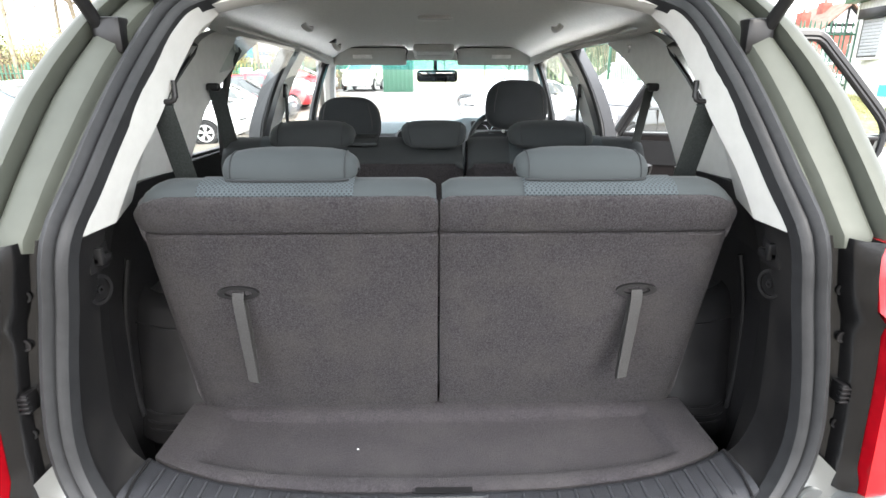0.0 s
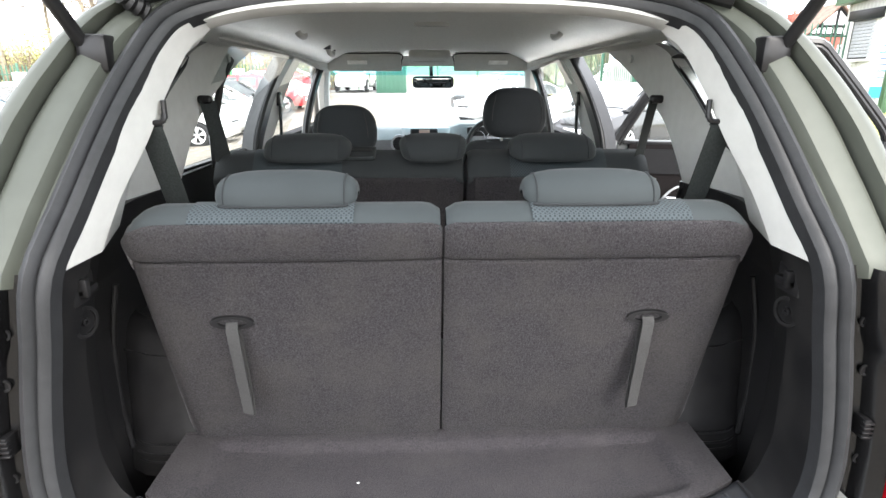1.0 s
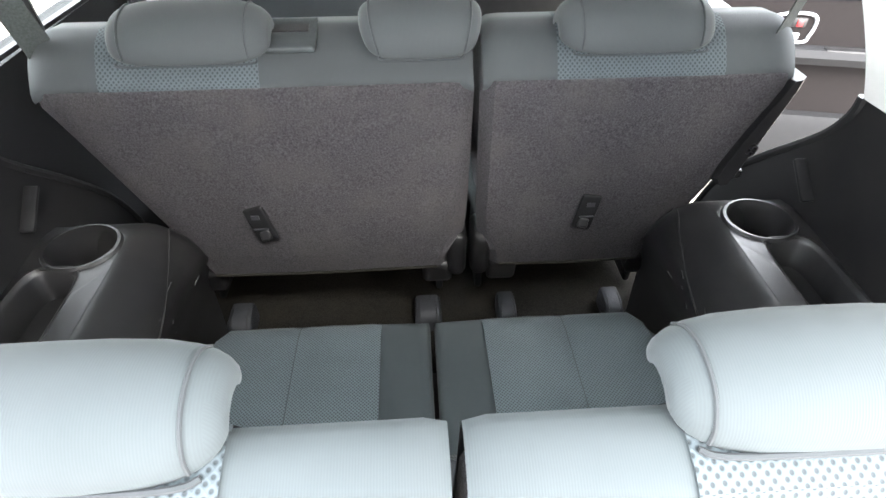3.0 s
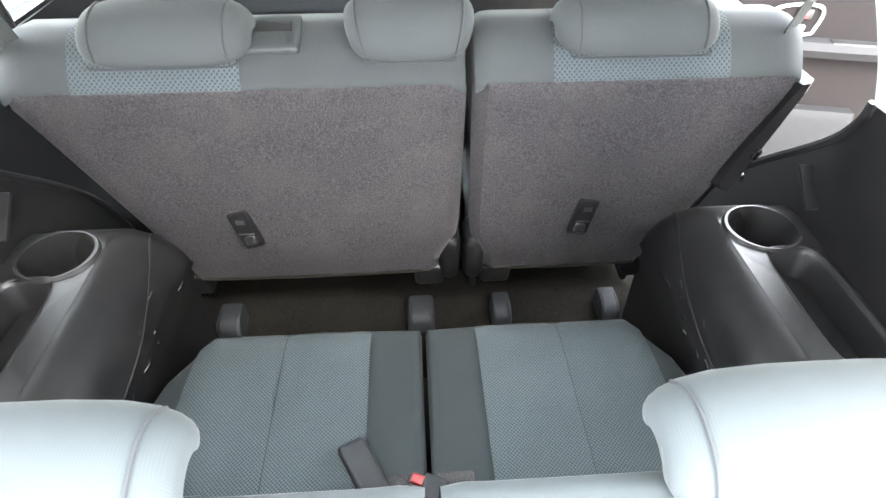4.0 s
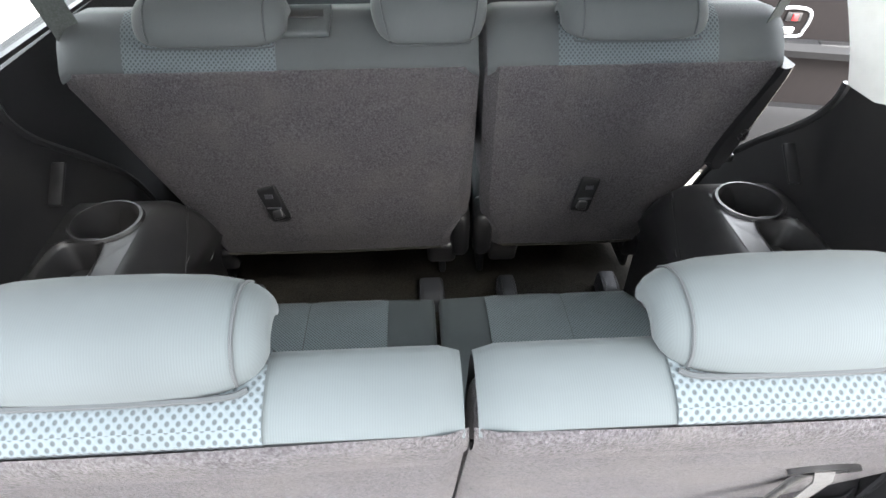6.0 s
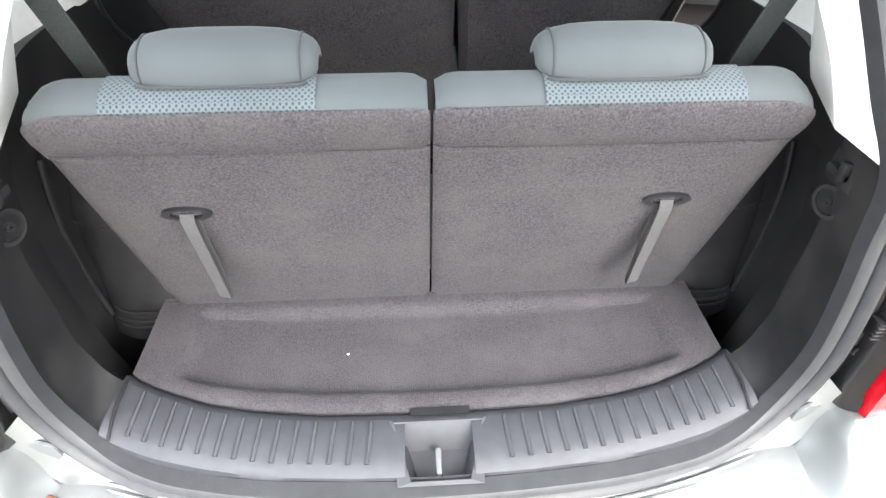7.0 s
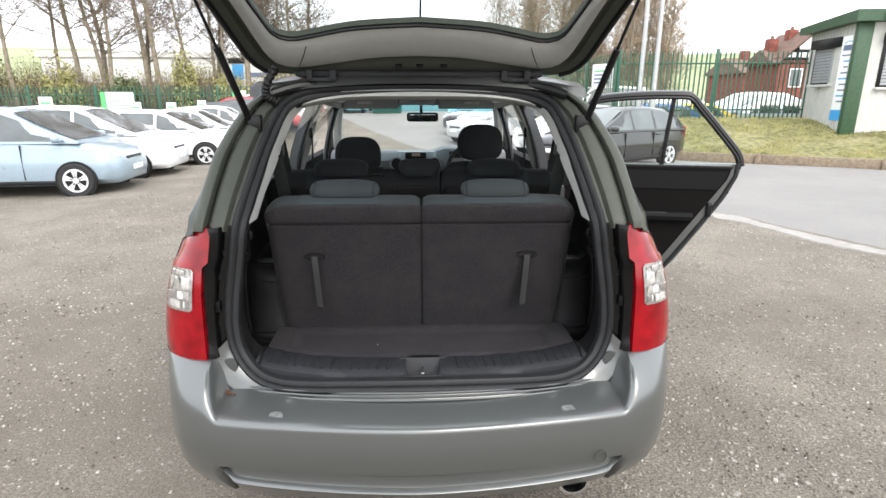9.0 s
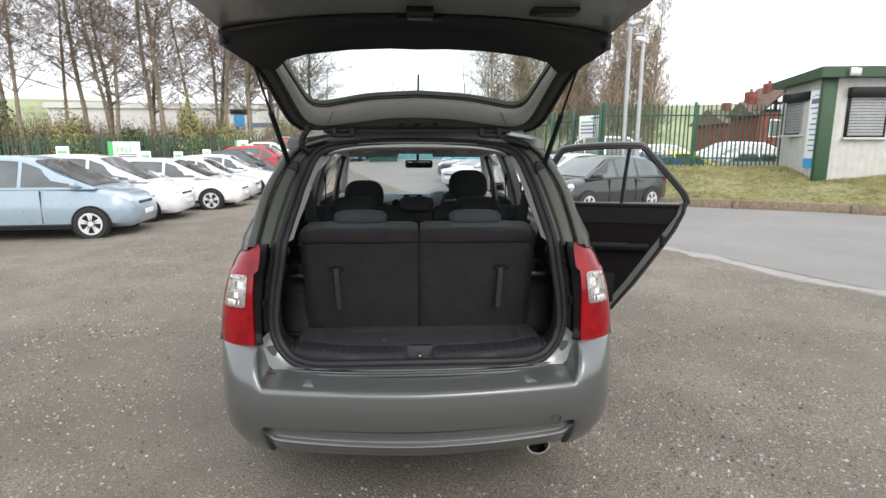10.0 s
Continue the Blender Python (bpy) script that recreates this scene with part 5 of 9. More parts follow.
def build_ledge(car, s):
    """Wheel-arch box with a cup well and an oblong tray let into its top."""
    z = 0.968
    x0, x1 = 0.50, 0.70
    cup = [(0.601 + 0.058 * math.cos(2 * math.pi * k / 40), 0.908 + 0.056 * math.sin(2 * math.pi * k / 40)) for k in range(40)]
    tray = []
    for k in range(40):
        a = 2 * math.pi * k / 40
        c, d = math.cos(a), math.sin(a)
        e = (abs(c) ** 5 + abs(d) ** 5) ** -0.2
        tray.append((0.622 + 0.044 * c * e, 0.738 + 0.115 * d * e))
    bm = bmesh.new()
    for rect, hole, depth, shrink in (((x0 + 0.034, 0.853, x1, 0.985), cup, 0.09, 0.85), ((x0 + 0.034, 0.56, x1, 0.853), tray, 0.055, 0.8)):
        cx, cy = sum(p[0] for p in hole) / 40, sum(p[1] for p in hole) / 40
        lip = [(cx + (x - cx) * 1.1, cy + (y - cy) * 1.05, z + (0.006 if depth > 0.06 else 0.002)) for x, y in hole]
        rim = [(x, y, z + (0.006 if depth > 0.06 else -0.002)) for x, y in hole]
        lip2 = [(cx + (x - cx) * 1.15, cy + (y - cy) * 1.09, z) for x, y in hole]
        inn = [(cx + (x - cx) * 0.97, cy + (y - cy) * 0.985, z - 0.008) for x, y in hole]
        base = [(cx + (x - cx) * shrink, cy + (y - cy) * (shrink + 0.1), z - depth) for x, y in hole]
        flat = [(cx + (x - cx) * 0.02, cy + (y - cy) * 0.02, z - depth) for x, y in hole]
        rings = [[(s * p[0], p[1], p[2]) for p in r] for r in (hole_ring(rect, hole, z), lip2, lip, rim, inn, base, flat)]
        loft(rings, caps=False, bm=bm)
    ob = part("wheel_arch_top", bm, LEDGE, car, "black ledge with cup well and tray")
    # rounded shoulder and inner face down to the seat cushion
    rows = []
    for y in [0.5, 0.56, 0.64, 0.72, 0.8, 0.88, 0.92, 0.95, 0.98, 1.01, 1.04, 1.07, 1.09]:
        k = lerp(y, (0.5, 0.94, 0.98, 1.01, 1.04, 1.07, 1.09), (0.0, 0.0, 0.06, 0.18, 0.4, 0.75, 1.2))
        drop = 0.16 * k
        rows.append([(s * x, y, zz) for x, zz in ((0.66 if y > 0.96 else 0.54, z - 0.0008 - drop), (0.534, z - 0.0012 - drop), (0.524, z - 0.004 - drop), (0.512, z - 0.01 - drop), (0.499, z - 0.02 - drop), (0.487, z - 0.034 - drop), (0.477, z - 0.053 - drop), (0.47, z - 0.076 - drop), (0.467, 0.86 - drop * 0.6), (0.474, 0.82 - drop * 0.3), (0.487, 0.77), (0.505, 0.70), (0.515, 0.42), (0.64, 0.42), (0.64, z - 0.12 - drop))])
    part("wheel_arch_side", loft(rows), LEDGE, ob)
    # moulded line that sweeps down the inner face, and pale scratches on it
    part("moulded_line", tube(smooth_path([(s * 0.51, 1.035, 0.9), (s * 0.492, 0.99, 0.93), (s * 0.478, 0.92, 0.912), (s * 0.4665, 0.8, 0.868), (s * 0.468, 0.66, 0.845)], 6), 0.0022, 6), LEDGE, ob)
    rnd = random.Random(8 + int(s))
    for _ in range(9):
        y, zz = rnd.uniform(0.68, 0.98), rnd.uniform(0.8, 0.9)
        x = lerp(zz, (0.78, 0.82, 0.86, 0.9), (0.484, 0.4735, 0.4665, 0.4695)) - 0.0008
        part("scratch", tube([(s * x, y, zz), (s * (x - 0.0002), y + rnd.uniform(0.004, 0.03), zz + rnd.uniform(-0.006, 0.012))], 0.0005, 4), SCUFF, ob)
    # rear end of the arch, and stepped pockets behind the seat
    rows = []
    for y, zt in ((0.44, 0.66), (0.455, 0.705), (0.47, 0.735), (0.485, 0.86), (0.5, 0.925), (0.515, 0.95), (0.53, 0.962), (0.56, 0.968)):
        rows.append([(s * x, y + dy, zz) for x, dy, zz in ((0.70, 0.05, zt + 0.02), (0.655, 0.0, zt + 0.012), (0.625, -0.008, zt), (0.56, -0.008, zt - 0.003), (0.52, 0.0, zt - 0.012), (0.498, 0.02, zt - 0.04), (0.51, 0.05, 0.55), (0.70, 0.05, 0.55))])
    part("wheel_arch_end", loft(rows), WELL, ob)
    part("arch_seam", tube([(s * 0.505, 0.49, 0.905), (s * 0.6, 0.484, 0.915), (s * 0.67, 0.5, 0.925)], 0.0018, 6), SATIN, ob)
    for zz, w in ((0.688, 0.0022), (0.702, 0.0034), (0.722, 0.0026)):
        part("pocket_rib", tube(smooth_path([(s * 0.51, 0.462 + 0.3 * (zz - 0.69), zz - 0.002), (s * 0.56, 0.44 + 0.3 * (zz - 0.69), zz), (s * 0.625, 0.44 + 0.3 * (zz - 0.69), zz + 0.002), (s * 0.66, 0.46 + 0.3 * (zz - 0.69), zz + 0.01)], 4), w, 6), SATIN, ob)
    # bowed rib up the side of the well
    part("well_rib", tube(smooth_path([(s * 0.655, 0.45, 0.72), (s * 0.664, 0.455, 0.85), (s * 0.656, 0.46, 0.98), (s * 0.64, 0.47, 1.08)], 5), 0.006, 8), WELL, ob)
    part("bag_clip", move(box((-0.012, -0.004, -0.04), (0.012, 0.004, 0.04), 0.003), pose(s * 0.67, 0.935, 1.035, -52)), SATIN, ob)


def plate_edge(x):
    """How far forward the luggage carpet's edge lies across the car."""
    return lerp(abs(x), (0, 0.2, 0.32, 0.4, 0.48, 0.53, 0.56), (0.167, 0.173, 0.188, 0.206, 0.236, 0.26, 0.28))


def build_scuff_plate(car):
    xs = [-0.555 + 1.11 * k / 60 for k in range(61)]
    rows = []
    for x in xs:
        f = plate_edge(x)
        edge = SEAL_lookup(x)
        up = max(0, edge.z - 0.70)
        r = edge.y + 0.018
        rows.append([(x, f + 0.012, 0.73), (x, f, 0.744), (x, f - 0.012, 0.7475), (x, r + 0.035, 0.743 + up * 0.5), (x, r + 0.016, 0.738 + up * 0.7),
                     (x, r + 0.004, 0.729 + up), (x, r, edge.z + 0.01), (x, r + 0.04, 0.64), (x, f + 0.02, 0.64)])
    bm = loft(rows)
    doomed = [f for f in bm.faces if abs(f.calc_center_median().x) < 0.058 and f.calc_center_median().z > 0.735 and 0.06 < f.calc_center_median().y < 0.152]
    bmesh.ops.delete(bm, geom=doomed, context="FACES")
    plate = part("scuff_plate", bm, CHARCOAL, car, "ribbed charcoal sill plate with a latch recess")
    for s in (1, -1):
        for k in range(14):
            x = s * (0.112 + 0.0305 * k)
            f, e = plate_edge(x), SEAL_lookup(x)
            up = max(0, e.z - 0.70)
            a, b = Vector((x, f - 0.012, 0.7485)), Vector((x + s * 0.004, e.y + 0.04, 0.741 + up * 0.6))
            part("rib", tube([a, a.lerp(b, 0.5) + Vector((0, 0, 0.0005)), b], [0.0032, 0.0042, 0.0042], 6), CHARCOAL, plate)
        e = SEAL_lookup(0.545)
        part("plate_seam", tube([(s * 0.545, 0.262, 0.752), (s * 0.543, 0.2, 0.754), (s * 0.54, 0.15, 0.742)], 0.0025, 6), SATIN, plate)
    # latch recess with its loop
    bm = bmesh.new()
    loft([[(-0.082, 0.16, 0.748), (0.082, 0.16, 0.748), (0.068, 0.052, 0.733), (-0.068, 0.052, 0.733)],
          [(-0.074, 0.154, 0.7495), (0.074, 0.154, 0.7495), (0.047, 0.058, 0.736), (-0.047, 0.058, 0.736)],
          [(-0.05, 0.125, 0.705), (0.05, 0.125, 0.705), (0.034, 0.07, 0.70), (-0.034, 0.07, 0.70)]], caps=False, bm=bm)
    bm.faces.new([bm.verts.new(p) for p in ((-0.05, 0.125, 0.705), (0.05, 0.125, 0.705), (0.034, 0.07, 0.70), (-0.034, 0.07, 0.70))])
    well = part("latch_recess", bm, CHARCOAL, plate, smooth=False)
    part("latch_loop", tube([(-0.002, 0.122, 0.70), (-0.002, 0.108, 0.735), (-0.002, 0.07, 0.736), (-0.002, 0.062, 0.70)], 0.0055, 8), STEEL, well, "bright steel latch loop")
    part("carpet_pull", box((-0.045, 0.168, 0.7445), (0.055, 0.181, 0.7465), 0.0), SATIN, plate)


def SEAL_lookup(x):
    """Seal's middle line along the sill at x."""
    pts = [p for p in SEAL_HALF[:8]]
    ax = abs(x)
    return Vector((x, lerp(ax, [p[0] for p in pts], [p[1] for p in pts]), lerp(ax, [p[0] for p in pts], [p[2] for p in pts])))


def build_luggage_carpet():
    mat = thing("luggage_mat", "dark grey carpeted luggage floor panel with raised rim", "luggage mat")
    rows = []
    nx = 120
    ys = [0.0, 0.03, 0.06, 0.1, 0.13, 0.15, 0.17, 0.2, 0.25, 0.4, 0.6, 0.76, 0.8, 0.82, 0.84, 0.87, 0.9, 0.95, 0.955, 0.96, 0.965, 1.0]
    for k in range(nx + 1):
        x = -0.548 + 1.096 * k / nx
        f = plate_edge(x) + 0.012
        ring = []
        for v in ys:
            y = f + (0.468 - f) * v
            base = lerp(v, (0, 0.03, 0.1, 0.13, 0.17, 0.2, 0.25, 0.76, 0.8, 0.84, 0.87, 0.9, 1), (0.738, 0.743, 0.7425, 0.739, 0.727, 0.7235, 0.722, 0.721, 0.7225, 0.735, 0.739, 0.7395, 0.7395))
            side = lerp(abs(x), (0.44, 0.45, 0.462, 0.475), (0.0, 0.2, 0.8, 1.0))
            base -= 0.003 if 0.952 < v < 0.962 else 0.0
            ring.append((x, y, base + (0.74 - base) * side * (1 if v < 0.9 else 0.3)))
        ring += [(x, 0.468, 0.69), (x, f, 0.69)]
        rows.append(ring)
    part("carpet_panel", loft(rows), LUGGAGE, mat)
    part("paper_fleck", box((-0.166, 0.319, 0.7215), (-0.162, 0.3215, 0.7228), 0), WHITEMARK, mat)


# ---- seats ----
def backrest(profile, x0, x1, r, bulge, nx=16):
    """A padded back: the side profile swept across, drawn in and rounded at both ends."""
    cy, cz = sum(p[0] for p in profile) / len(profile), sum(p[1] for p in profile) / len(profile)
    rings = []
    steps = [0, 0.15, 0.4, 0.7, 1.0] + [1.0] * nx + [1.0, 0.7, 0.4, 0.15, 0]
    n = len(steps)
    for i, k in enumerate(steps):
        if i < 5:
            x = x0 + r * (1 - math.cos(i / 4 * math.pi / 2)) * 1.0
            t = math.sin(i / 4 * math.pi / 2)
        elif i >= n - 5:
            j = n - 1 - i
            x = x1 - r * (1 - math.cos(j / 4 * math.pi / 2))
            t = math.sin(j / 4 * math.pi / 2)
        else:
            x = x0 + r + (x1 - x0 - 2 * r) * (i - 4) / (n - 9)
            t = 1.0
        f = 1 - (1 - t) * 1.0
        ring = []
        for y, z in profile:
            d = Vector((0, y - cy, z - cz))
            q = d.normalized() * min(r, d.length * 0.9) * (1 - f)
            mid = 4 * (x - x0) * (x1 - x) / (x1 - x0) ** 2
            ring.append((x, y - q.y, z - q.z + (bulge * mid if z > cz + 0.15 else 0)))
        rings.append(ring)
    return loft(rings)


SADDLE = [(-0.5, -0.36), (-0.46, 0.0), (-0.28, 0.36), (0.02, 0.5), (0.26, 0.38), (0.42, 0.08), (0.5, -0.32), (0.47, -0.5), (0.36, -0.46), (0.26, -0.2), (0.05, -0.08), (-0.2, -0.2), (-0.34, -0.42), (-0.45, -0.48)]


def headrest_shingle(w, h, d, end=0.0):
    """A saddle-shaped stuffed headrest round the origin, hollow beneath; its ends round off."""
    prof = smooth_path([(p[0], p[1], 0) for p in SADDLE], 3, True)
    rings = []
    for t in (-1, -0.992, -0.97, -0.93, -0.87, -0.78, -0.6, -0.3, 0, 0.3, 0.6, 0.78, 0.87, 0.93, 0.97, 0.992, 1):
        k = max(0.12, (1 - abs(t) ** 3.6) ** 0.45)
        rings.append([(w / 2 * t, p.x * d * (0.35 + 0.65 * k), (p.y * (0.25 + 0.75 * k) - 0.12 * (1 - k)) * h) for p in prof])
    return loft(rings)


def headrest_seam(x, w, h, d, e, at=0.84):
    """Stitched seam across a saddle headrest near one end."""
    prof = smooth_path([(p[0], p[1], 0) for p in SADDLE[:6]], 4)
    k = (1 - at ** 3.6) ** 0.45
    return [(x + e * w / 2 * at, p.x * d * (0.35 + 0.65 * k) * 1.01, (p.y * (0.25 + 0.75 * k) - 0.12 * (1 - k)) * h * 1.02) for p in prof]


def piping(pts, r=0.0025):
    return tube(smooth_path(pts, 5), r, 6)


def top_cloth(seat, x0, x1, rows_yz, mat, corner=0.0):
    """Plain cloth over the top and front of a carpet-backed seat."""
    rows = []
    for y, z in rows_yz:
        row = []
        for k in range(33):
            u = k / 32
            x = x0 + (x1 - x0) * u
            e = max(0, 1 - min(u, 1 - u) * (x1 - x0) / 0.03)
            far = max(0, 1 - abs(abs(x) - corner) / 0.075) if corner else 0.0
            top = lerp(z, (1.2, 1.25), (0.3, 1.0))
            end = max(0, 1 - abs(abs(x) - corner) / 0.035) if corner and y < 0.33 else 0.0
            row.append((x, y + 0.004 * e + 0.026 * end * end, z - 0.013 * e * e - 0.034 * far * far * top))
        rows.append(row)
    bm = loft(rows, closed=False)
    part("top_cloth", bm, mat, seat, "blue-grey plain seat cloth", uv=True)


def build_third_row():
    """Two folding seats behind one another's gap; carpeted backs face the tailgate."""
    prof = smooth_path([(0.476, 0.724), (0.455, 0.79), (0.415, 0.92), (0.377, 1.05), (0.346, 1.16), (0.345, 1.172), (0.333, 1.182), (0.32, 1.212), (0.317, 1.225), (0.326, 1.236),
                        (0.341, 1.242), (0.356, 1.24), (0.366, 1.222), (0.393, 1.1), (0.455, 0.9), (0.53, 0.76), (0.53, 0.722)], 2, True)
    for s in (1, -1):
        seat = thing("third_row_seat", "grey cloth folding seat with carpeted back, upright behind the tailgate", "car seat", "third-row seats")
        x0, x1 = sorted((s * 0.004, s * 0.532))
        part("backrest", backrest([(p.x, p.y) for p in prof], x0, x1, 0.03, 0.002), CARPET, seat)
        top_cloth(seat, x0 + 0.001, x1 - 0.001, ((0.304, 1.236), (0.3025, 1.243), (0.309, 1.252), (0.321, 1.2595), (0.339, 1.265), (0.356, 1.2668), (0.367, 1.262), (0.375, 1.245), (0.402, 1.1), (0.436, 0.98)), CLOTH, 0.532)
        # carpet shell over the rear face, lower panel and upper pad with a crease between
        for name, rows_yz in (("back_carpet", [(0.46, 0.721), (0.437, 0.79), (0.396, 0.92), (0.357, 1.05), (0.328, 1.152), (0.3245, 1.166), (0.33, 1.172)]),
                              ("back_pad_carpet", [(0.333, 1.171), (0.323, 1.1745), (0.315, 1.183), (0.3055, 1.208), (0.3015, 1.23), (0.303, 1.239), (0.3055, 1.243)])):
            rings = []
            for y, z in smooth_path([(0, a, b) for a, b in rows_yz], 3) and [(p.y, p.z) for p in smooth_path([(0, a, b) for a, b in rows_yz], 3)]:
                ring = []
                for k in range(33):
                    u = k / 32
                    x = x0 - 0.002 + (x1 - x0 + 0.004) * u
                    outer_end = u if s < 0 else 1 - u
                    e = max(0, 1 - outer_end * (x1 - x0) / 0.035)
                    e_in = max(0, 1 - (1 - outer_end) * (x1 - x0) / 0.014)
                    pad = 0.004 * math.sin(math.pi * u) if name == "back_pad_carpet" else 0.003 * math.sin(math.pi * u) * math.sin(math.pi * min(1, max(0, (z - 0.72) / 0.45)))
                    far = max(0, 1 - outer_end * (x1 - x0) / 0.075)
                    drop = (0.034 * far * far + 0.01 * e_in * e_in) * lerp(z, (1.175, 1.25), (0, 1))
                    ring.append((x, y - 0.0025 + 0.028 * e * e + 0.01 * e_in * e_in - pad, z - drop))
                rings.append(ring)
            bm = loft(rings, closed=False)
            bmesh.ops.solidify(bm, geom=bm.faces[:], thickness=0.004)
            part(name, bm, CARPET, seat, "brown-grey carpet with pale dust marks")
        # honeycomb cloth across the top
        a, b = sorted((s * 0.146, s * 0.412))
        rows = []
        for y, z in ((0.3028, 1.238), (0.3015, 1.245), (0.308, 1.2545), (0.321, 1.262), (0.339, 1.2674), (0.356, 1.269), (0.368, 1.264), (0.3765, 1.246)):
            rows.append([(a + (b - a) * k / 8, y, z) for k in range(9)])
        bm = loft(rows, closed=False)
        part("honeycomb_panel", bm, MESHED, seat, "pale honeycomb-woven cloth panel", uv=True)
        # headrest saddle
        hx = 0.257 if s > 0 else -0.263
        hm = pose(hx, 0.376, 1.289, 2, 0, 0)
        bm = headrest_shingle(0.236, 0.058, 0.106)
        head = part("headrest", move(bm, hm), CLOTH, seat, "blue-grey cloth headrest with piped edge", uv=True)
        for e in (-1, 1):
            part("piping", piping([hm @ Vector(p) for p in headrest_seam(0, 0.236, 0.058, 0.106, e)], 0.0016), FRONTCLOTH, head)
        part("piping", piping([(hx - 0.106, 0.331, 1.267), (hx - 0.076, 0.3245, 1.2665), (hx + 0.076, 0.3245, 1.2665), (hx + 0.106, 0.331, 1.267)], 0.0024), FRONTCLOTH, head)
        for e in (-1, 1):
            part("headrest_post", tube([(hx + e * 0.05, 0.345, 1.245), (hx + e * 0.05, 0.352, 1.285)], 0.006, 8), STEEL, head)
        # pull strap through an oval slot
        x = s * 0.377
        c = Vector((x, 0.353, 1.05))
        bm = disc(0.027, 0.018, 0.006, 24)
        for v in bm.verts:
            v.co.x *= 1.45
            v.co.y *= 0.55
        slot = part("strap_slot", move(bm, pose(c.x, c.y - 0.003, c.z, 106)), SATIN, seat, "black oval strap bezel")
        # the loop hangs straight down, clear of the leaning back
        rows = []
        for t, dy, dx in ((0.02, 0.012, 0.0), (0.0, -0.004, 0.0), (0.06, -0.009, 0.0), (0.3, -0.006, 0.002), (0.6, -0.002, 0.005), (0.9, 0.002, 0.008), (0.97, 0.002, 0.0085), (1.0, 0.008, 0.0085), (0.97, 0.014, 0.0085), (0.85, 0.017, 0.006), (0.5, 0.016, 0.003), (0.2, 0.01, 0.001), (0.08, 0.006, 0.0)):
            p = c + Vector((-s * dx, dy, -0.198 * t))
            turn = s * 0.0035 * t
            w = Vector((0.0108, turn, 0))
            rows.append([p - w, p + w, p + w + Vector((0, -0.0018, 0)), p - w + Vector((0, -0.0018, 0))])
        part("pull_strap", loft(rows), STRAP, seat, "woven grey pull strap")
        # cushion: rounded front corner, two stitched panels
        outline = [(0.004, 0.5), (0.004, 0.905), (0.2, 0.912), (0.36, 0.905), (0.43, 0.875), (0.475, 0.81), (0.50, 0.73), (0.515, 0.6), (0.515, 0.5)]
        rings = []
        for z, k in ((0.62, 0.97), (0.66, 0.985), (0.71, 1.0), (0.732, 0.99), (0.738, 0.965), (0.741, 0.9), (0.744, 0.6), (0.744, 0.2)):
            cx, cy = 0.26, 0.7
            rings.append([(s * (cx + (x - cx) * k), cy + (y - cy) * k, z) for x, y in outline])
        part("seat_cushion", loft(rings), CLOTH, seat, "grey cloth seat cushion", uv=True)
        for a, b in ((0.102, 0.2632), (0.2648, 0.427)):
            rows = []
            for y, z in ((0.56, 0.7535), (0.7, 0.7545), (0.8, 0.7545), (0.86, 0.7525), (0.89, 0.746), (0.905, 0.736), (0.913, 0.71)):
                bb = b + (0.03 * (0.9 - y) if b > 0.3 else 0)
                rows.append([(s * (a + (bb - a) * k / 8), y - (0.02 if k == 8 and b > 0.4 and y > 0.85 else 0), z - (0.002 if k in (0, 8) else 0)) for k in range(9)])
            bm = loft(rows, closed=False)
            part("dimpled_panel", bm, FINEMESH, seat, "dimpled woven cloth panel", uv=True)
        # buckle in its pocket
        if s < 0:
            b = part("belt_buckle", move(cushion(0.045, 0.1, 0.022, 0.007), pose(-0.1, 0.605, 0.772, 12, 8, 32)), CHARCOAL, seat, "grey belt buckle lying on the cushion")
        else:
            b = part("belt_buckle", move(cushion(0.04, 0.07, 0.024, 0.006), pose(0.0, 0.555, 0.768, 20, 0, -25)), CHARCOAL, seat)
            part("release_button", move(cushion(0.024, 0.016, 0.014, 0.003), pose(-0.016, 0.583, 0.778, 20, 0, -25)), REDBUTTON, b, "red release button")
        part("buckle_pocket", box((min(s * 0.012, s * 0.07), 0.578, 0.742), (max(s * 0.012, s * 0.07), 0.604, 0.757), 0.004), CARPET, seat)


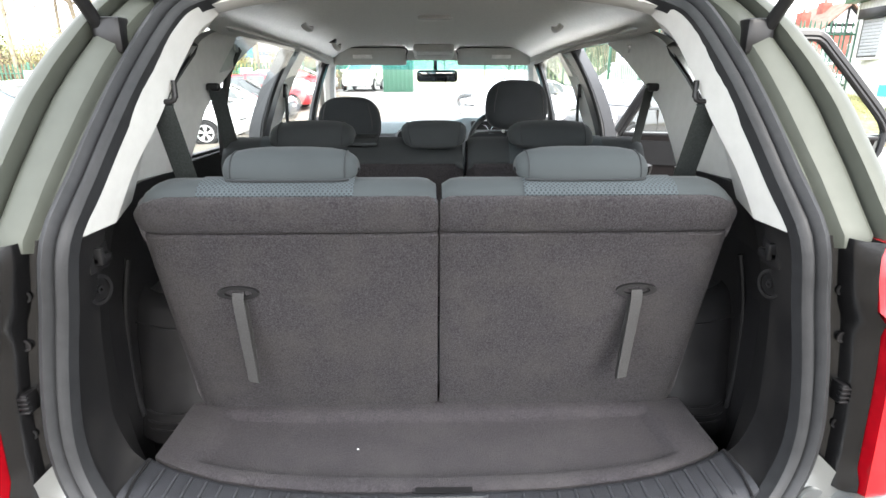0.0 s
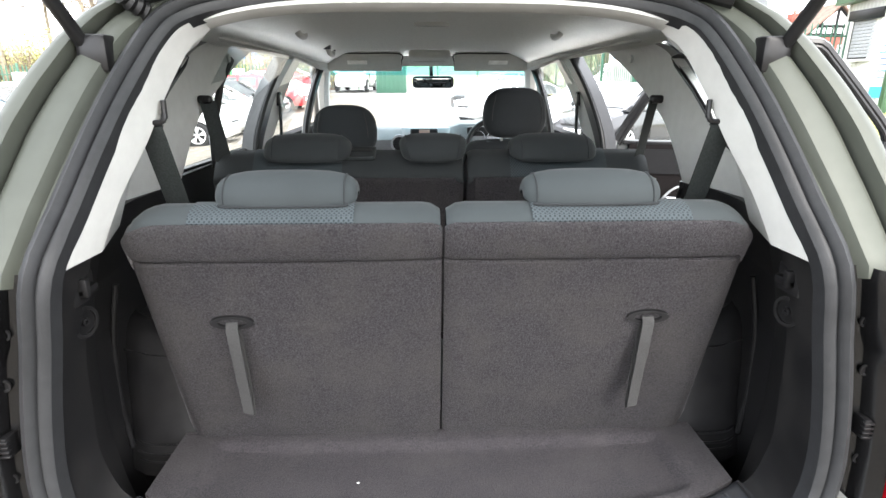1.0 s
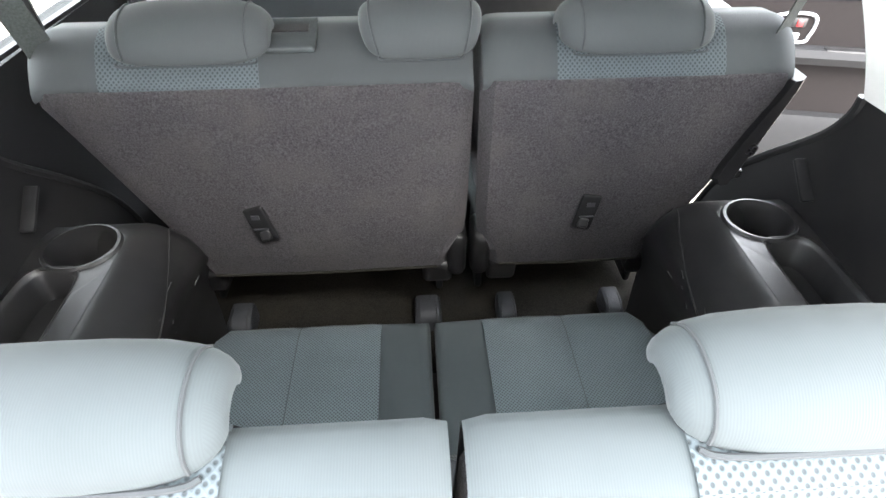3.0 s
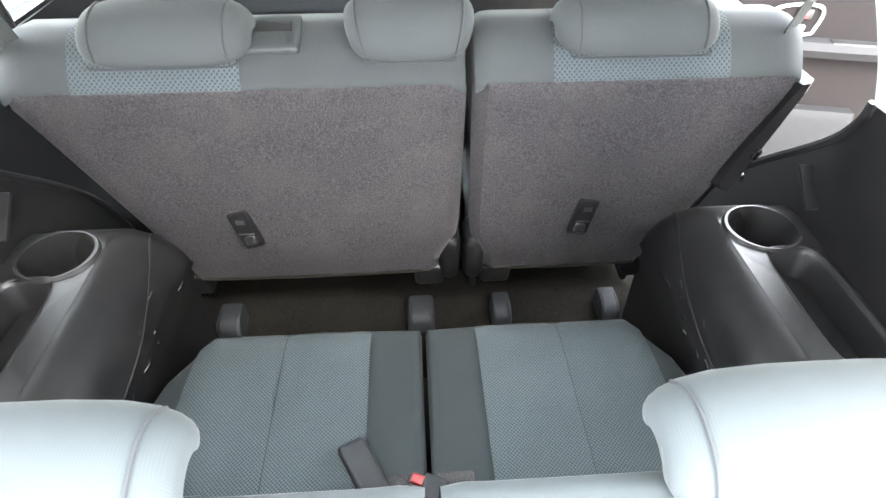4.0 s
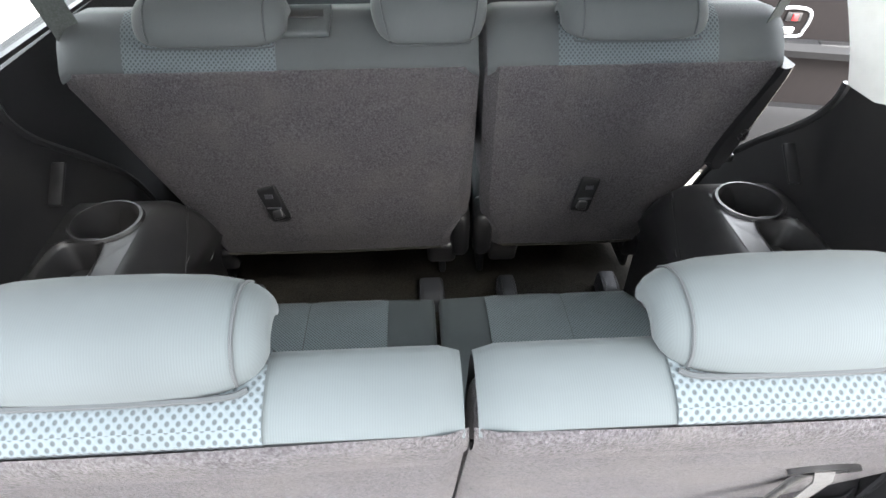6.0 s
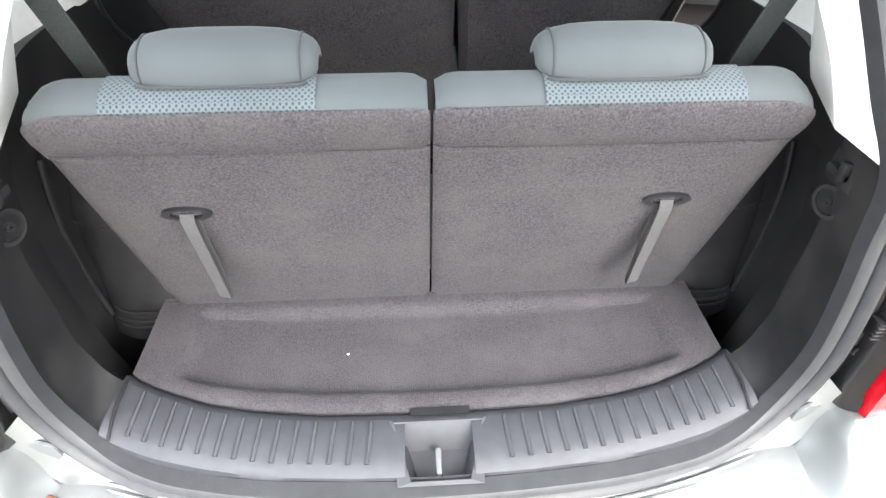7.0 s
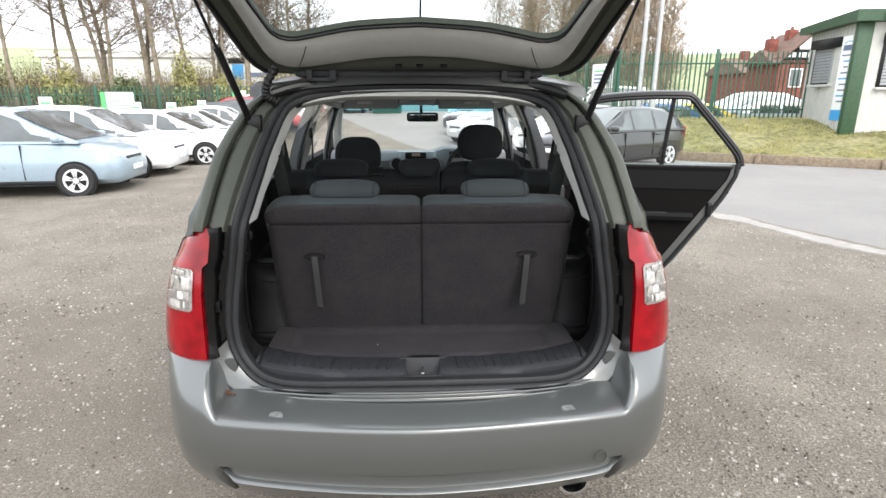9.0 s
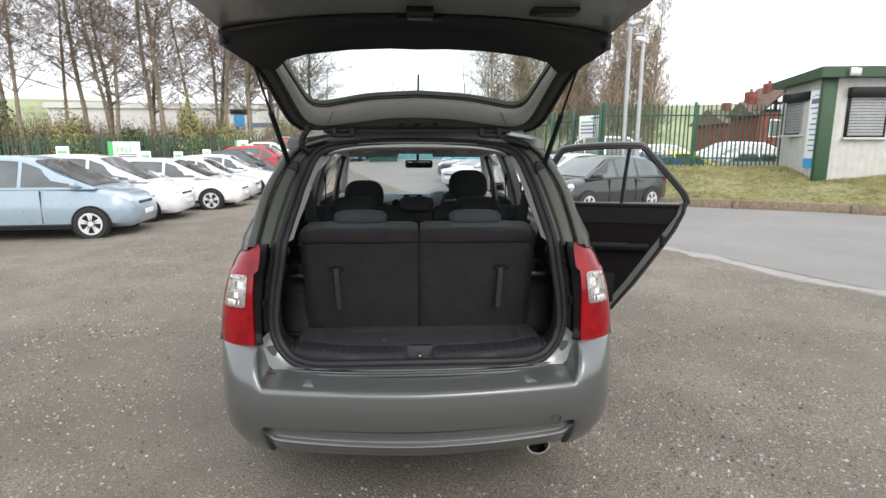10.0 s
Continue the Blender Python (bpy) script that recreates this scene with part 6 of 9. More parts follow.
def build_second_row():
    """Bench split in two: carpeted backs, draped headrests."""
    prof = smooth_path([(1.072, 0.75), (1.06, 0.85), (1.052, 1.0), (1.046, 1.12), (1.043, 1.185), (1.046, 1.198), (1.056, 1.206), (1.08, 1.238), (1.11, 1.25), (1.165, 1.243), (1.194, 1.21), (1.23, 1.1), (1.3, 0.8), (1.28, 0.748)], 2, True)
    spec = (("second_row_seat", -0.645, 0.085, "dark grey carpet-backed double rear seat with two headrests"),
            ("second_row_seat", 0.099, 0.645, "dark grey carpet-backed single rear seat with one headrest"))
    for i, (name, x0, x1, label) in enumerate(spec):
        seat = thing(name, label, "car seat", "second-row seats")
        def taper(x, z):
            lo = lerp(z, (0.748, 0.9, 1.17), (-0.49, -0.535, -0.645)) if i == 0 else lerp(z, (0.75, 0.79, 0.83, 0.86, 1.17), (0.14, 0.138, 0.118, 0.104, 0.099))
            hi = lerp(z, (0.748, 0.79, 0.83, 0.86, 1.17), (0.04, 0.042, 0.066, 0.08, 0.085)) if i == 0 else lerp(z, (0.748, 0.87, 0.985, 1.17), (0.487, 0.542, 0.596, 0.648))
            u = (x - x0) / (x1 - x0)
            return lo + (hi - lo) * u
        bm = backrest([(p.x, p.y) for p in prof], x0, x1, 0.03, 0.003, 20)
        for v in bm.verts:
            v.co.x = taper(v.co.x, v.co.z)
        part("backrest", bm, CARPET, seat)
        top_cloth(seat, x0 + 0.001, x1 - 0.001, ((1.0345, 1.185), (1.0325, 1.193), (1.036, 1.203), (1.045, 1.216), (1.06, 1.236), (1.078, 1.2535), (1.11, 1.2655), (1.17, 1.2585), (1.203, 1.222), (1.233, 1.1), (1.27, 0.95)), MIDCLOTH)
        rows_yz = [(0, 1.06, 0.747), (0, 1.048, 0.85), (0, 1.040, 1.0), (0, 1.034, 1.12), (0, 1.030, 1.17), (0, 1.030, 1.186), (0, 1.0335, 1.193)]
        rings = []
        for p in smooth_path(rows_yz, 3):
            ring = []
            for k in range(25):
                u = k / 24
                x = taper(x0 - 0.002 + (x1 - x0 + 0.004) * u, p.z)
                e = max(0, 1 - min(u, 1 - u) * (x1 - x0) / 0.028)
                pad = 0.006 * math.sin(math.pi * u) * math.sin(math.pi * min(1, max(0, (p.z - 0.74) / 0.46)))
                ring.append((x, p.y - 0.002 + 0.026 * e * e - pad, p.z - 0.012 * e * e))
            rings.append(ring)
        bm = loft(rings, closed=False)
        bmesh.ops.solidify(bm, geom=bm.faces[:], thickness=0.004)
        part("back_carpet", bm, CARPET, seat, "charcoal carpet seat back")
        panels = ((-0.53, -0.27),) if i == 0 else ((0.225, 0.515),)
        for a, b in panels:
            rows = [[(a + (b - a) * k / 8, y, z) for k in range(9)] for y, z in ((1.0325, 1.186), (1.0305, 1.195), (1.0345, 1.206), (1.044, 1.2185), (1.06, 1.239), (1.078, 1.2565), (1.11, 1.2685), (1.15, 1.2645))]
            bm = loft(rows, closed=False)
            part("honeycomb_panel", bm, MESHED, seat, "honeycomb-woven cloth panel", uv=True)
        heads = ((-0.368, 0.25), (-0.003, 0.195)) if i == 0 else ((0.35, 0.254),)
        for x, w in heads:
            bm = headrest_shingle(w, 0.076, 0.14)
            hm = pose(x, 1.073, 1.28, 3, 0, 0)
            if w < 0.22:
                for v in bm.verts:
                    v.co.x *= 1 + 3.2 * v.co.z
            head = part("headrest", move(bm, hm), MIDCLOTH, seat, "cloth headrest draped over the seat top, cabin shade in its colour", uv=True)
            for e in (-1, 1):
                seam = headrest_seam(0, w, 0.076, 0.14, e, 0.76)
                if w < 0.22:
                    seam = [(p[0] * (1 + 3.2 * p[2]), p[1], p[2]) for p in seam]
                part("piping", piping([hm @ Vector(p) for p in seam], 0.0018), FRONTCLOTH, head)
            k = 0.8 if w < 0.22 else 1.0
            part("piping", piping([(x - w * 0.43 * k, 1.014, 1.246), (x - w * 0.34 * k, 1.005, 1.244), (x + w * 0.34 * k, 1.005, 1.244), (x + w * 0.43 * k, 1.014, 1.246)], 0.002), FRONTCLOTH, head)
        # fold-down latch set into the carpet
        x = -0.333 if i == 0 else 0.325
        bm = cushion(0.042, 0.012, 0.085, 0.005)
        lt = part("release_latch", move(bm, pose(x, 1.033, 0.905, -4, -15 if i == 0 else 11, 0)), WELL, seat, "black release latch")
        tip = 0.006 if i == 0 else -0.005
        part("latch_lever", move(cushion(0.022, 0.01, 0.022, 0.004), pose(x + tip, 1.026, 0.883, -24, -15 if i == 0 else 11)), SATIN, lt)
        part("latch_shelf", box((x - 0.015, 1.0235, 0.897), (x + 0.015, 1.0275, 0.9), 0.001), CHARCOAL, lt)
        part("latch_mark", box((x - 0.008 - tip, 1.0258, 0.922), (x + 0.008 - tip, 1.0275, 0.932), 0), CHARCOAL, lt)
        # cushion and legs seen below the back
        bm = cushion(x1 - x0 - 0.05, 0.5, 0.16, 0.05)
        part("seat_cushion", move(bm, pose((x0 + x1) / 2, 1.5, 0.72)), MIDCLOTH, seat, uv=True)
        # Added black panel stands for the darkness beneath the cushion.
        part("underseat_dark_panel", box((x0 + 0.03, 1.48, 0.43), (x1 - 0.03, 1.53, 0.68), 0.02), BLACK, seat)
        # Side panels added beneath the cushion to block light from the door opening.
        for sx in (x0 + 0.04, x1 - 0.06):
            part("light_block_panel", box((sx, 1.29, 0.43), (sx + 0.02, 1.74, 0.68), 0.008), CHARCOAL, seat)
        for lx, fw in (((-0.513, 0.034), (-0.003, 0.037)) if i == 0 else ((0.216, 0.026), (0.514, 0.027))):
            rings = []
            for y, zt, k in ((1.142, 0.425, 0.94), (1.144, 0.45, 0.98), (1.152, 0.468, 1.0), (1.17, 0.477, 1.0), (1.2, 0.48, 0.98), (1.225, 0.478, 0.95)):
                w = fw * k
                rings.append([(lx - w, y, 0.41), (lx - w, y, zt - 0.014), (lx - w * 0.86, y, zt - 0.003), (lx - w * 0.6, y, zt), (lx + w * 0.6, y, zt), (lx + w * 0.86, y, zt - 0.003), (lx + w, y, zt - 0.014), (lx + w, y, 0.41)])
            leg = part("foot_cover", loft(rings), CHARCOAL, seat, "moulded grey plastic foot cover")
            for d in (-0.62, 0.62):
                part("cover_seam", tube([(lx + fw * d, 1.143, 0.44), (lx + fw * d, 1.15, 0.467), (lx + fw * d, 1.17, 0.478), (lx + fw * d, 1.2, 0.481)], 0.0012, 5), BLACK, leg)
            up = lx + (0.024 if lx < 0.1 and i == 0 and lx > -0.1 else -0.045 if 0.1 < lx < 0.3 else 0.0)
            part("hinge_arm", move(cushion(0.07 if abs(lx) < 0.3 else 0.085, 0.07, 0.075, 0.014), pose(up, 1.112, 0.708, 12)), BLACK, seat, "black plastic hinge cover")
        # rounded plastic cheek in the lower corner beside the split
        cx = 0.064 if i == 0 else 0.117
        part("hinge_cheek", move(cushion(0.044, 0.09, 0.13, 0.02), pose(cx, 1.105, 0.768, 4)), WELL, seat)
        # stitched hem along the lower edge of the carpet
        part("carpet_hem", tube([(taper(x0 + 0.03, 0.75), 1.054, 0.7495), (taper((x0 + x1) / 2, 0.75), 1.05, 0.7495), (taper(x1 - 0.03, 0.75), 1.054, 0.7495)], 0.003, 6), FLOORMAT, seat)
        if i == 0:
            # oblong belt guide plate on the seat top
            pl = part("belt_guide", move(cushion(0.085, 0.085, 0.012, 0.004), pose(-0.216, 1.085, 1.2585, 14)), OUTLET, seat, "grey belt outlet on the seat top")
            part("guide_slot", move(box((-0.03, 0.0, 0.005), (0.03, 0.02, 0.0075), 0), pose(-0.216, 1.085, 1.2585, 14)), BLACK, pl)
        else:
            # black recliner plate on the outer side
            rows = []
            for z, wide in ((0.968, 0.012), (0.985, 0.034), (1.02, 0.036), (1.07, 0.032), (1.12, 0.026), (1.16, 0.018), (1.182, 0.01)):
                e = taper(0.645, z)
                rows.append([(e - wide, 1.034, z - 0.25 * wide), (e - wide * 0.8, 1.02, z), (e + 0.002, 1.018, z + 0.003), (e + 0.014, 1.03, z + 0.004), (e + 0.014, 1.1, z + 0.004), (e - 0.004, 1.1, z)])
            rp = part("recliner_cover", loft(rows), WELL, seat, "black plastic side cover")
            for z in (1.045, 1.055):
                part("cover_screw", move(disc(0.007, 0.003, 0.008, 12), pose(taper(0.645, z) - 0.004, 1.016, z, 90)), SATIN, rp)
            part("release_tab", move(cushion(0.03, 0.03, 0.02, 0.006), pose(taper(0.645, 0.985) + 0.012, 1.045, 0.985)), SATIN, rp)
            part("recliner_pin", move(disc(0.012, 0.005, 0.01, 14), pose(0.605, 1.07, 1.0, 0, 70, 0)), STEEL, rp)


def build_front_seats():
    for s, lift in ((-1, 0.0), (1, 0.055)):
        seat = thing("front_seat", "dark grey cloth front seat with tall headrest", "car seat", "front seats")
        x = s * 0.392
        prof = smooth_path([(1.98, 0.6), (1.97, 0.8), (1.96, 1.0), (1.965, 1.09), (1.985, 1.13), (2.03, 1.14), (2.07, 1.12), (2.1, 1.0), (2.15, 0.6)], 2, True)
        bm = backrest([(p.x, p.y + lift) for p in prof], x - 0.255, x + 0.255, 0.06, 0.012)
        for v in bm.verts:
            k = lerp(v.co.z - lift, (0.6, 0.95, 1.15), (1, 1, 0.9))
            v.co.x = x + (v.co.x - x) * k
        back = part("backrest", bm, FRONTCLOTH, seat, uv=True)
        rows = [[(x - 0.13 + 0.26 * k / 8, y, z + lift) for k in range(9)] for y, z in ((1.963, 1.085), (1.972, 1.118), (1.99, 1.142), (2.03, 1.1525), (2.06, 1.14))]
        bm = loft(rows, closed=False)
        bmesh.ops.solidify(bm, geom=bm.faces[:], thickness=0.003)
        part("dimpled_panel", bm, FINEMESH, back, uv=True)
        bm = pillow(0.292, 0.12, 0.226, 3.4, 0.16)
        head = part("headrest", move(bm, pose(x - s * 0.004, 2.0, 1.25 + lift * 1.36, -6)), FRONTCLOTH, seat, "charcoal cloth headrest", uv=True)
        for e in (-1, 1):
            part("piping", piping([(x + e * 0.108, 1.956, 1.17 + lift * 1.36), (x + e * 0.112, 1.942, 1.25 + lift * 1.36), (x + e * 0.096, 1.948, 1.335 + lift * 1.36)], 0.0018), BLACK, head)
            part("headrest_post", tube([(x + e * 0.06, 2.0, 1.1 + lift), (x + e * 0.06, 2.0, 1.19 + lift)], 0.007, 8), STEEL, head)
        rows = [[(x - 0.19 + 0.38 * k / 8, y, z + lift) for k in range(9)] for y, z in ((1.955, 0.7), (1.95, 0.9), (1.955, 0.985))]
        bm = loft(rows, closed=False)
        bmesh.ops.solidify(bm, geom=bm.faces[:], thickness=0.008)
        part("map_pocket", bm, BLACK, back, "dark back pocket")
        part("seat_cushion", move(cushion(0.5, 0.5, 0.15, 0.05), pose(x, 2.32, 0.66 + lift)), FRONTCLOTH, seat, uv=True)


def build_belts():
    for s in (1, -1):
        rows = []
        top, low = Vector((s * 0.502, 0.418, 1.386)), Vector((s * 0.489, 0.475, 1.2))
        b = thing("seat_belt", "black webbing belt hanging from a pillar guide beside the rear seat", "seat belt", "seat belts")
        seq = [top + Vector((0, 0.005, 0.004)), top, top.lerp(low, 0.33), top.lerp(low, 0.66), low, Vector((s * 0.47, 0.56, 0.95))]
        for p in seq:
            rows.append([p + Vector((-0.024, -s * 0.006, 0)), p + Vector((0.024, s * 0.006, 0)), p + Vector((0.024, s * 0.006 + 0.003, 0)), p + Vector((-0.024, -s * 0.006 + 0.003, 0))])
        part("webbing", loft(rows), WEBBING, b)
        guide = tube(smooth_path([top + Vector((s * 0.026, 0.0, -0.03)), top + Vector((s * 0.03, -0.003, -0.006)), top + Vector((s * 0.022, -0.003, 0.009)), top + Vector((-s * 0.02, 0.0, 0.009)), top + Vector((-s * 0.026, 0.004, 0.022))], 4), 0.005, 8)
        part("belt_guide", guide, SATIN, b, "black plastic loop guide")
        part("guide_slot", tube([top + Vector((-s * 0.026, 0.006, 0.015)), top + Vector((-s * 0.024, 0.012, 0.045))], 0.005, 8), SATIN, b)
    for s in (1, -1):
        top, low = Vector((s * 0.638, 1.052, 1.412)), Vector((s * 0.618, 1.09, 1.2))
        b = thing("seat_belt", "black webbing belt running from the door pillar down behind the seat", "seat belt", "seat belts")
        rows = []
        for p in (top, top.lerp(low, 0.5), low, Vector((s * 0.59, 1.13, 1.0))):
            rows.append([p + Vector((-0.018, -0.012, 0)), p + Vector((0.018, 0.012, 0)), p + Vector((0.018, 0.015, 0)), p + Vector((-0.018, -0.009, 0))])
        part("webbing", loft(rows), WEBBING, b)
        part("belt_guide", move(cushion(0.04, 0.022, 0.024, 0.009), pose(s * 0.645, 1.055, 1.414)), SATIN, b, "black guide on the pillar")
    for s in (1, -1):
        top = Vector((s * 0.665, 1.96, 1.38))
        b = thing("seat_belt", "black webbing belt hanging on the middle pillar", "seat belt", "seat belts")
        rows = []
        for p in (top, Vector((s * 0.665, 1.93, 1.2)), Vector((s * 0.66, 1.92, 0.9))):
            rows.append([p + Vector((0, -0.022, 0)), p + Vector((0, 0.022, 0)), p + Vector((-s * 0.003, 0.022, 0)), p + Vector((-s * 0.003, -0.022, 0))])
        part("webbing", loft(rows), WEBBING, b)
        part("belt_guide", move(cushion(0.03, 0.05, 0.06, 0.01), pose(s * 0.672, 1.96, 1.39)), SATIN, b)


def build_dash():
    dash = thing("dashboard", "silver and grey dashboard with round vents and radio", "dashboard")
    rings = []
    for x in [-0.7 + 0.1 * k for k in range(15)]:
        hood = 0.035 if 0.2 < x < 0.62 else 0.0
        rings.append([(x, 3.42, 1.08), (x, 3.2, 1.165), (x, 3.0, 1.195 + hood), (x, 2.91, 1.175 + hood), (x, 2.865, 1.12), (x, 2.87, 1.04), (x, 2.92, 0.98), (x, 2.92, 0.7), (x, 3.42, 0.6)])
    part("dash_body", loft(rings), DASHGREY, dash)
    part("glove_recess", box((-0.6, 2.865, 0.965), (-0.2, 2.95, 1.04), 0.015), SATIN, dash)
    rows = []
    for z, a, b, y in ((1.19, -0.17, 0.14, 2.90), (1.15, -0.16, 0.13, 2.862), (1.05, -0.155, 0.125, 2.845), (0.95, -0.13, 0.105, 2.84), (0.84, -0.115, 0.09, 2.83), (0.7, -0.11, 0.085, 2.82)):
        rows.append([(a, y + 0.015, z), (a + 0.02, y, z), ((a + b) / 2, y - 0.004, z), (b - 0.02, y, z), (b, y + 0.015, z), (b, 2.95, z), (a, 2.95, z)])
    stack = part("console_face", loft(rows), SILVERTRIM, dash, "silver centre console face")
    for x in (-0.177, 0.122):
        v = part("air_vent", move(disc(0.055, 0.043, 0.03, 28), pose(x, 2.848, 1.098, 90)), SILVERTRIM, dash, "round air vent with a silver ring")
        part("vent_core", move(disc(0.044, 0, 0.016, 28), pose(x, 2.856, 1.098, 90)), BLACK, v)
        for k in (-0.024, -0.012, 0, 0.012, 0.024):
            h = math.sqrt(0.042 ** 2 - k * k)
            part("vent_slat", box((x - h, 2.842, 1.098 + k - 0.002), (x + h, 2.85, 1.098 + k + 0.002), 0), CHARCOAL, v)
    d = part("clock_display", move(cushion(0.17, 0.03, 0.05, 0.01), pose(-0.026, 2.862, 1.162, -25)), SATIN, dash, "black clock display")
    part("display_glass", move(box((-0.03, -0.017, -0.012), (0.035, -0.0155, 0.014), 0), pose(-0.026, 2.862, 1.162, -25)), ORANGELCD, d)
    part("hazard_button", move(disc(0.014, 0, 0.012, 20), pose(-0.02, 2.848, 1.09, 90)), SILVERTRIM, stack, "round hazard button")
    radio = part("radio", box((-0.095, 2.832, 0.975), (0.075, 2.86, 1.045), 0.006), CHARCOAL, stack, "grey radio with an amber screen")
    part("radio_screen", box((-0.05, 2.8295, 0.995), (0.03, 2.833, 1.035), 0.002), ORANGELCD, radio)
    for x in (-0.075, 0.055):
        part("radio_knob", move(disc(0.009, 0, 0.014, 16), pose(x, 2.828, 0.985, 90)), CHROME, radio)
    for x in (-0.08, -0.01, 0.06):
        kn = part("heater_knob", move(disc(0.027, 0.02, 0.022, 24), pose(x, 2.828, 0.925, 90)), CHROME, stack, "silver heater knob")
        part("knob_face", move(disc(0.02, 0, 0.02, 20), pose(x, 2.827, 0.925, 90)), CHARCOAL, kn)
    part("gear_knob", move(cushion(0.045, 0.045, 0.05, 0.02), pose(-0.005, 2.72, 0.93)), CHROME, dash)
    part("gear_stalk", tube([(-0.005, 2.72, 0.93), (-0.005, 2.74, 0.78)], 0.012, 8), BLACK, dash)
    part("cluster", box((0.24, 2.875, 1.06), (0.58, 2.95, 1.2), 0.02), SATIN, dash)
    for x in (0.31, 0.41, 0.51):
        part("dial", move(disc(0.045, 0.04, 0.008, 28), pose(x, 2.872, 1.13, 90)), CHROME, dash)
    wheel = thing("steering_wheel", "silver-grey and black steering wheel", "steering wheel")
    m = pose(0.405, 2.62, 1.085, 66)
    rim = [(0.185 * math.cos(2 * math.pi * k / 40), 0.185 * math.sin(2 * math.pi * k / 40), 0) for k in range(40)]
    part("rim", move(tube(rim, 0.016, 10, loop=True), m), BLACK, wheel)
    part("hub", move(cushion(0.16, 0.14, 0.05, 0.03), m), SILVERTRIM, wheel, "silver airbag cover")
    part("spoke", move(box((-0.18, -0.02, -0.012), (0.18, 0.025, 0.008), 0.008), m), SILVERTRIM, wheel)
    part("badge", move(disc(0.026, 0, 0.006, 20), m @ pose(0, 0, 0.028)), CHROME, wheel)


def build_open_door():
    door = thing("rear_door", "open grey car door with a dark inner panel, standing wide", "car door")
    # built flat: u along the door from its hinge, v height; then swung out
    m = Matrix.Translation((0.87, 1.97, 0)) @ Matrix.Rotation(radians(-13.5), 4, "Z")
    def shape(pts, y0, y1):
        return loft([[(u, y0, v) for u, v in pts], [(u, y1, v) for u, v in pts]])
    low = [(0.0, 0.36), (0.5, 0.31), (0.58, 0.335), (0.64, 0.4), (0.79, 0.6), (0.94, 0.83), (1.05, 1.01), (1.105, 1.14), (1.118, 1.21), (0.0, 1.2)]
    part("outer_skin", move(shape(low, 0.03, 0.06), m), PAINT, door)
    part("inner_frame", move(shape([(u * 0.99 + 0.005, v + (0.01 if v < 0.6 else -0.005)) for u, v in low], 0.0, 0.03), m), PAINT, door, "grey painted inner door edge")
    card = [(0.05, 0.4), (0.46, 0.36), (0.55, 0.41), (0.71, 0.63), (0.86, 0.86), (0.965, 1.02), (1.03, 1.12), (1.05, 1.19), (0.05, 1.19)]
    part("door_card", move(shape(card, -0.035, 0.002), m), DOORLOW, door, "grey plastic inner door panel")
    part("card_band", move(shape([(0.05, 1.06), (0.975, 1.06), (1.015, 1.115), (1.03, 1.17), (0.05, 1.17)], -0.042, -0.03), m), DOORGREY, door)
    part("armrest", move(loft([[(u, y, v) for y, v in ((-0.03, 0.86), (-0.085, 0.87), (-0.095, 0.895), (-0.08, 0.915), (-0.03, 0.915))] for u in (0.12, 0.3, 0.5, 0.74, 0.85)]), m), DOORGREY, door, "moulded armrest")
    part("armrest_cup", move(box((0.45, -0.082, 0.905), (0.7, -0.045, 0.918), 0.004), m), BLACK, door)
    part("door_bin", move(loft([[(u, y, v) for y, v in ((-0.03, 0.46), (-0.075, 0.47), (-0.09, 0.66), (-0.075, 0.69), (-0.03, 0.69))] for u in (0.08, 0.3, 0.5, 0.62)]), m), DOORGREY, door)
    ring = [(-0.085, -0.032), (-0.07, 0.0), (-0.03, 0.034), (0.03, 0.048), (0.085, 0.044), (0.1, 0.02), (0.094, -0.02), (0.075, -0.04), (-0.06, -0.044)]
    loop = smooth_path([(0.3 + u, -0.045, 0.965 + v) for u, v in ring], 4, True)
    hd = part("handle_bezel", move(tube(loop, 0.0055, 8, loop=True), m), SILVERTRIM, door, "chrome ring round the inner handle")
    part("handle_cup", move(loft([[(p.x, y, p.z) for p in loop] for y in (-0.043, -0.036)]), m), DOORLOW, hd)
    part("handle_lever", move(cushion(0.135, 0.016, 0.026, 0.007), m @ pose(0.295, -0.052, 0.945)), CHROME, hd, "bright chrome lever")
    part("lock_block", move(box((0.325, -0.05, 0.972), (0.372, -0.04, 1.0), 0.003), m), BLACK, hd)
    part("lock_tab", move(box((0.343, -0.054, 0.975), (0.36, -0.049, 0.996), 0.002), m), REDBUTTON, hd, "red lock tab")
    # window frame
    frame_pts = [(0.0, 1.2), (0.12, 1.42), (0.2, 1.56), (0.26, 1.595), (0.5, 1.616), (0.74, 1.618), (0.79, 1.605), (0.83, 1.565), (0.97, 1.41), (1.085, 1.275), (1.112, 1.2)]
    path = smooth_path([(u, 0.02, v) for u, v in frame_pts], 4)
    part("window_frame", move(tube(path, 0.024, 8), m), SATIN, door, "black window frame")
    part("frame_edge", move(tube([(p.x, p.y + 0.02, p.z + 0.012) for p in path], 0.016, 8), m), PAINT, door)
    part("frame_lining", move(tube([(p.x * 0.985 + 0.006, p.y - 0.022, p.z - 0.016) for p in path], 0.01, 8), m), SATIN, door)
    part("window_bar", move(tube([(0.655, 0.02, 1.19), (0.67, 0.02, 1.4), (0.69, 0.02, 1.61)], 0.014, 8), m), SATIN, door)
    part("belt_seal", move(box((0.02, -0.036, 1.188), (1.06, 0.03, 1.206), 0.005), m), SATIN, door)
    bm = bmesh.new()
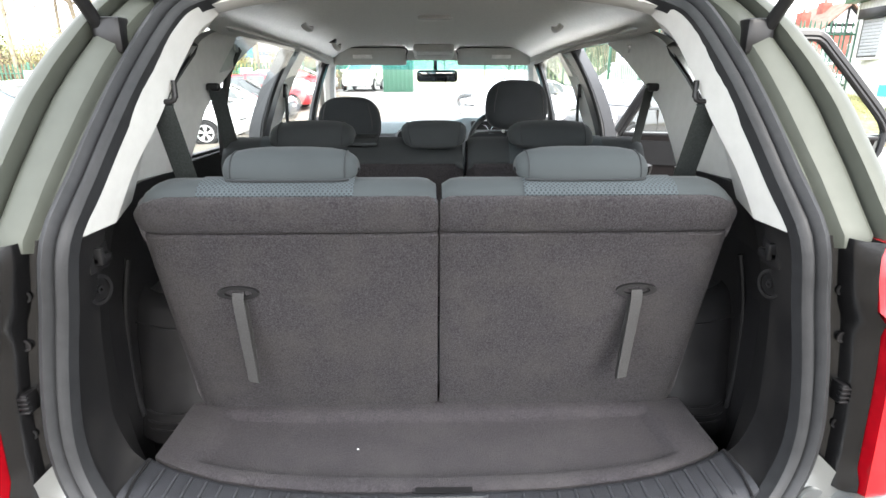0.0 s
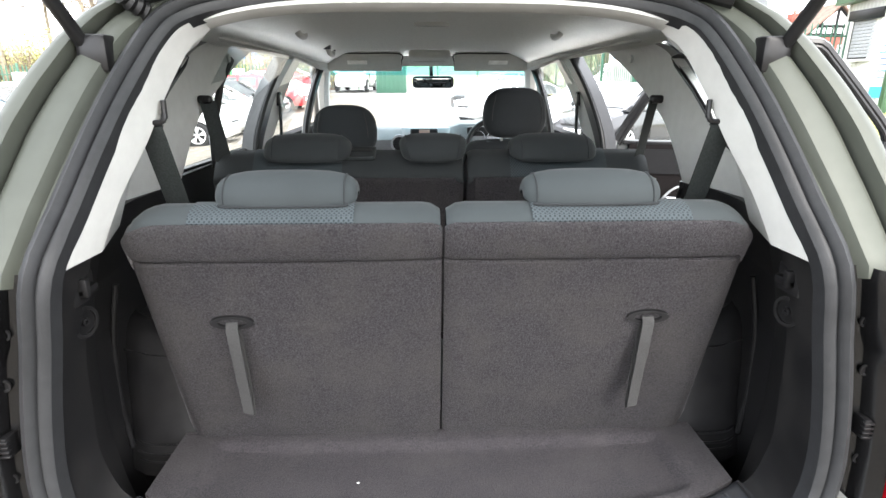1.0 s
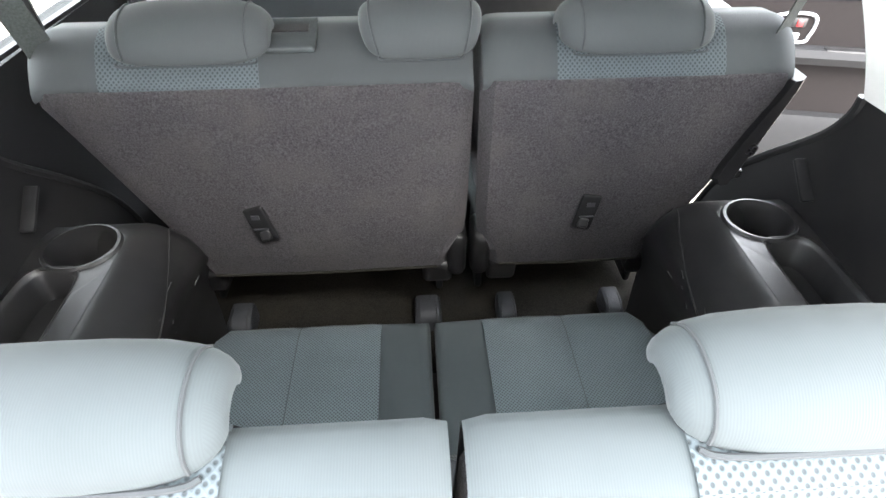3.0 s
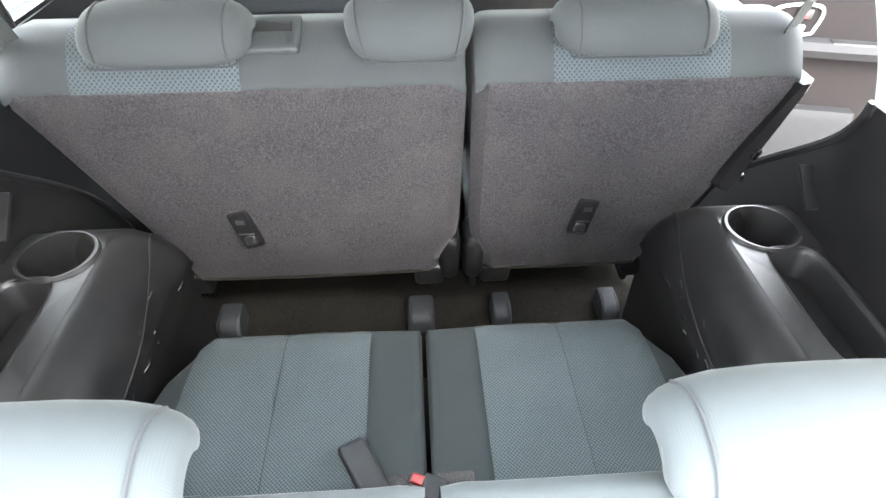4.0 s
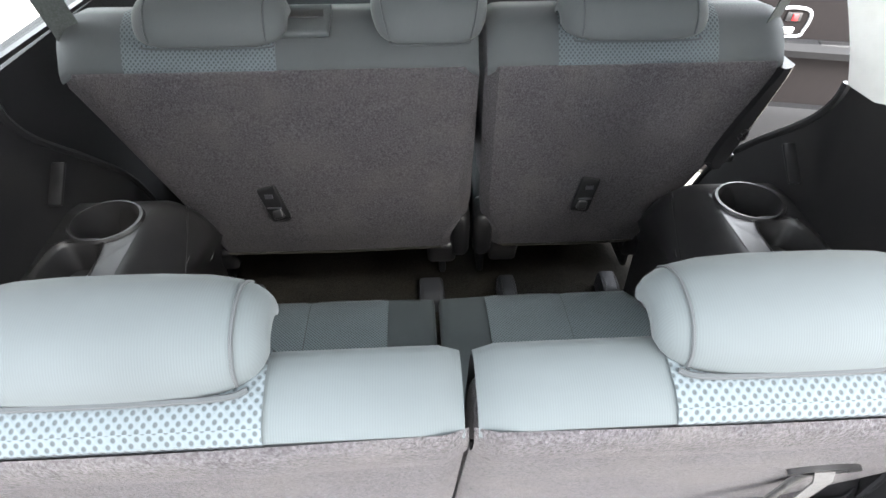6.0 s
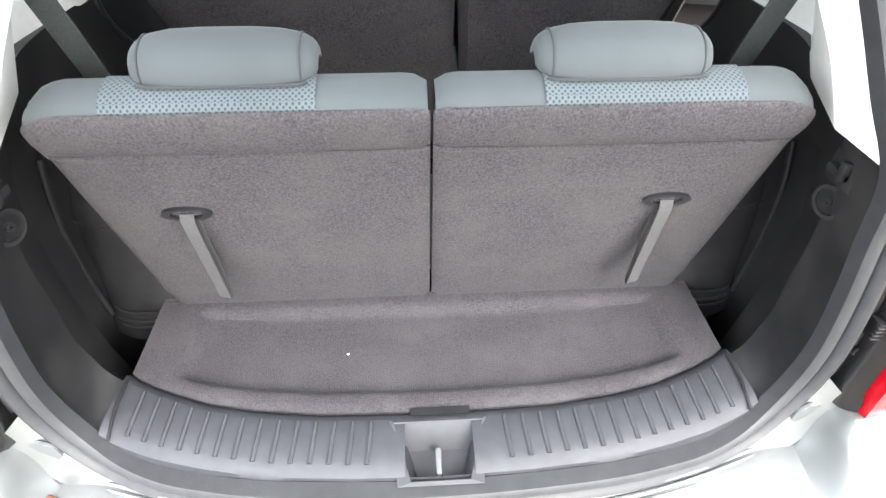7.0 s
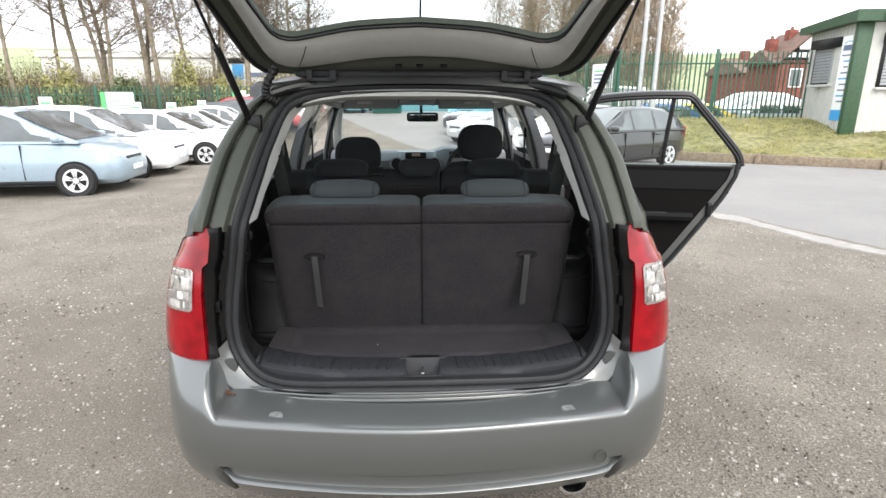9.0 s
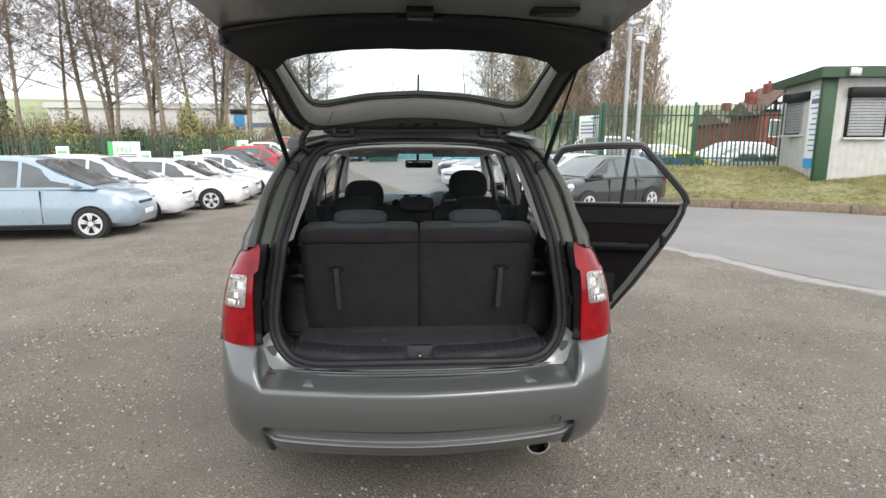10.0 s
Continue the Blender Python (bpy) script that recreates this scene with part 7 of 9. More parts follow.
    bm.faces.new([bm.verts.new((u, 0.02, v)) for u, v in ((0.0, 1.19), (1.09, 1.19), (1.08, 1.26), (0.82, 1.565), (0.76, 1.608), (0.27, 1.59), (0.19, 1.55))])
    pane = part("window", move(bm, m), GLASS, door, smooth=False)
    pane.visible_shadow = False
    lk = part("door_latch", move(cushion(0.03, 0.05, 0.09, 0.008), m @ pose(0.955, -0.002, 0.93)), SATIN, door)
    for v in (0.86, 0.98, 1.06):
        part("screw", move(disc(0.009, 0, 0.01, 12), m @ pose(0.905 + 0.62 * (v - 0.83), -0.006, v - 0.02, 90)), BLACK, lk)
    part("door_seal", move(tube([(u, -0.005, v) for u, v in ((1.09, 1.22), (1.085, 1.14), (1.02, 1.0), (0.915, 0.83), (0.765, 0.6), (0.62, 0.4))], 0.012, 8), m), RUBBER, door)
    part("outer_handle", move(cushion(0.2, 0.04, 0.03, 0.012), m @ pose(0.84, 0.075, 1.05)), PAINT, door)


# ---- assembly ----
build_ground()
the_car = build_car_shell()
build_cabin(the_car)
build_luggage_carpet()
build_third_row()
build_second_row()
build_front_seats()
build_belts()
build_dash()
build_open_door()


# ---- the yard round the car ----
GREENPAINT = material("green_fence_paint", (0.018, 0.085, 0.05), 0.45, 0, 0.15, 30, coat=0.2, stain=0.2, stain_scale=3)
TYRE = material("tyre_rubber", (0.02, 0.02, 0.021), 0.8, 0, 0.2, 60)
ALLOY = material("alloy_rim", (0.68, 0.69, 0.7), 0.4, 0.25, 0.1, 40)
# Opaque panes: reflected sky and dim interior put into a mottled base colour.
CARGLASS = material("sky_toned_car_glass", (0.06, 0.072, 0.072), 0.05, 0, 0.5, 1.6, coat=1.0, spec=0.6)
HEADLAMP = material("head_lamp", (0.7, 0.72, 0.74), 0.1, 0.3, 0.3, 30, coat=1.0)
SLEEPER = material("timber_sleeper", (0.23, 0.18, 0.125), 0.9, 0, 0.3, 14, 0.6, 60, stain=0.4, stain_scale=4, stain_color=(0.14, 0.12, 0.1))
BARK = material("grey_bark", (0.25, 0.215, 0.16), 0.95, 0, 0.35, 6, 0.6, 40, stain=0.4, stain_scale=2, stain_color=(0.1, 0.11, 0.06))
TWIG = material("brown_twigs", (0.16, 0.12, 0.088), 0.95, 0, 0.35, 3)
BIRCHTWIG = material("tan_twigs", (0.3, 0.235, 0.16), 0.95, 0, 0.35, 2)
IVY = material("yellow_green_leaves", (0.27, 0.26, 0.1), 0.75, 0, 0.5, 2.5)
IVYDARK = material("dark_green_leaves", (0.09, 0.115, 0.045), 0.75, 0, 0.5, 2.5)
GRASS = material("bank_grass", (0.16, 0.155, 0.06), 0.95, 0, 0.6, 7, 1.0, 30, stain=0.8, stain_scale=1.6, stain_color=(0.29, 0.255, 0.14))
BLADE = material("grass_blades", (0.34, 0.32, 0.13), 0.9, 0, 0.5, 1.5)
CLAD = material("grey_cladding", (0.5, 0.5, 0.47), 0.55, 0, 0.08, 4, stain=0.3, stain_scale=1.5, stain_color=(0.38, 0.38, 0.34))
DARKGREEN = material("dark_green_trim", (0.03, 0.075, 0.035), 0.5, 0, 0.15, 10)
SHUTTER = material("grey_shutter", (0.3, 0.31, 0.32), 0.45, 0.3, 0.1, 10)
BRICK = material("red_brick", (0.2, 0.062, 0.045), 0.9, 0, 0.3, 5, 0.3, 30)
TILE = material("roof_tile", (0.16, 0.1, 0.075), 0.85, 0, 0.3, 4)
GALV = material("galvanised_steel", (0.45, 0.46, 0.46), 0.45, 0.6, 0.1, 10)
WHITEBOARD = material("white_board", (0.82, 0.83, 0.82), 0.5, 0, 0.03, 10)
SIGNGREEN = material("sign_green", (0.1, 0.5, 0.16), 0.5)
SIGNBLUE = material("sign_blue", (0.05, 0.3, 0.6), 0.5)
INK = material("sign_ink", (0.12, 0.16, 0.25), 0.6)
PALEWALL = material("pale_warehouse_wall", (0.62, 0.62, 0.58), 0.8, 0, 0.05, 1, stain=0.2, stain_scale=0.3)
HILL = material("pale_hillside", (0.24, 0.27, 0.14), 1.0, 0, 0.25, 0.08, stain=0.5, stain_scale=0.02, stain_color=(0.33, 0.34, 0.2))


def parked_car(label, color, at, heading, style="hatch", group="parked cars", name="parked_car"):
    """A whole car: nose along local x, built round its own middle on the ground."""
    L, W, H = {"hatch": (4.1, 1.74, 1.47), "mpv": (4.45, 1.8, 1.6), "estate": (4.6, 1.78, 1.47), "van": (4.8, 1.9, 1.9), "saloon": (4.5, 1.76, 1.44)}[style]
    paint = material("car_paint", color, 0.28, 0.25 if max(color) < 0.7 else 0.0, 0.04, 20, coat=1.0, stain=0.08, stain_scale=4)
    z0 = ground_z(*at)
    root = thing(name, label, "car", group)
    root.matrix_world = pose(at[0], at[1], z0, 0, 0, heading)
    h = W / 2
    nose = {"van": 0.36, "mpv": 0.335}.get(style, 0.31)
    xb = {"hatch": (-0.47, -0.40, -0.30), "mpv": (-0.485, -0.44, -0.34), "estate": (-0.485, -0.43, -0.33), "van": (-0.49, -0.47, -0.42), "saloon": (-0.36, -0.26, -0.16)}[style]
    belt = 0.93 if style != "mpv" else 1.0
    # lower body
    st = [(-0.5, 0.74, 0.42, 0.62), (-0.492, 0.84, 0.33, 0.80), (-0.47, 0.92, 0.27, belt - 0.02), (-0.40, 0.97, 0.22, belt), (-0.2, 1.0, 0.2, belt), (0.1, 1.0, 0.2, belt), (0.24, 0.99, 0.2, belt - 0.01),
          (0.33, 0.98, 0.21, belt - 0.045), (0.39, 0.965, 0.22, belt - 0.1), (0.43, 0.93, 0.22, belt - 0.15), (0.452, 0.86, 0.23, belt - 0.21), (0.468, 0.77, 0.25, belt - 0.3), (0.477, 0.66, 0.3, belt - 0.4)]
    rings = []
    for x, w, lo, top in st:
        a = h * w
        mid = (lo + top) / 2
        half = [(0, lo), (a * 0.82, lo), (a * 0.97, lo + 0.1), (a, mid - 0.02), (a * 0.985, mid + 0.1), (a * 0.95, top - 0.05), (a * 0.86, top), (a * 0.4, top + 0.025), (0, top + 0.03)]
        rings.append([(x * L, -y, z) for y, z in half] + [(x * L, y, z) for y, z in half[-2:0:-1]])
    part("body", loft(rings), paint, root)
    # roof and pillars
    gh = [(xb[0] * L, belt - 0.01, 0.88), (xb[1] * L, belt + (H - belt) * 0.62, 0.80), (xb[2] * L, H - 0.05, 0.73), (-0.15 * L, H, 0.71), (0.0, H - 0.005, 0.71), (0.07 * L, H - 0.05, 0.715), (0.16 * L, belt + (H - belt) * 0.55, 0.79), (nose * L, belt - 0.03, 0.88)]
    rings = []
    for x, top, w in gh:
        k = h * w
        kb = h * 0.93
        t = min(1, max(0, (top - belt) / (H - belt)))
        rings.append([(x, -kb, belt - 0.03), (x, -kb, belt), (x, -(kb + (k - kb) * min(1, 1.0)), max(belt + 0.005, top - 0.06 * t)), (x, -k * 0.85, top + 0.005), (x, 0, top + 0.02), (x, k * 0.85, top + 0.005), (x, k, max(belt + 0.005, top - 0.06 * t)), (x, kb, belt), (x, kb, belt - 0.03)])
    part("cabin_shell", loft(rings), paint, root)

    def roof_at(x):
        return lerp(x, [g[0] for g in gh], [g[1] for g in gh]), lerp(x, [g[0] for g in gh], [g[2] for g in gh]) * h

    def side_point(x, k, s):
        top, w = roof_at(x)
        z = belt + 0.02 + (top - 0.075 - belt - 0.02) * k
        y = h * 0.93 + (w - h * 0.93) * ((z - belt) / max(0.05, top - 0.06 - belt))
        return (x, s * (y + 0.006), z)

    for s in (1, -1):
        for x0, x1 in (((xb[1] + 0.03) * L, -0.17 * L), (-0.15 * L, 0.03 * L), (0.045 * L, (nose - 0.055) * L)):
            rows = []
            for k in range(5):
                x = x0 + (x1 - x0) * k / 4
                rows.append([side_point(x, 0.0, s), side_point(x, 0.5, s), side_point(x, 1.0, s)])
            part("side_window", loft(rows, closed=False), CARGLASS, root)
        part("door_mirror", move(cushion(0.12, 0.2, 0.13, 0.05), pose((nose - 0.07) * L, s * (h + 0.05), belt + 0.06)), paint, root)
        part("sill_trim", box((-0.27 * L, min(s * h * 0.96, s * (h + 0.005)), 0.24), (0.27 * L, max(s * h * 0.96, s * (h + 0.005)), 0.31), 0.015), BLACK, root)
        part("door_handle", box((-0.2 * L, min(s * h * 0.95, s * (h + 0.012)), belt - 0.12), (-0.16 * L, max(s * h * 0.95, s * (h + 0.012)), belt - 0.09), 0.008), paint, root)
        part("door_seam", box((-0.1345 * L, min(s * h * 0.9, s * (h + 0.0015)), 0.33), (-0.1332 * L, max(s * h * 0.9, s * (h + 0.0015)), belt - 0.05), 0), BLACK, root)
        part("door_seam", box((0.1205 * L, min(s * h * 0.9, s * (h + 0.0015)), 0.33), (0.1218 * L, max(s * h * 0.9, s * (h + 0.0015)), belt - 0.05), 0), BLACK, root)
        part("head_lamp", move(cushion(0.34, 0.22, 0.15, 0.06), pose(0.43 * L, s * h * 0.72, belt - 0.23, 0, 24, -s * 38)), HEADLAMP, root)
        part("tail_lamp", move(cushion(0.12, 0.16, 0.34 if style != "saloon" else 0.18, 0.05), pose(-0.472 * L, s * h * 0.80, belt - 0.1, 0, 0, s * 30)), RED, root)
        part("fog_lamp", move(cushion(0.06, 0.14, 0.1, 0.03), pose(0.458 * L, s * h * 0.62, 0.4, 0, 0, -s * 25)), BLACK, root)
        for x in (-0.29 * L, 0.31 * L):
            r = 0.31
            # No arch is cut: a black ring stands for the shadowed gap round the tyre.
            arch = part("wheel_arch", move(disc(r + 0.04, r - 0.03, 0.06, 28), pose(x, s * (h - 0.022), r, 90)), BLACK, root)
            rings = []
            for rr, y in ((0.2, -0.1), (r - 0.02, -0.1), (r, -0.08), (r, 0.075), (r - 0.02, 0.095), (0.215, 0.09), (0.21, 0.06)):
                rings.append([(rr * math.cos(2 * math.pi * k / 28), y, rr * math.sin(2 * math.pi * k / 28)) for k in range(28)])
            m = Matrix.Translation((x, s * (h - 0.058), r)) @ (Matrix.Identity(4) if s > 0 else Matrix.Rotation(math.pi, 4, "Z"))
            wheel = part("wheel", move(loft(rings, caps=False), m), TYRE, root)
            bm = disc(0.215, 0.185, 0.03, 28)
            disc(0.05, 0, 0.03, 14, bm)
            for k in range(5):
                a = 2 * math.pi * k / 5 + 0.3
                for v in (-0.13, 0.13):
                    p = [(0.04 * math.cos(a + v * 3), 0.04 * math.sin(a + v * 3)), (0.195 * math.cos(a + v - 0.15), 0.195 * math.sin(a + v - 0.15)), (0.195 * math.cos(a + v + 0.15), 0.195 * math.sin(a + v + 0.15))]
                    prism(p, 0.022, bm)
            part("rim", move(bm, m @ pose(0, 0.078, 0, 90)), ALLOY, wheel)
            part("brake_disc", move(disc(0.2, 0, 0.01, 20), m @ pose(0, 0.062, 0, 90)), BLACK, wheel)
    # windscreen, rear window, grille, bumper openings
    for x0, x1, name2 in ((0.085 * L, (nose - 0.025) * L, "windscreen"), ((xb[1] + 0.015) * L * 1.01, xb[2] * L * 0.99, "rear_window")):
        rows = []
        if name2 == "rear_window":
            x0, x1 = (xb[0] + 0.012) * L, (xb[2] - 0.02) * L
        for k in range(6):
            x = x0 + (x1 - x0) * k / 5
            top, w = roof_at(x)
            rows.append([(x + (0.012 if name2 == "windscreen" else -0.012), w * 0.88 * u, top + 0.018 * (1 - abs(u)) + 0.012) for u in (-1, -0.5, 0, 0.5, 1)])
        part(name2, loft(rows, closed=False), CARGLASS, root)
    part("grille", move(cushion(0.06, h * 0.9, 0.09, 0.03), pose(0.468 * L, 0, belt - 0.34)), BLACK, root)
    part("air_intake", move(cushion(0.05, h * 1.0, 0.12, 0.03), pose(0.47 * L, 0, 0.36)), BLACK, root)
    part("front_plate", move(box((-0.004, -0.25, -0.05), (0.004, 0.25, 0.05), 0.002), pose(0.484 * L, 0, 0.48)), WHITEBOARD, root)
    return root


def build_parked_cars():
    silver, white, red = (0.62, 0.63, 0.64), (0.85, 0.86, 0.87), (0.5, 0.02, 0.03)
    rows = [("blue-grey people carrier parked on gravel", (0.3, 0.385, 0.45), (-7.75, 9.45), 7, "mpv"),
            ("silver-white people carrier parked in the row", (0.76, 0.78, 0.8), (-7.8, 11.75), 6, "mpv"),
            ("pale silver estate car parked in the row", (0.8, 0.8, 0.79), (-7.2, 14.3), 5, "estate"),
            ("silver hatchback parked in the row", silver, (-7.3, 16.9), 5, "hatch"),
            ("white hatchback parked in the row", white, (-7.2, 19.2), 5, "hatch"),
            ("dark grey hatchback parked in the row", (0.05, 0.055, 0.06), (-7.3, 21.5), 0, "hatch"),
            ("bright red hatchback parked in the row", red, (-7.0, 23.8), 0, "hatch"),
            ("white saloon parked in the row", white, (-7.2, 26.2), 2, "saloon"),
            ("red saloon at the row's end", red, (-7.1, 28.8), 0, "saloon"),
            ("silver saloon at the row's end", silver, (-7.4, 31.5), 0, "saloon")]
    for label, color, at, heading, style in rows:
        parked_car(label, color, at, heading, style, "parked row along the fence")
    for label, color, at, heading, style in (
            ("black hatchback parked by the timber kerb", (0.012, 0.013, 0.015), (4.85, 12.2), 211, "hatch"),
            ("white hatchback parked in the angled row", white, (4.9, 15.6), 208, "hatch"),
            ("silver hatchback parked in the angled row", silver, (3.1, 19.6), 205, "hatch"),
            ("dark grey hatchback parked in the angled row", (0.05, 0.055, 0.06), (3.1, 22.3), 205, "hatch"),
            ("pale blue hatchback parked in the angled row", (0.4, 0.5, 0.6), (3.4, 25.0), 205, "hatch")):
        parked_car(label, color, at, heading, style, "angled row by the kerb")
    parked_car("white van-shaped car facing the yard", white, (-3.9, 33.0), 265, "mpv", "far cars")
    parked_car("red hatchback far across the yard", red, (-7.0, 35.5), 280, "hatch", "far cars")
    for label, color, at, heading, style in (
            ("yellow hatchback behind the green fence", (0.6, 0.45, 0.02), (10.8, 19.6), 5, "hatch"),
            ("blue hatchback behind the green fence", (0.02, 0.1, 0.35), (8.4, 19.0), 185, "hatch"),
            ("silver people carrier behind the green fence", (0.35, 0.4, 0.44), (13.6, 20.6), 175, "mpv"),
            ("white people carrier behind the green fence", white, (15.6, 24.5), 175, "mpv"),
            ("white van behind the green fence", white, (8.0, 23.5), 180, "van"),
            ("silver hatchback behind the green fence", silver, (11.5, 24.5), 180, "hatch")):
        parked_car(label, color, at, heading, style, "cars behind the fence")
    # white and green price boards standing on the roofs of the row
    for (x, y), z in (((-8.0, 11.6), 1.62), ((-7.3, 14.2), 1.49), ((-7.5, 16.9), 1.49), ((-7.4, 19.2), 1.49), ((-7.4, 23.8), 1.49)):
        sign = thing("roof_sign", "small white and green board on a car roof", "roof sign", "roof signs")
        zz = z + ground_z(x, y)
        part("board", move(cushion(0.3, 0.03, 0.2, 0.012), pose(x - 0.4, y, zz + 0.08)), WHITEBOARD, sign)
        part("band", box((x - 0.51, y - 0.021, zz + 0.02), (x - 0.29, y - 0.0155, zz + 0.07), 0), SIGNGREEN, sign)
        part("foot", box((x - 0.5, y - 0.05, zz - 0.04), (x - 0.3, y + 0.05, zz), 0.01), BLACK, sign)


def palisade(name, label, a, b, za, zb, height, spacing=0.155):
    """Steel palisade: posts, two rails, split-topped pales that share one mesh."""
    fence = thing(name, label, "fence", "palisade fences")
    A, B = Vector((*a, 0)), Vector((*b, 0))
    length = (B - A).length
    ang = math.degrees(math.atan2(B.y - A.y, B.x - A.x))
    w, d = 0.028, 0.012
    prof = [(-w, d), (-w * 0.35, 0), (w * 0.35, 0), (w, d), (w, d + 0.003), (w * 0.35, 0.004), (-w * 0.35, 0.004), (-w, d + 0.003)]
    bm = loft([[(x, y, 0.0) for x, y in prof], [(x, y, height - 0.12) for x, y in prof], [(x * 0.55, y, height - 0.02) for x, y in prof], [(x * 0.12, y, height) for x, y in prof]])
    first = part("pale", bm, GREENPAINT, fence, smooth=False)
    n = int(length / spacing)
    rnd = random.Random(len(label))
    for i in range(n + 1):
        t = i / n
        p = A.lerp(B, t)
        m = pose(p.x, p.y, za + (zb - za) * t + rnd.uniform(-0.015, 0.015), 0, rnd.uniform(-0.7, 0.7), ang)
        if i == 0:
            first.matrix_local = m
        elif i < 300:
            o = new("pale", first.data)
            o.parent = fence
            o.matrix_local = m
    for k in (0.3, height - 0.4):
        q0, q1 = A + Vector((0, 0, za + k)), B + Vector((0, 0, zb + k))
        off = Vector((-math.sin(radians(ang)), math.cos(radians(ang)), 0)) * 0.03
        part("rail", tube([q0 + off, q1 + off], 0.025, 4), GREENPAINT, fence, smooth=False)
    posts = int(length / 2.4)
    for i in range(posts + 1):
        t = i / max(1, posts)
        p = A.lerp(B, t)
        z = za + (zb - za) * t
        part("post", move(box((-0.05, 0.03, -0.2), (0.05, 0.11, height + 0.06), 0.01), pose(p.x, p.y, z, 0, 0, ang)), GREENPAINT, fence)
    return fence


def build_bank():
    """Grass bank behind a kerb of railway sleepers."""
    kerb = [(4.6, 15.55), (6.8, 14.13), (9.06, 12.68), (11.32, 11.22), (13.58, 9.77), (15.84, 8.3), (18.1, 6.85)]
    top = [(4.4, 18.5), (6.6, 17.3), (9.0, 17.1), (11.8, 16.9), (14.5, 15.5), (17.5, 13.8), (20.5, 12.5)]
    bm = bmesh.new()
    rows = []
    for (x0, y0), (x1, y1) in zip([p for p in smooth_path([(*k, 0) for k in kerb], 6)] and [(p.x, p.y) for p in smooth_path([(*k, 0) for k in kerb], 6)], [(p.x, p.y) for p in smooth_path([(*k, 0) for k in top], 6)]):
        row = []
        for k in range(13):
            t = k / 12
            x, y = x0 + 0.1 * t * 0 + (x1 - x0) * t, y0 + 0.16 * (1 - t) + (y1 - y0) * t
            z = 0.2 + 0.85 * (t * t * (3 - 2 * t)) + 0.05 * noise.noise((x * 1.1, y * 1.1, 4.0)) + 0.02 * noise.noise((x * 4, y * 4, 1.0))
            row.append((x, y, z))
        row += [(x1, y1 + 14.0, 1.03), (x1 + 6, y1 + 30, 1.05)]
        rows.append(row)
    loft(rows, closed=False, bm=bm)
    bank = part("grass_bank", bm, GRASS)
    tagged(bank, "rough yellow-green grass bank", "grass bank", kind="structure")
    for i, (a, b) in enumerate(zip(kerb, kerb[1:])):
        A, B = Vector((*a, 0)), Vector((*b, 0))
        ang = math.degrees(math.atan2(B.y - A.y, B.x - A.x))
        n = (B - A).length
        sl = tagged(part("timber_sleeper", move(box((0.01, -0.06, -0.05), (n - 0.02, 0.08, 0.225 - 0.01 * (i % 2)), 0.012), pose(a[0], a[1], 0, 0, 0, ang)), SLEEPER), "weathered timber sleeper edging the grass", "sleeper", "sleeper kerb")
        pg = tagged(part("timber_peg", move(box((-0.07, -0.11, -0.05), (0.07, -0.062, 0.25), 0.012), pose(a[0], a[1], 0, 0, 0, ang)), SLEEPER), "short timber peg holding the kerb", "peg", "kerb pegs")
    # tufts
    rnd = random.Random(11)
    verts, faces = [], []
    for _ in range(16000):
        t, q = rnd.random(), rnd.random()
        i = rnd.randrange(1, len(kerb) - 1)
        x0, y0 = kerb[i][0] + (kerb[i + 1][0] - kerb[i][0]) * t, kerb[i][1] + (kerb[i + 1][1] - kerb[i][1]) * t
        x1, y1 = top[i][0] + (top[i + 1][0] - top[i][0]) * t, top[i][1] + (top[i + 1][1] - top[i][1]) * t
        x, y = x0 + (x1 - x0) * q, y0 + 0.16 * (1 - q) + (y1 - y0) * q
        if noise.noise((x * 0.8, y * 0.8, 9)) < -0.15:
            continue
        z = 0.2 + 0.85 * (q * q * (3 - 2 * q)) + 0.05 * noise.noise((x * 1.1, y * 1.1, 4.0)) - 0.02
        a = rnd.uniform(0, 3.14)
        for _ in range(3):
            a += 1.0
            hgt = rnd.uniform(0.03, 0.1)
            k = len(verts)
            dx, dy = 0.01 * math.cos(a), 0.01 * math.sin(a)
            lx, ly = rnd.uniform(-0.04, 0.04), rnd.uniform(-0.04, 0.04)
            verts += [(x - dx, y - dy, z), (x + dx, y + dy, z), (x + lx, y + ly, z + hgt)]
            faces.append((k, k + 1, k + 2))
    me = bpy.data.meshes.new("grass")
    me.from_pydata(verts, [], faces)
    me.materials.append(BLADE)
    tagged(new("grass", me), "short rough grass tufts on the bank", "grass", kind="stuff")


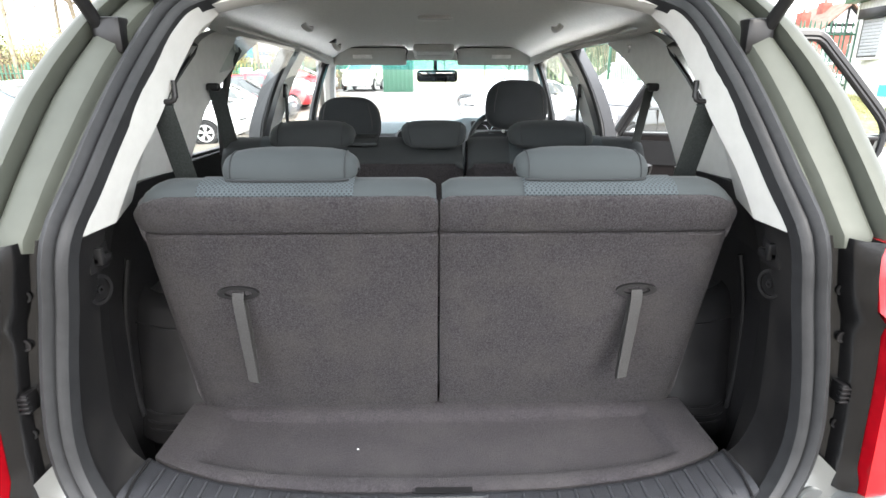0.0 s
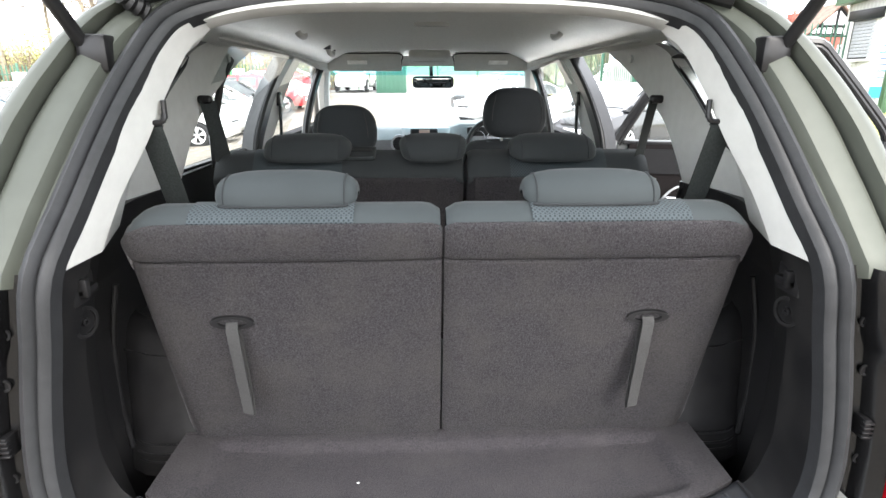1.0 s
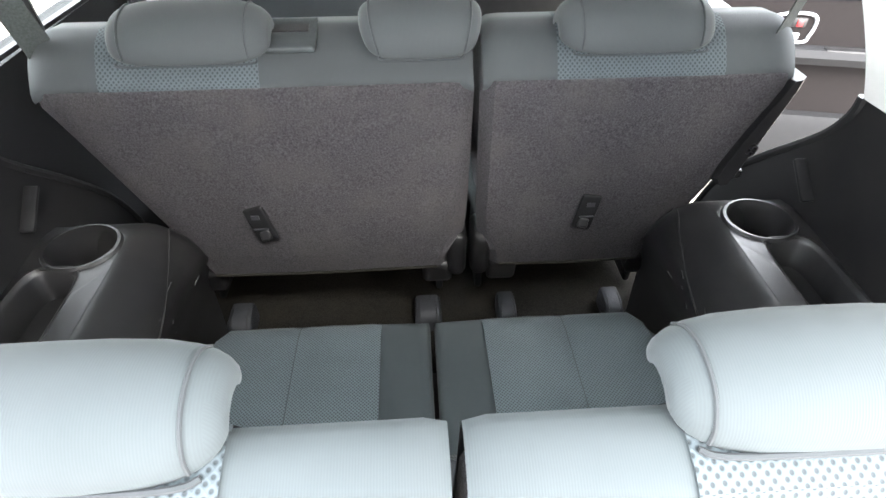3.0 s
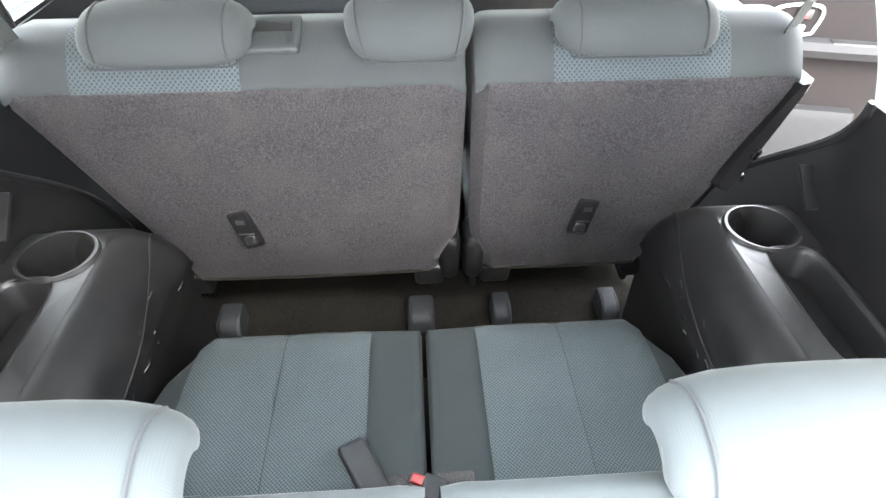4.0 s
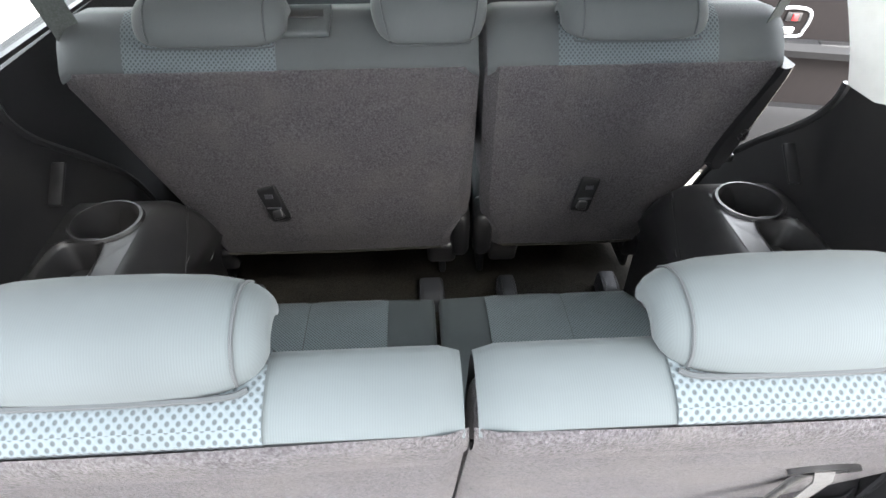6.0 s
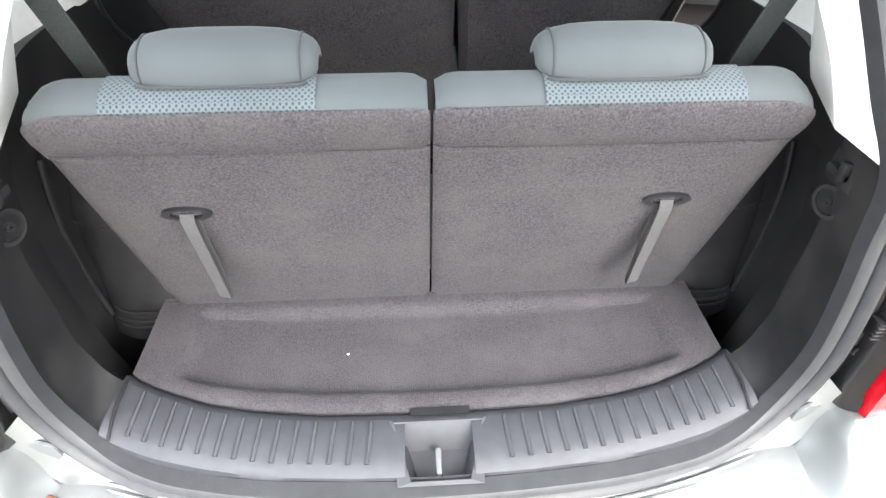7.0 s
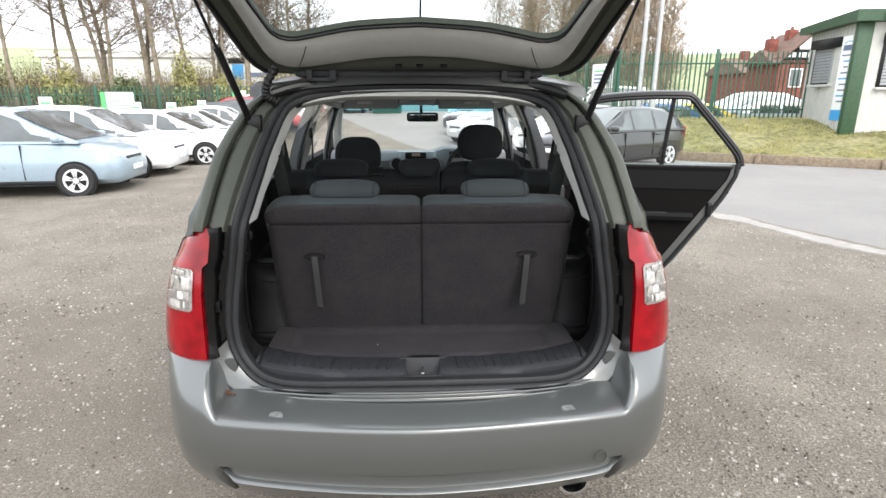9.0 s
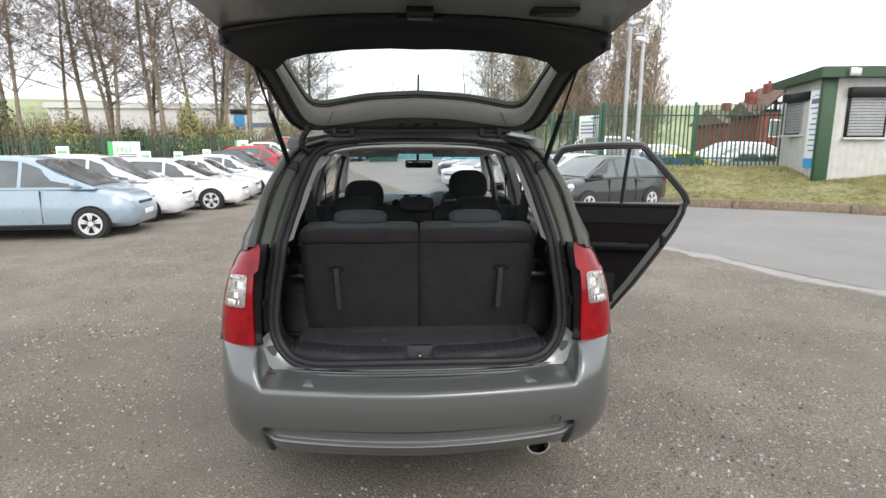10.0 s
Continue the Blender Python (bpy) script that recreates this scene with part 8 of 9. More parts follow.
def build_cabin_office():
    """Portable office on the bank: corrugated walls, shutters, a tall notice board."""
    o = thing("site_office", "grey and green portable office with closed shutters", "office cabin")
    base = Vector((12.25, 14.0, 0.95))
    ang = -8.0
    m = Matrix.Translation(base) @ Matrix.Rotation(radians(ang), 4, "Z")
    Wd, Dp, Ht = 6.0, 2.9, 2.75
    m2 = m
    def wall(name, pts_from, pts_to, off):
        n = int((Vector(pts_to) - Vector(pts_from)).length / 0.2)
        a, b = Vector(pts_from), Vector(pts_to)
        d = (b - a).normalized()
        nrm = Vector((d.y, -d.x, 0))
        rows = []
        for i in range(n * 2 + 1):
            p = a.lerp(b, i / (n * 2)) + nrm * (0.018 if (i // 1) % 2 else 0.0)
            rows.append([p - Vector((0, 0, 0.45)), p + Vector((0, 0, Ht)), p + Vector((0, 0, Ht)) - nrm * 0.08, p - nrm * 0.08 - Vector((0, 0, 0.45))])
        part(name, move(loft(rows), m2), CLAD, o, "corrugated pale grey wall", smooth=False)
    wall("front_wall", (0.0, 0.0, 0), (Wd, 0.0, 0), 0)
    wall("side_wall", (0.35, Dp, 0), (0.0, 0.0, 0), 0)
    part("back_wall", move(box((0.3, Dp, 0), (Wd, Dp + 0.08, Ht), 0), m2), CLAD, o)
    part("corner_post", move(box((-0.07, -0.07, -0.45), (0.33, 0.1, Ht), 0.015), m2), DARKGREEN, o, "dark green corner post")
    rows = [[(-0.3, -0.3, Ht), (Wd, -0.3, Ht), (Wd, Dp + 0.3, Ht), (0.0, Dp + 0.3, Ht)], [(-0.3, -0.3, Ht + 0.3), (Wd, -0.3, Ht + 0.3), (Wd, Dp + 0.3, Ht + 0.22), (0.0, Dp + 0.3, Ht + 0.22)]]
    part("roof", move(loft(rows), m2), DARKGREEN, o, "dark green flat roof edge")
    def shutter(x0, x1, z0, z1, side):
        fr = m2 if not side else m2 @ Matrix.Translation((0.19, 1.55, 0)) @ Matrix.Rotation(radians(90 + 7), 4, "Z") @ Matrix.Rotation(radians(180), 4, "Z")
        s = part("window_shutter", move(box((x0 - 0.08, -0.05, z0 - 0.05), (x1 + 0.08, 0.0, z1 + 0.28), 0.01), fr), SATIN, o, "black shutter housing")
        n = int((z1 - z0) / 0.085)
        for i in range(n):
            z = z0 + (z1 - z0) * i / n
            part("slat", move(box((x0, -0.075, z), (x1, -0.045, z + (z1 - z0) / n * 0.88), 0.008), fr), SHUTTER, s)
        part("shutter_box", move(box((x0 - 0.1, -0.22, z1), (x1 + 0.1, 0.0, z1 + 0.28), 0.02), fr), SATIN, s)
        part("sill", move(box((x0 - 0.12, -0.14, z0 - 0.12), (x1 + 0.12, 0.0, z0 - 0.05), 0.01), fr), CLAD, s)
    shutter(0.75, 1.75, 1.08, 2.2, False)
    shutter(2.6, 3.8, 1.08, 2.2, False)
    shutter(-0.55, 0.55, 1.2, 2.2, True)
    # tall white notice board on the side wall
    fr = m2 @ Matrix.Translation((0.05, 0.38, 0)) @ Matrix.Rotation(radians(97 + 180), 4, "Z")
    b = part("notice_board", move(box((-0.28, -0.04, 0.1), (0.28, -0.012, 2.45), 0.004), fr), WHITEBOARD, o, "tall white notice board with blue foot")
    part("board_foot", move(box((-0.28, -0.046, 0.1), (0.28, -0.041, 0.4), 0), fr), SIGNBLUE, b)
    part("board_logo", move(box((-0.2, -0.046, 2.05), (0.2, -0.041, 2.2), 0), fr), INK, b)
    arc = [(0.16 * math.cos(a), -0.044, 2.24 + 0.06 * math.sin(a)) for a in [math.pi * k / 8 for k in range(9)]]
    part("board_arc", move(tube(arc, 0.012, 4), fr), SIGNBLUE, b)
    for i, w in enumerate((0.2, 0.12, 0.08, 0.15, 0.2, 0.14, 0.16, 0.18, 0.12)):
        part("text_bar", move(box((-w, -0.046, 1.9 - 0.16 * i), (w, -0.041, 1.94 - 0.16 * i), 0), fr), SIGNBLUE if i % 3 == 1 else INK, b)
    part("flood_light", move(box((0.42, -0.42, Ht + 0.02), (0.72, -0.3, Ht + 0.24), 0.02), m2), CLEARLENS, o, "square flood light")


def build_lamp_posts():
    for (x, y), h, arms in (((7.55, 16.2), 5.6, True), ((7.25, 16.6), 6.6, False)):
        p = thing("lamp_post", "galvanised post with flood lights and cameras" if arms else "tall galvanised lamp post", "lamp post", "lamp posts")
        part("pole", tube([(x, y, 0.7), (x, y, 2.2), (x, y, h)], [0.09, 0.075, 0.05], 12), GALV, p)
        if arms:
            part("collar", tube([(x, y, 0.75), (x, y, 1.9)], 0.1, 12), GALV, p)
            part("camera", move(cushion(0.32, 0.12, 0.12, 0.03), pose(x - 0.12, y - 0.08, h - 0.45, 0, 12, 0)), WHITEBOARD, p, "white security camera")
            part("bracket", tube([(x - 0.3, y, h - 0.3), (x + 0.25, y, h - 0.2)], 0.025, 8), GALV, p)
            part("flood_light", move(cushion(0.42, 0.3, 0.12, 0.04), pose(x - 0.35, y - 0.1, h + 0.05, 25, -18, 0)), GALV, p, "grey flood light")
        else:
            part("flood_light", move(cushion(0.42, 0.3, 0.14, 0.04), pose(x + 0.15, y - 0.1, h, 25, -25, 0)), GALV, p, "grey flood light")


def build_boards():
    for cx, cy, w, z0, z1, ang in ((-13.6, 24.7, 1.35, 1.15, 1.95, 14), (-8.6, 26.2, 0.62, 1.5, 2.05, 14)):
        b = thing("fence_banner", "white banner with green lettering on the fence", "banner", "banners")
        m = pose(cx, cy, 0, 0, 0, ang)
        part("sheet", move(box((-w / 2, -0.012, z0), (w / 2, 0.012, z1), 0.003), m), WHITEBOARD, b)
        part("edge_band", move(box((-w / 2, -0.02, z0), (-w / 2 + 0.16 * w, -0.0135, z1), 0), m), SIGNGREEN, b)
        if w > 1:
            cu = bpy.data.curves.new("banner_word", "FONT")
            cu.body, cu.size, cu.align_x = "FREE", 0.34, "CENTER"
            ob = new("banner_word", cu)
            ob.parent = b
            ob.matrix_local = m @ pose(0.02, -0.018, z0 + 0.3, 90)
            cu.materials.append(SIGNGREEN)
            for i in range(2):
                part("text_bar", move(box((-0.25, -0.018, z0 + 0.08 + 0.1 * i), (0.5, -0.0135, z0 + 0.12 + 0.1 * i), 0), m), INK, b)
    b = thing("fence_notice", "white notice tied to the green fence", "notice")
    m = pose(6.62, 18.3, 0, 0, 0, -62)
    part("sheet", move(box((-0.5, -0.1, 2.05), (0.5, -0.08, 2.85), 0.003), m), WHITEBOARD, b)
    for i in range(4):
        part("text_bar", move(box((-0.4, -0.106, 2.2 + 0.13 * i), (0.3 - 0.1 * (i % 2), -0.1015, 2.25 + 0.13 * i), 0), m), SIGNGREEN if i == 3 else INK, b)


def build_house():
    h = thing("brick_house", "red brick house with a black and white timbered gable", "house")
    x0, y0, z0 = 23.3, 35.0, 0.6
    part("wall", box((x0 + 0.5, y0, z0), (x0 + 4.4, y0 + 3.4, 4.4), 0), BRICK, h, "red brick wall")
    g = [(x0 + 0.6, 4.2), (x0 + 4.4, 4.2), (x0 + 2.5, 5.9)]
    part("gable", loft([[(x, y0 - 0.02, z) for x, z in g], [(x, y0 + 3.4, z) for x, z in g]]), WHITEBOARD, h, "white gable with black timbers")
    for xa, za, xb2, zb in ((x0 + 0.6, 4.22, x0 + 2.5, 5.92), (x0 + 4.4, 4.22, x0 + 2.5, 5.92), (x0 + 0.7, 4.3, x0 + 4.3, 4.3), (x0 + 2.5, 4.3, x0 + 2.5, 5.8), (x0 + 1.6, 4.3, x0 + 1.6, 5.0), (x0 + 3.4, 4.3, x0 + 3.4, 5.0), (x0 + 1.3, 4.8, x0 + 3.7, 4.8)):
        part("timber", tube([(xa, y0 - 0.06, za), (xb2, y0 - 0.06, zb)], 0.09, 4), BLACK, h, smooth=False)
    part("roof", loft([[(x0 + 0.2, y, 4.05), (x0 + 2.5, y, 6.15), (x0 + 4.8, y, 4.05), (x0 + 4.8, y, 3.95), (x0 + 2.5, y, 6.0), (x0 + 0.2, y, 3.95)] for y in (y0 - 0.3, y0 + 3.6)]), TILE, h, "brown tiled gable roof")
    part("roof", loft([[(x, y0 + 0.2, 4.1), (x, y0 + 1.8, 5.0), (x, y0 + 3.4, 4.1)] for x in (x0 + 0.1, x0 + 1.2)]), TILE, h)
    for x in (x0 + 0.9, x0 + 2.2):
        c = part("chimney", box((x - 0.3, y0 + 1.5, 4.8), (x + 0.3, y0 + 2.1, 5.7 if x < x0 + 2 else 6.3), 0.03), BRICK, h)
        part("chimney_pot", tube([(x, y0 + 1.8, 5.65 if x < x0 + 2 else 6.25), (x, y0 + 1.8, 5.9 if x < x0 + 2 else 6.5)], 0.1, 10), TILE, c)
    for x in (x0 + 1.7, x0 + 3.3):
        w = part("window", box((x - 0.45, y0 - 0.05, 2.5), (x + 0.45, y0 - 0.01, 3.7), 0.01), WHITEBOARD, h)
        part("pane", box((x - 0.37, y0 - 0.062, 2.58), (x + 0.37, y0 - 0.052, 3.62), 0), CARGLASS, w)
    # further terrace roofs
    t = thing("terrace_house", "brick terrace with tiled roof beyond the fence", "house")
    part("wall", box((27.4, 45, 0.6), (31.0, 51, 3.9), 0), BRICK, t)
    part("roof", loft([[(x, 44.7, 3.9), (x, 48, 5.3), (x, 51.3, 3.9)] for x in (27.1, 31.2)]), TILE, t)
    part("chimney", box((28.6, 47.6, 4.9), (29.2, 48.2, 5.9), 0.03), BRICK, t)


def bare_tree(name, label, at, height, seed, lean=0.0, spread=1.0, depth=5, mat=None, trunk_r=None, group="bare trees"):
    """Leafless tree: a tapered forked trunk, limbs, and a haze of twigs."""
    rnd = random.Random(seed)
    tree = thing(name, label, "tree", group)
    x, y = at
    z = ground_z(x, y) - 0.1
    wood_v, wood_f, twig_v, twig_f = [], [], [], []

    def bar(vs, fs, a, b, ra, rb, n):
        d = (b - a)
        if d.length < 1e-4:
            return
        d = d.normalized()
        u = d.orthogonal().normalized()
        w = d.cross(u)
        k = len(vs)
        for p, r in ((a, ra), (b, rb)):
            for i in range(n):
                t = 2 * math.pi * i / n
                vs.append(p + r * (math.cos(t) * u + math.sin(t) * w))
        for i in range(n):
            j = (i + 1) % n
            fs.append((k + i, k + j, k + n + j, k + n + i))

    def ribbon(a, b, ra, rb):
        w = (b - a).cross(Vector((rnd.uniform(-1, 1), rnd.uniform(-1, 1), rnd.uniform(-0.3, 0.3))))
        w = w.normalized() if w.length > 1e-6 else Vector((1, 0, 0))
        k = len(twig_v)
        twig_v.extend((a - w * ra, a + w * ra, b + w * rb, b - w * rb))
        twig_f.append((k, k + 1, k + 2, k + 3))

    def twig(p, d, length, r, level):
        steps = 3 if level == 1 else 2
        q = p
        for i in range(steps):
            d = (d + Vector((rnd.uniform(-1, 1), rnd.uniform(-1, 1), rnd.uniform(-0.35, 0.6))) * 0.2).normalized()
            e = q + d * (length / steps)
            r0, r1 = r * (1 - 0.6 * i / steps), r * (1 - 0.6 * (i + 1) / steps)
            if level == 1:
                bar(wood_v, wood_f, q, e, r0, r1, 4)
            elif level == 2:
                bar(twig_v, twig_f, q, e, r0, r1, 3)
            else:
                ribbon(q, e, r0, r1)
            q = e
            if level < depth:
                for _ in range(2 if level < 3 else 3):
                    side = Vector((rnd.uniform(-1, 1), rnd.uniform(-1, 1), rnd.uniform(-0.2, 0.7))).normalized()
                    twig(q, (d * rnd.uniform(0.5, 1.0) + side * spread).normalized(), length * rnd.uniform(0.35, 0.6), max(0.0085, r1 * rnd.uniform(0.4, 0.65)), level + 1)

    def grow(p, d, tall, r):
        """One straight leader that tapers to the top, with many side limbs."""
        steps = 11
        q = p
        for i in range(steps):
            t = (i + 1) / steps
            d = (d + Vector((rnd.uniform(-1, 1), rnd.uniform(-1, 1), 0.7)) * 0.07).normalized()
            e = q + d * (tall / steps)
            bar(wood_v, wood_f, q, e, r * (1 - 0.9 * i / steps), r * (1 - 0.9 * t), 7)
            q = e
            if t > low:
                for _ in range(limbs):
                    a = rnd.uniform(0, 6.28)
                    nd = Vector((math.cos(a), math.sin(a), rnd.uniform(0.9, 2.4) if name == "bare_birch" else rnd.uniform(0.1, 1.1))).normalized()
                    twig(q, nd, tall * rnd.uniform(0.14, 0.3) * (1.25 - 0.7 * t) * spread, max(0.012, r * rnd.uniform(0.16, 0.3) * (1.2 - t)), 1)

    low, limbs = {"far_tree": (0.12, 3), "bare_birch": (0.06, 4)}.get(name, (0.2, 5))
    r = trunk_r or height * 0.016
    grow(Vector((x, y, z)), Vector((lean, rnd.uniform(-0.05, 0.05), 1)).normalized(), height, r)
    for nm, vs, fs, mm in (("trunk", wood_v, wood_f, mat or BARK), ("crown", twig_v, twig_f, BIRCHTWIG if name == "bare_birch" else TWIG)):
        me = bpy.data.meshes.new(nm)
        me.from_pydata([tuple(v) for v in vs], [], fs)
        me.materials.append(mm)
        ob = new(nm, me)
        ob.parent = tree
    return tree


def leaf_clump(name, label, at, size, seed, mat, count=900, category="bush", z_off=0.0, group="bushes"):
    rnd = random.Random(seed)
    verts, faces = [], []
    x, y = at
    z = ground_z(x, y) + z_off
    cores = [(rnd.uniform(-0.6, 0.6) * size[0], rnd.uniform(-0.6, 0.6) * size[1], rnd.uniform(0.15, 0.75) * size[2], rnd.uniform(0.25, 0.5)) for _ in range(9)]
    for _ in range(count):
        cx, cy, cz, k = rnd.choice(cores)
        v = Vector((rnd.gauss(0, 1), rnd.gauss(0, 1), rnd.gauss(0, 1)))
        v = v.normalized() * rnd.uniform(0.5, 1.1)
        p = Vector((x + cx + v.x * k * size[0], y + cy + v.y * k * size[1], z + max(0.02, cz + v.z * k * size[2])))
        a = Vector((rnd.uniform(-1, 1), rnd.uniform(-1, 1), rnd.uniform(-1, 1))).normalized() * rnd.uniform(0.05, 0.12)
        b = a.orthogonal().normalized() * a.length * 0.6
        i = len(verts)
        verts += [tuple(p - a), tuple(p + b), tuple(p + a), tuple(p - b)]
        faces.append((i, i + 1, i + 2, i + 3))
    me = bpy.data.meshes.new("leaves")
    me.from_pydata(verts, [], faces)
    me.materials.append(mat)
    root = thing(name, label, category, group)
    ob = new("leaves", me)
    ob.parent = root
    stems = bmesh.new()
    for k in range(7):
        a = rnd.uniform(0, 6.28)
        tube([(x, y, z - 0.05), (x + 0.3 * size[0] * math.cos(a), y + 0.3 * size[1] * math.sin(a), z + 0.5 * size[2]), (x + 0.6 * size[0] * math.cos(a), y + 0.6 * size[1] * math.sin(a), z + 0.9 * size[2])], [0.03, 0.02, 0.008], 4, stems)
    part("stems", stems, BARK, root)


def build_brush():
    """Tangled stems and budding leaves filling the belt behind the long fence."""
    rnd = random.Random(21)
    sv, sf, lv, lf = [], [], [], []
    for _ in range(7000):
        x = rnd.uniform(-27, -5.5)
        y = 28.2 + (x + 22) * 0.2 + rnd.uniform(0, 5)
        n = noise.noise((x * 0.45, 3.0, 0.0))
        h = rnd.uniform(0.9, 2.6) + 1.3 * n
        z = ground_z(x, y)
        k = len(sv)
        lx, ly = rnd.uniform(-0.9, 0.9), rnd.uniform(-0.5, 0.5)
        r = rnd.uniform(0.008, 0.018)
        mid = (x + lx * 0.35, y + ly * 0.35, z + h * 0.6)
        sv += [(x - r, y, z), (x + r, y, z), (mid[0] + r * 0.7, mid[1], mid[2]), (mid[0] - r * 0.7, mid[1], mid[2]), (x + lx, y + ly, z + h)]
        sf += [(k, k + 1, k + 2, k + 3), (k + 3, k + 2, k + 4)]
        green = noise.noise((x * 0.3, 9.0, 0.0)) > -0.12
        for _ in range(3 if green else 1):
            t = rnd.uniform(0.25, 1.0)
            p = Vector((x + lx * t + rnd.uniform(-0.25, 0.25), y + ly * t + rnd.uniform(-0.25, 0.25), z + h * t + rnd.uniform(-0.2, 0.2)))
            a = Vector((rnd.uniform(-1, 1), rnd.uniform(-1, 1), rnd.uniform(-1, 1))).normalized() * rnd.uniform(0.03, 0.075)
            c = a.orthogonal().normalized() * a.length * 0.7
            i = len(lv)
            lv += [tuple(p - a), tuple(p + c), tuple(p + a), tuple(p - c)]
            lf.append((i, i + 1, i + 2, i + 3))
    for nm, label, vs, fs, mm in (("undergrowth", "tangled brown stems behind the long green fence", sv, sf, TWIG), ("budding_leaves", "yellow-green budding leaves among the stems", lv, lf, IVY)):
        me = bpy.data.meshes.new(nm)
        me.from_pydata(vs, [], fs)
        me.materials.append(mm)
        tagged(new(nm, me), label, "undergrowth", kind="stuff")


def build_trees():
    rnd = random.Random(3)
    k = 0
    for x in (-23.5, -22.3, -20.9, -19.9, -18.6, -17.4, -16.5, -15.3, -14.2, -13.3, -12.0, -11.0, -9.8, -8.7, -7.6):
        y = 28.5 + rnd.uniform(-0.8, 3.0) + (x + 22) * 0.18
        bare_tree("bare_tree", "tall leafless tree with grey bark behind the fence", (x, y), rnd.uniform(13.5, 17) if x < -11 else rnd.uniform(10.5, 13), 40 + k, rnd.uniform(-0.04, 0.04), 0.95, 4, trunk_r=rnd.uniform(0.1, 0.17))
        k += 1
    for x in (-21, -18, -15, -12, -9.5, -6.5):
        bare_tree("bare_tree", "slender leafless tree in the belt beyond", (x + rnd.uniform(-1, 1), 36 + rnd.uniform(0, 4)), rnd.uniform(11, 14), 80 + k, 0.0, 0.9, 4)
        k += 1
    for x in (4.6, 5.1, 5.6, 6.2, 6.7, 7.2, 7.6, 8.0, 8.4, 8.8, 9.1, 9.5, 9.8, 10.2, 10.5, 10.9, 11.2, 11.6, 11.9, 12.3, 12.6, 13.0, 13.3, 14.0, 14.8):
        bare_tree("bare_birch", "thin leafless birch in a dense thicket", (x, 30 + rnd.uniform(-2, 4)), rnd.uniform(7.6, 9.4) - max(0, x - 13) * 1.0, 120 + k, rnd.uniform(-0.05, 0.05), 0.8, 4, trunk_r=0.07, group="birch thicket")
        k += 1
    for x, y, h in ((-13, 62, 10.5), (-10, 64, 10.5), (-2.5, 66, 8), (2.0, 70, 9), (6.0, 62, 10.5), (10, 60, 11)):
        bare_tree("far_tree", "far leafless tree on the skyline", (x, y), h, 160 + k, 0, 1.2, 3, group="far trees")
        k += 1
    for x, y, s, m, lab in ((-22.5, 28.6, (1.6, 1.2, 3.4), IVYDARK, "dark green shrub behind the fence"), (-18.5, 29, (1.2, 1.2, 2.8), IVY, "yellow-green shrub behind the fence"), (-15.4, 29.4, (1.2, 1.2, 2.2), IVYDARK, "dark green shrub behind the fence"),
                           (-12.6, 29.8, (1.3, 1.0, 4.2), IVY, "tall ivy-green shrub behind the fence"), (-10.2, 30.4, (1.2, 1.2, 2.4), IVY, "yellow-green shrub behind the fence")):
        leaf_clump("shrub", lab, (x, y), s, int(abs(x) * 10), m, 1400)
    leaf_clump("shrub", "pale green budding shrub by the green fence", (12.0, 26.5), (2.2, 1.2, 1.8), 77, IVY, 1200)


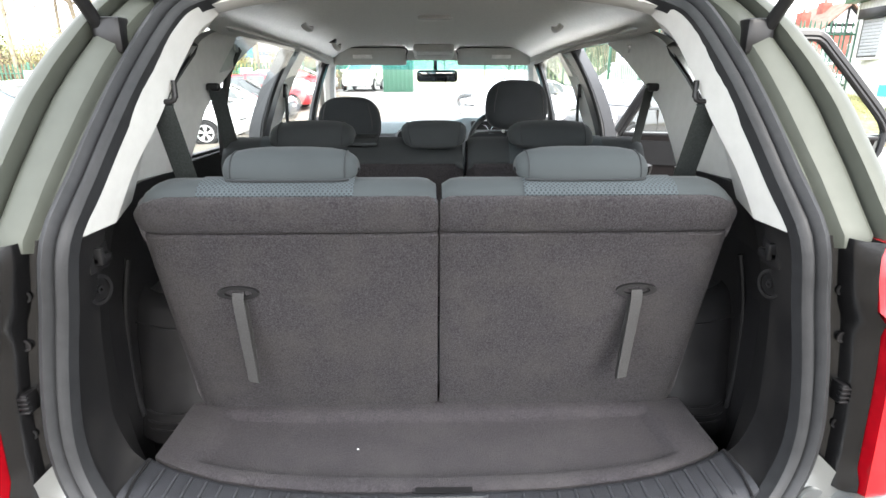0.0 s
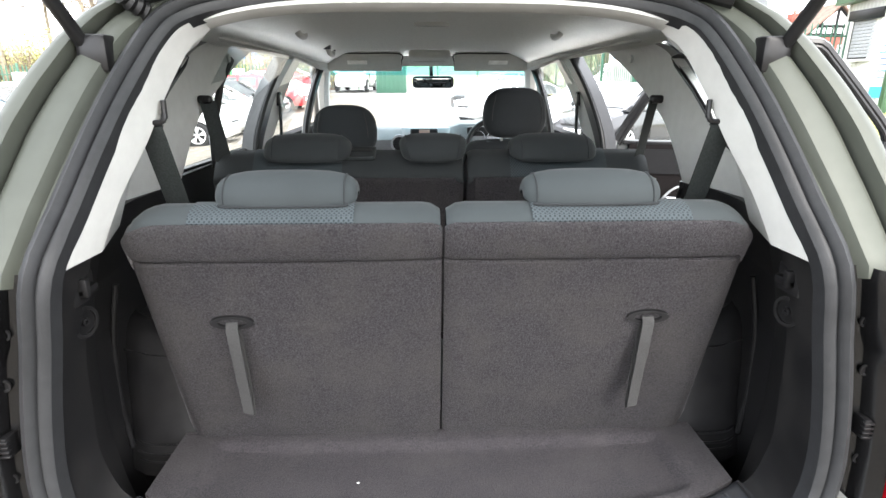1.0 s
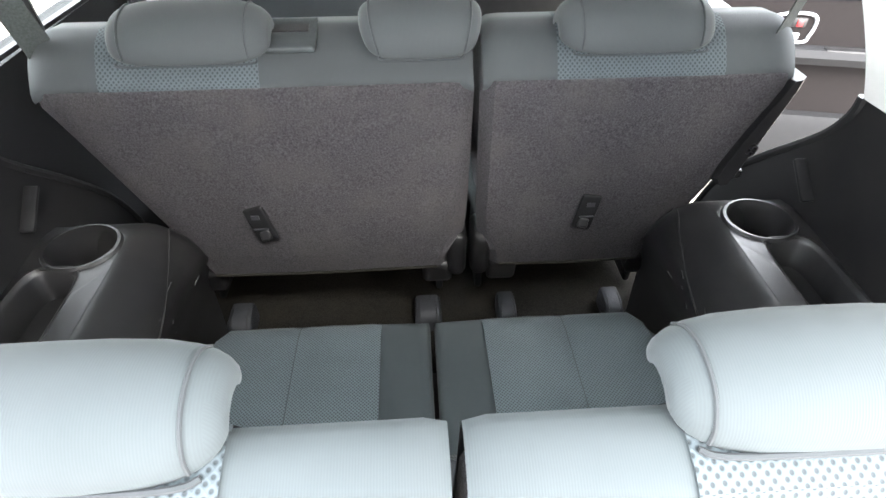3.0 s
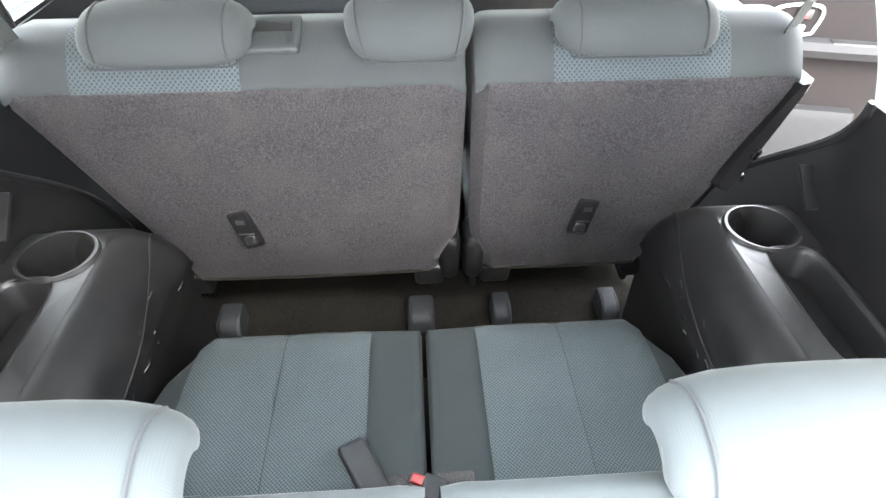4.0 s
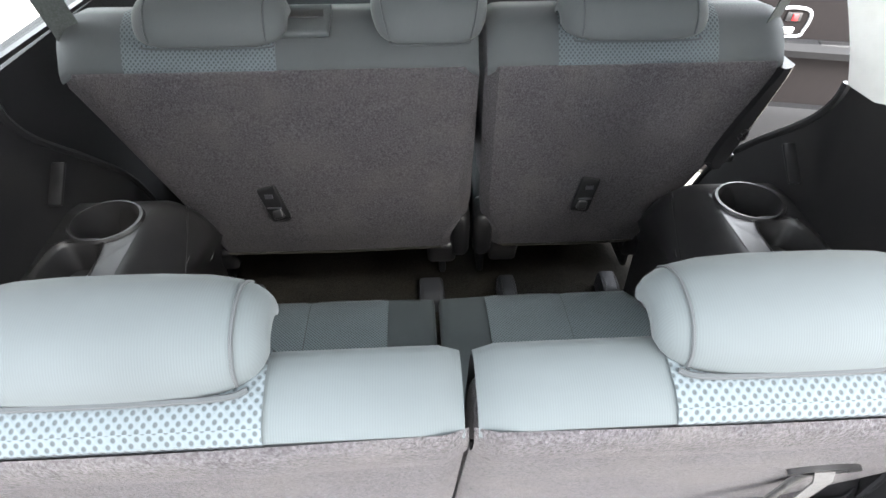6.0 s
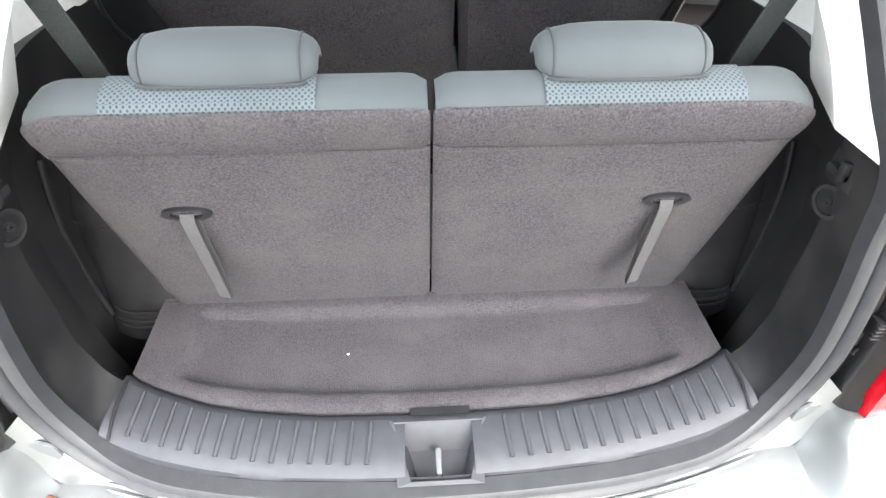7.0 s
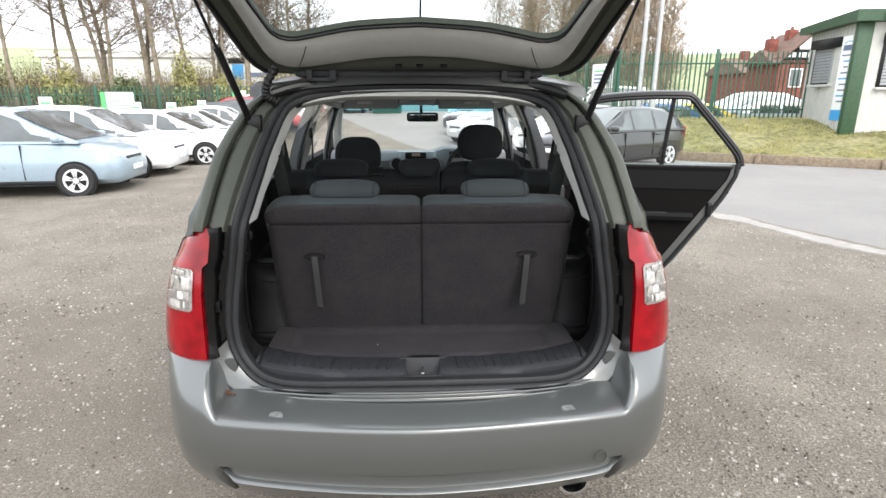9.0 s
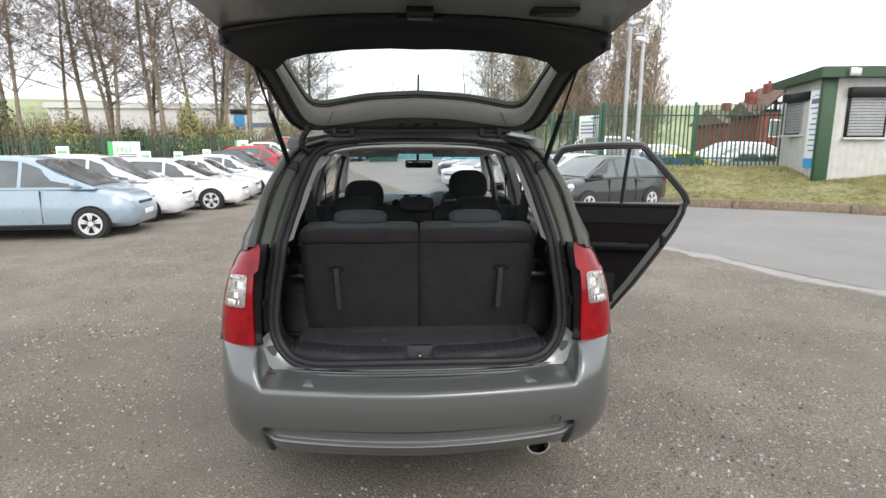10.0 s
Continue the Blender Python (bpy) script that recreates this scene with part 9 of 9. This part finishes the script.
def build_distance():
    wh = thing("warehouse", "long pale warehouse wall beyond the trees", "warehouse")
    part("wall", box((-34, 52, -1.0), (-11.5, 53, 5.4), 0), PALEWALL, wh)
    part("roof", box((-34.3, 51.8, 5.4), (-11.2, 60, 5.9), 0), PALEWALL, wh)
    part("sign", box((-17.0, 51.93, 3.5), (-16.0, 51.98, 4.8), 0), SIGNBLUE, wh)
    part("text_bar", box((-15.6, 51.93, 3.7), (-12.2, 51.98, 4.1), 0), INK, wh)
    part("dark_door", box((-17.3, 51.9, 4.9), (-15.7, 51.98, 5.3), 0), BLACK, wh)
    bm = bmesh.new()
    rows = []
    for r, z in ((150, -2), (190, 9), (260, 20), (380, 27)):
        rows.append([(r * math.sin(a), r * math.cos(a), z + 4 * noise.noise((a * 3, r * 0.01, 0))) for a in [-1.5 + 0.1 * k for k in range(31)]])
    loft(rows, closed=False, bm=bm)
    tagged(part("backdrop", bm, HILL), "pale wooded hillside in the distance", "hillside", kind="structure")
    # green shipping container across the yard
    c = thing("container", "green steel shipping container across the yard", "container")
    z = ground_z(-0.5, 31)
    part("shell", box((-2.6, 31, z), (-0.95, 33.5, z + 2.1), 0.02), GREENPAINT, c)
    for i in range(7):
        part("corrugation", box((-2.56 + 0.23 * i, 30.96, z + 0.12), (-2.45 + 0.23 * i, 30.998, z + 2.0), 0.01), GREENPAINT, c)


def build_drain_edge():
    """Broken concrete channel along the edge of the tarmac, with small puddle stones."""
    pts = [(3.9, 6.9), (4.2, 6.23), (4.41, 5.75), (4.62, 5.05), (4.8, 4.43), (5.0, 3.95), (5.25, 3.57), (5.8, 2.7)]
    rows = []
    for p in smooth_path([(*q, 0) for q in pts], 16):
        w = 0.17 + 0.12 * noise.noise((p.x * 2.5, p.y * 2.5, 0)) + 0.05 * noise.noise((p.x * 9, p.y * 9, 3))
        z = ground_z(p.x, p.y)
        rows.append([(p.x - w, p.y, z - 0.02), (p.x - w * 0.8, p.y, z + 0.012), (p.x, p.y, z + 0.004), (p.x + w * 0.8, p.y, z + 0.014), (p.x + w, p.y, z - 0.02)])
    m = material("worn_concrete", (0.29, 0.277, 0.255), 0.85, 0, 0.2, 12, 0.5, 40, stain=0.6, stain_scale=3, stain_color=(0.2, 0.19, 0.18))
    tagged(part("drain_channel", loft(rows, closed=False), m), "broken pale concrete drain edge", "drain", kind="structure")


build_bank()
build_drain_edge()
build_parked_cars()
palisade("palisade_fence", "dark green steel palisade fence on the bank", (6.7, 17.05), (13.1, 16.75), 1.0, 1.03, 2.18)
palisade("palisade_fence", "dark green steel palisade fence running away from the corner", (6.7, 17.2), (5.6, 30.0), 1.0, 1.0, 2.15)
palisade("palisade_fence", "long green palisade fence behind the row of cars", (-25.0, 22.5), (-7.2, 27.2), 0.35, 0.6, 1.72)
palisade("palisade_fence", "green palisade fence at the far end of the yard", (-7.2, 27.4), (-4.5, 40.0), 0.6, 1.1, 1.8)
build_cabin_office()
build_lamp_posts()
build_boards()
build_house()
build_trees()
build_brush()
build_distance()
scatter_stones()
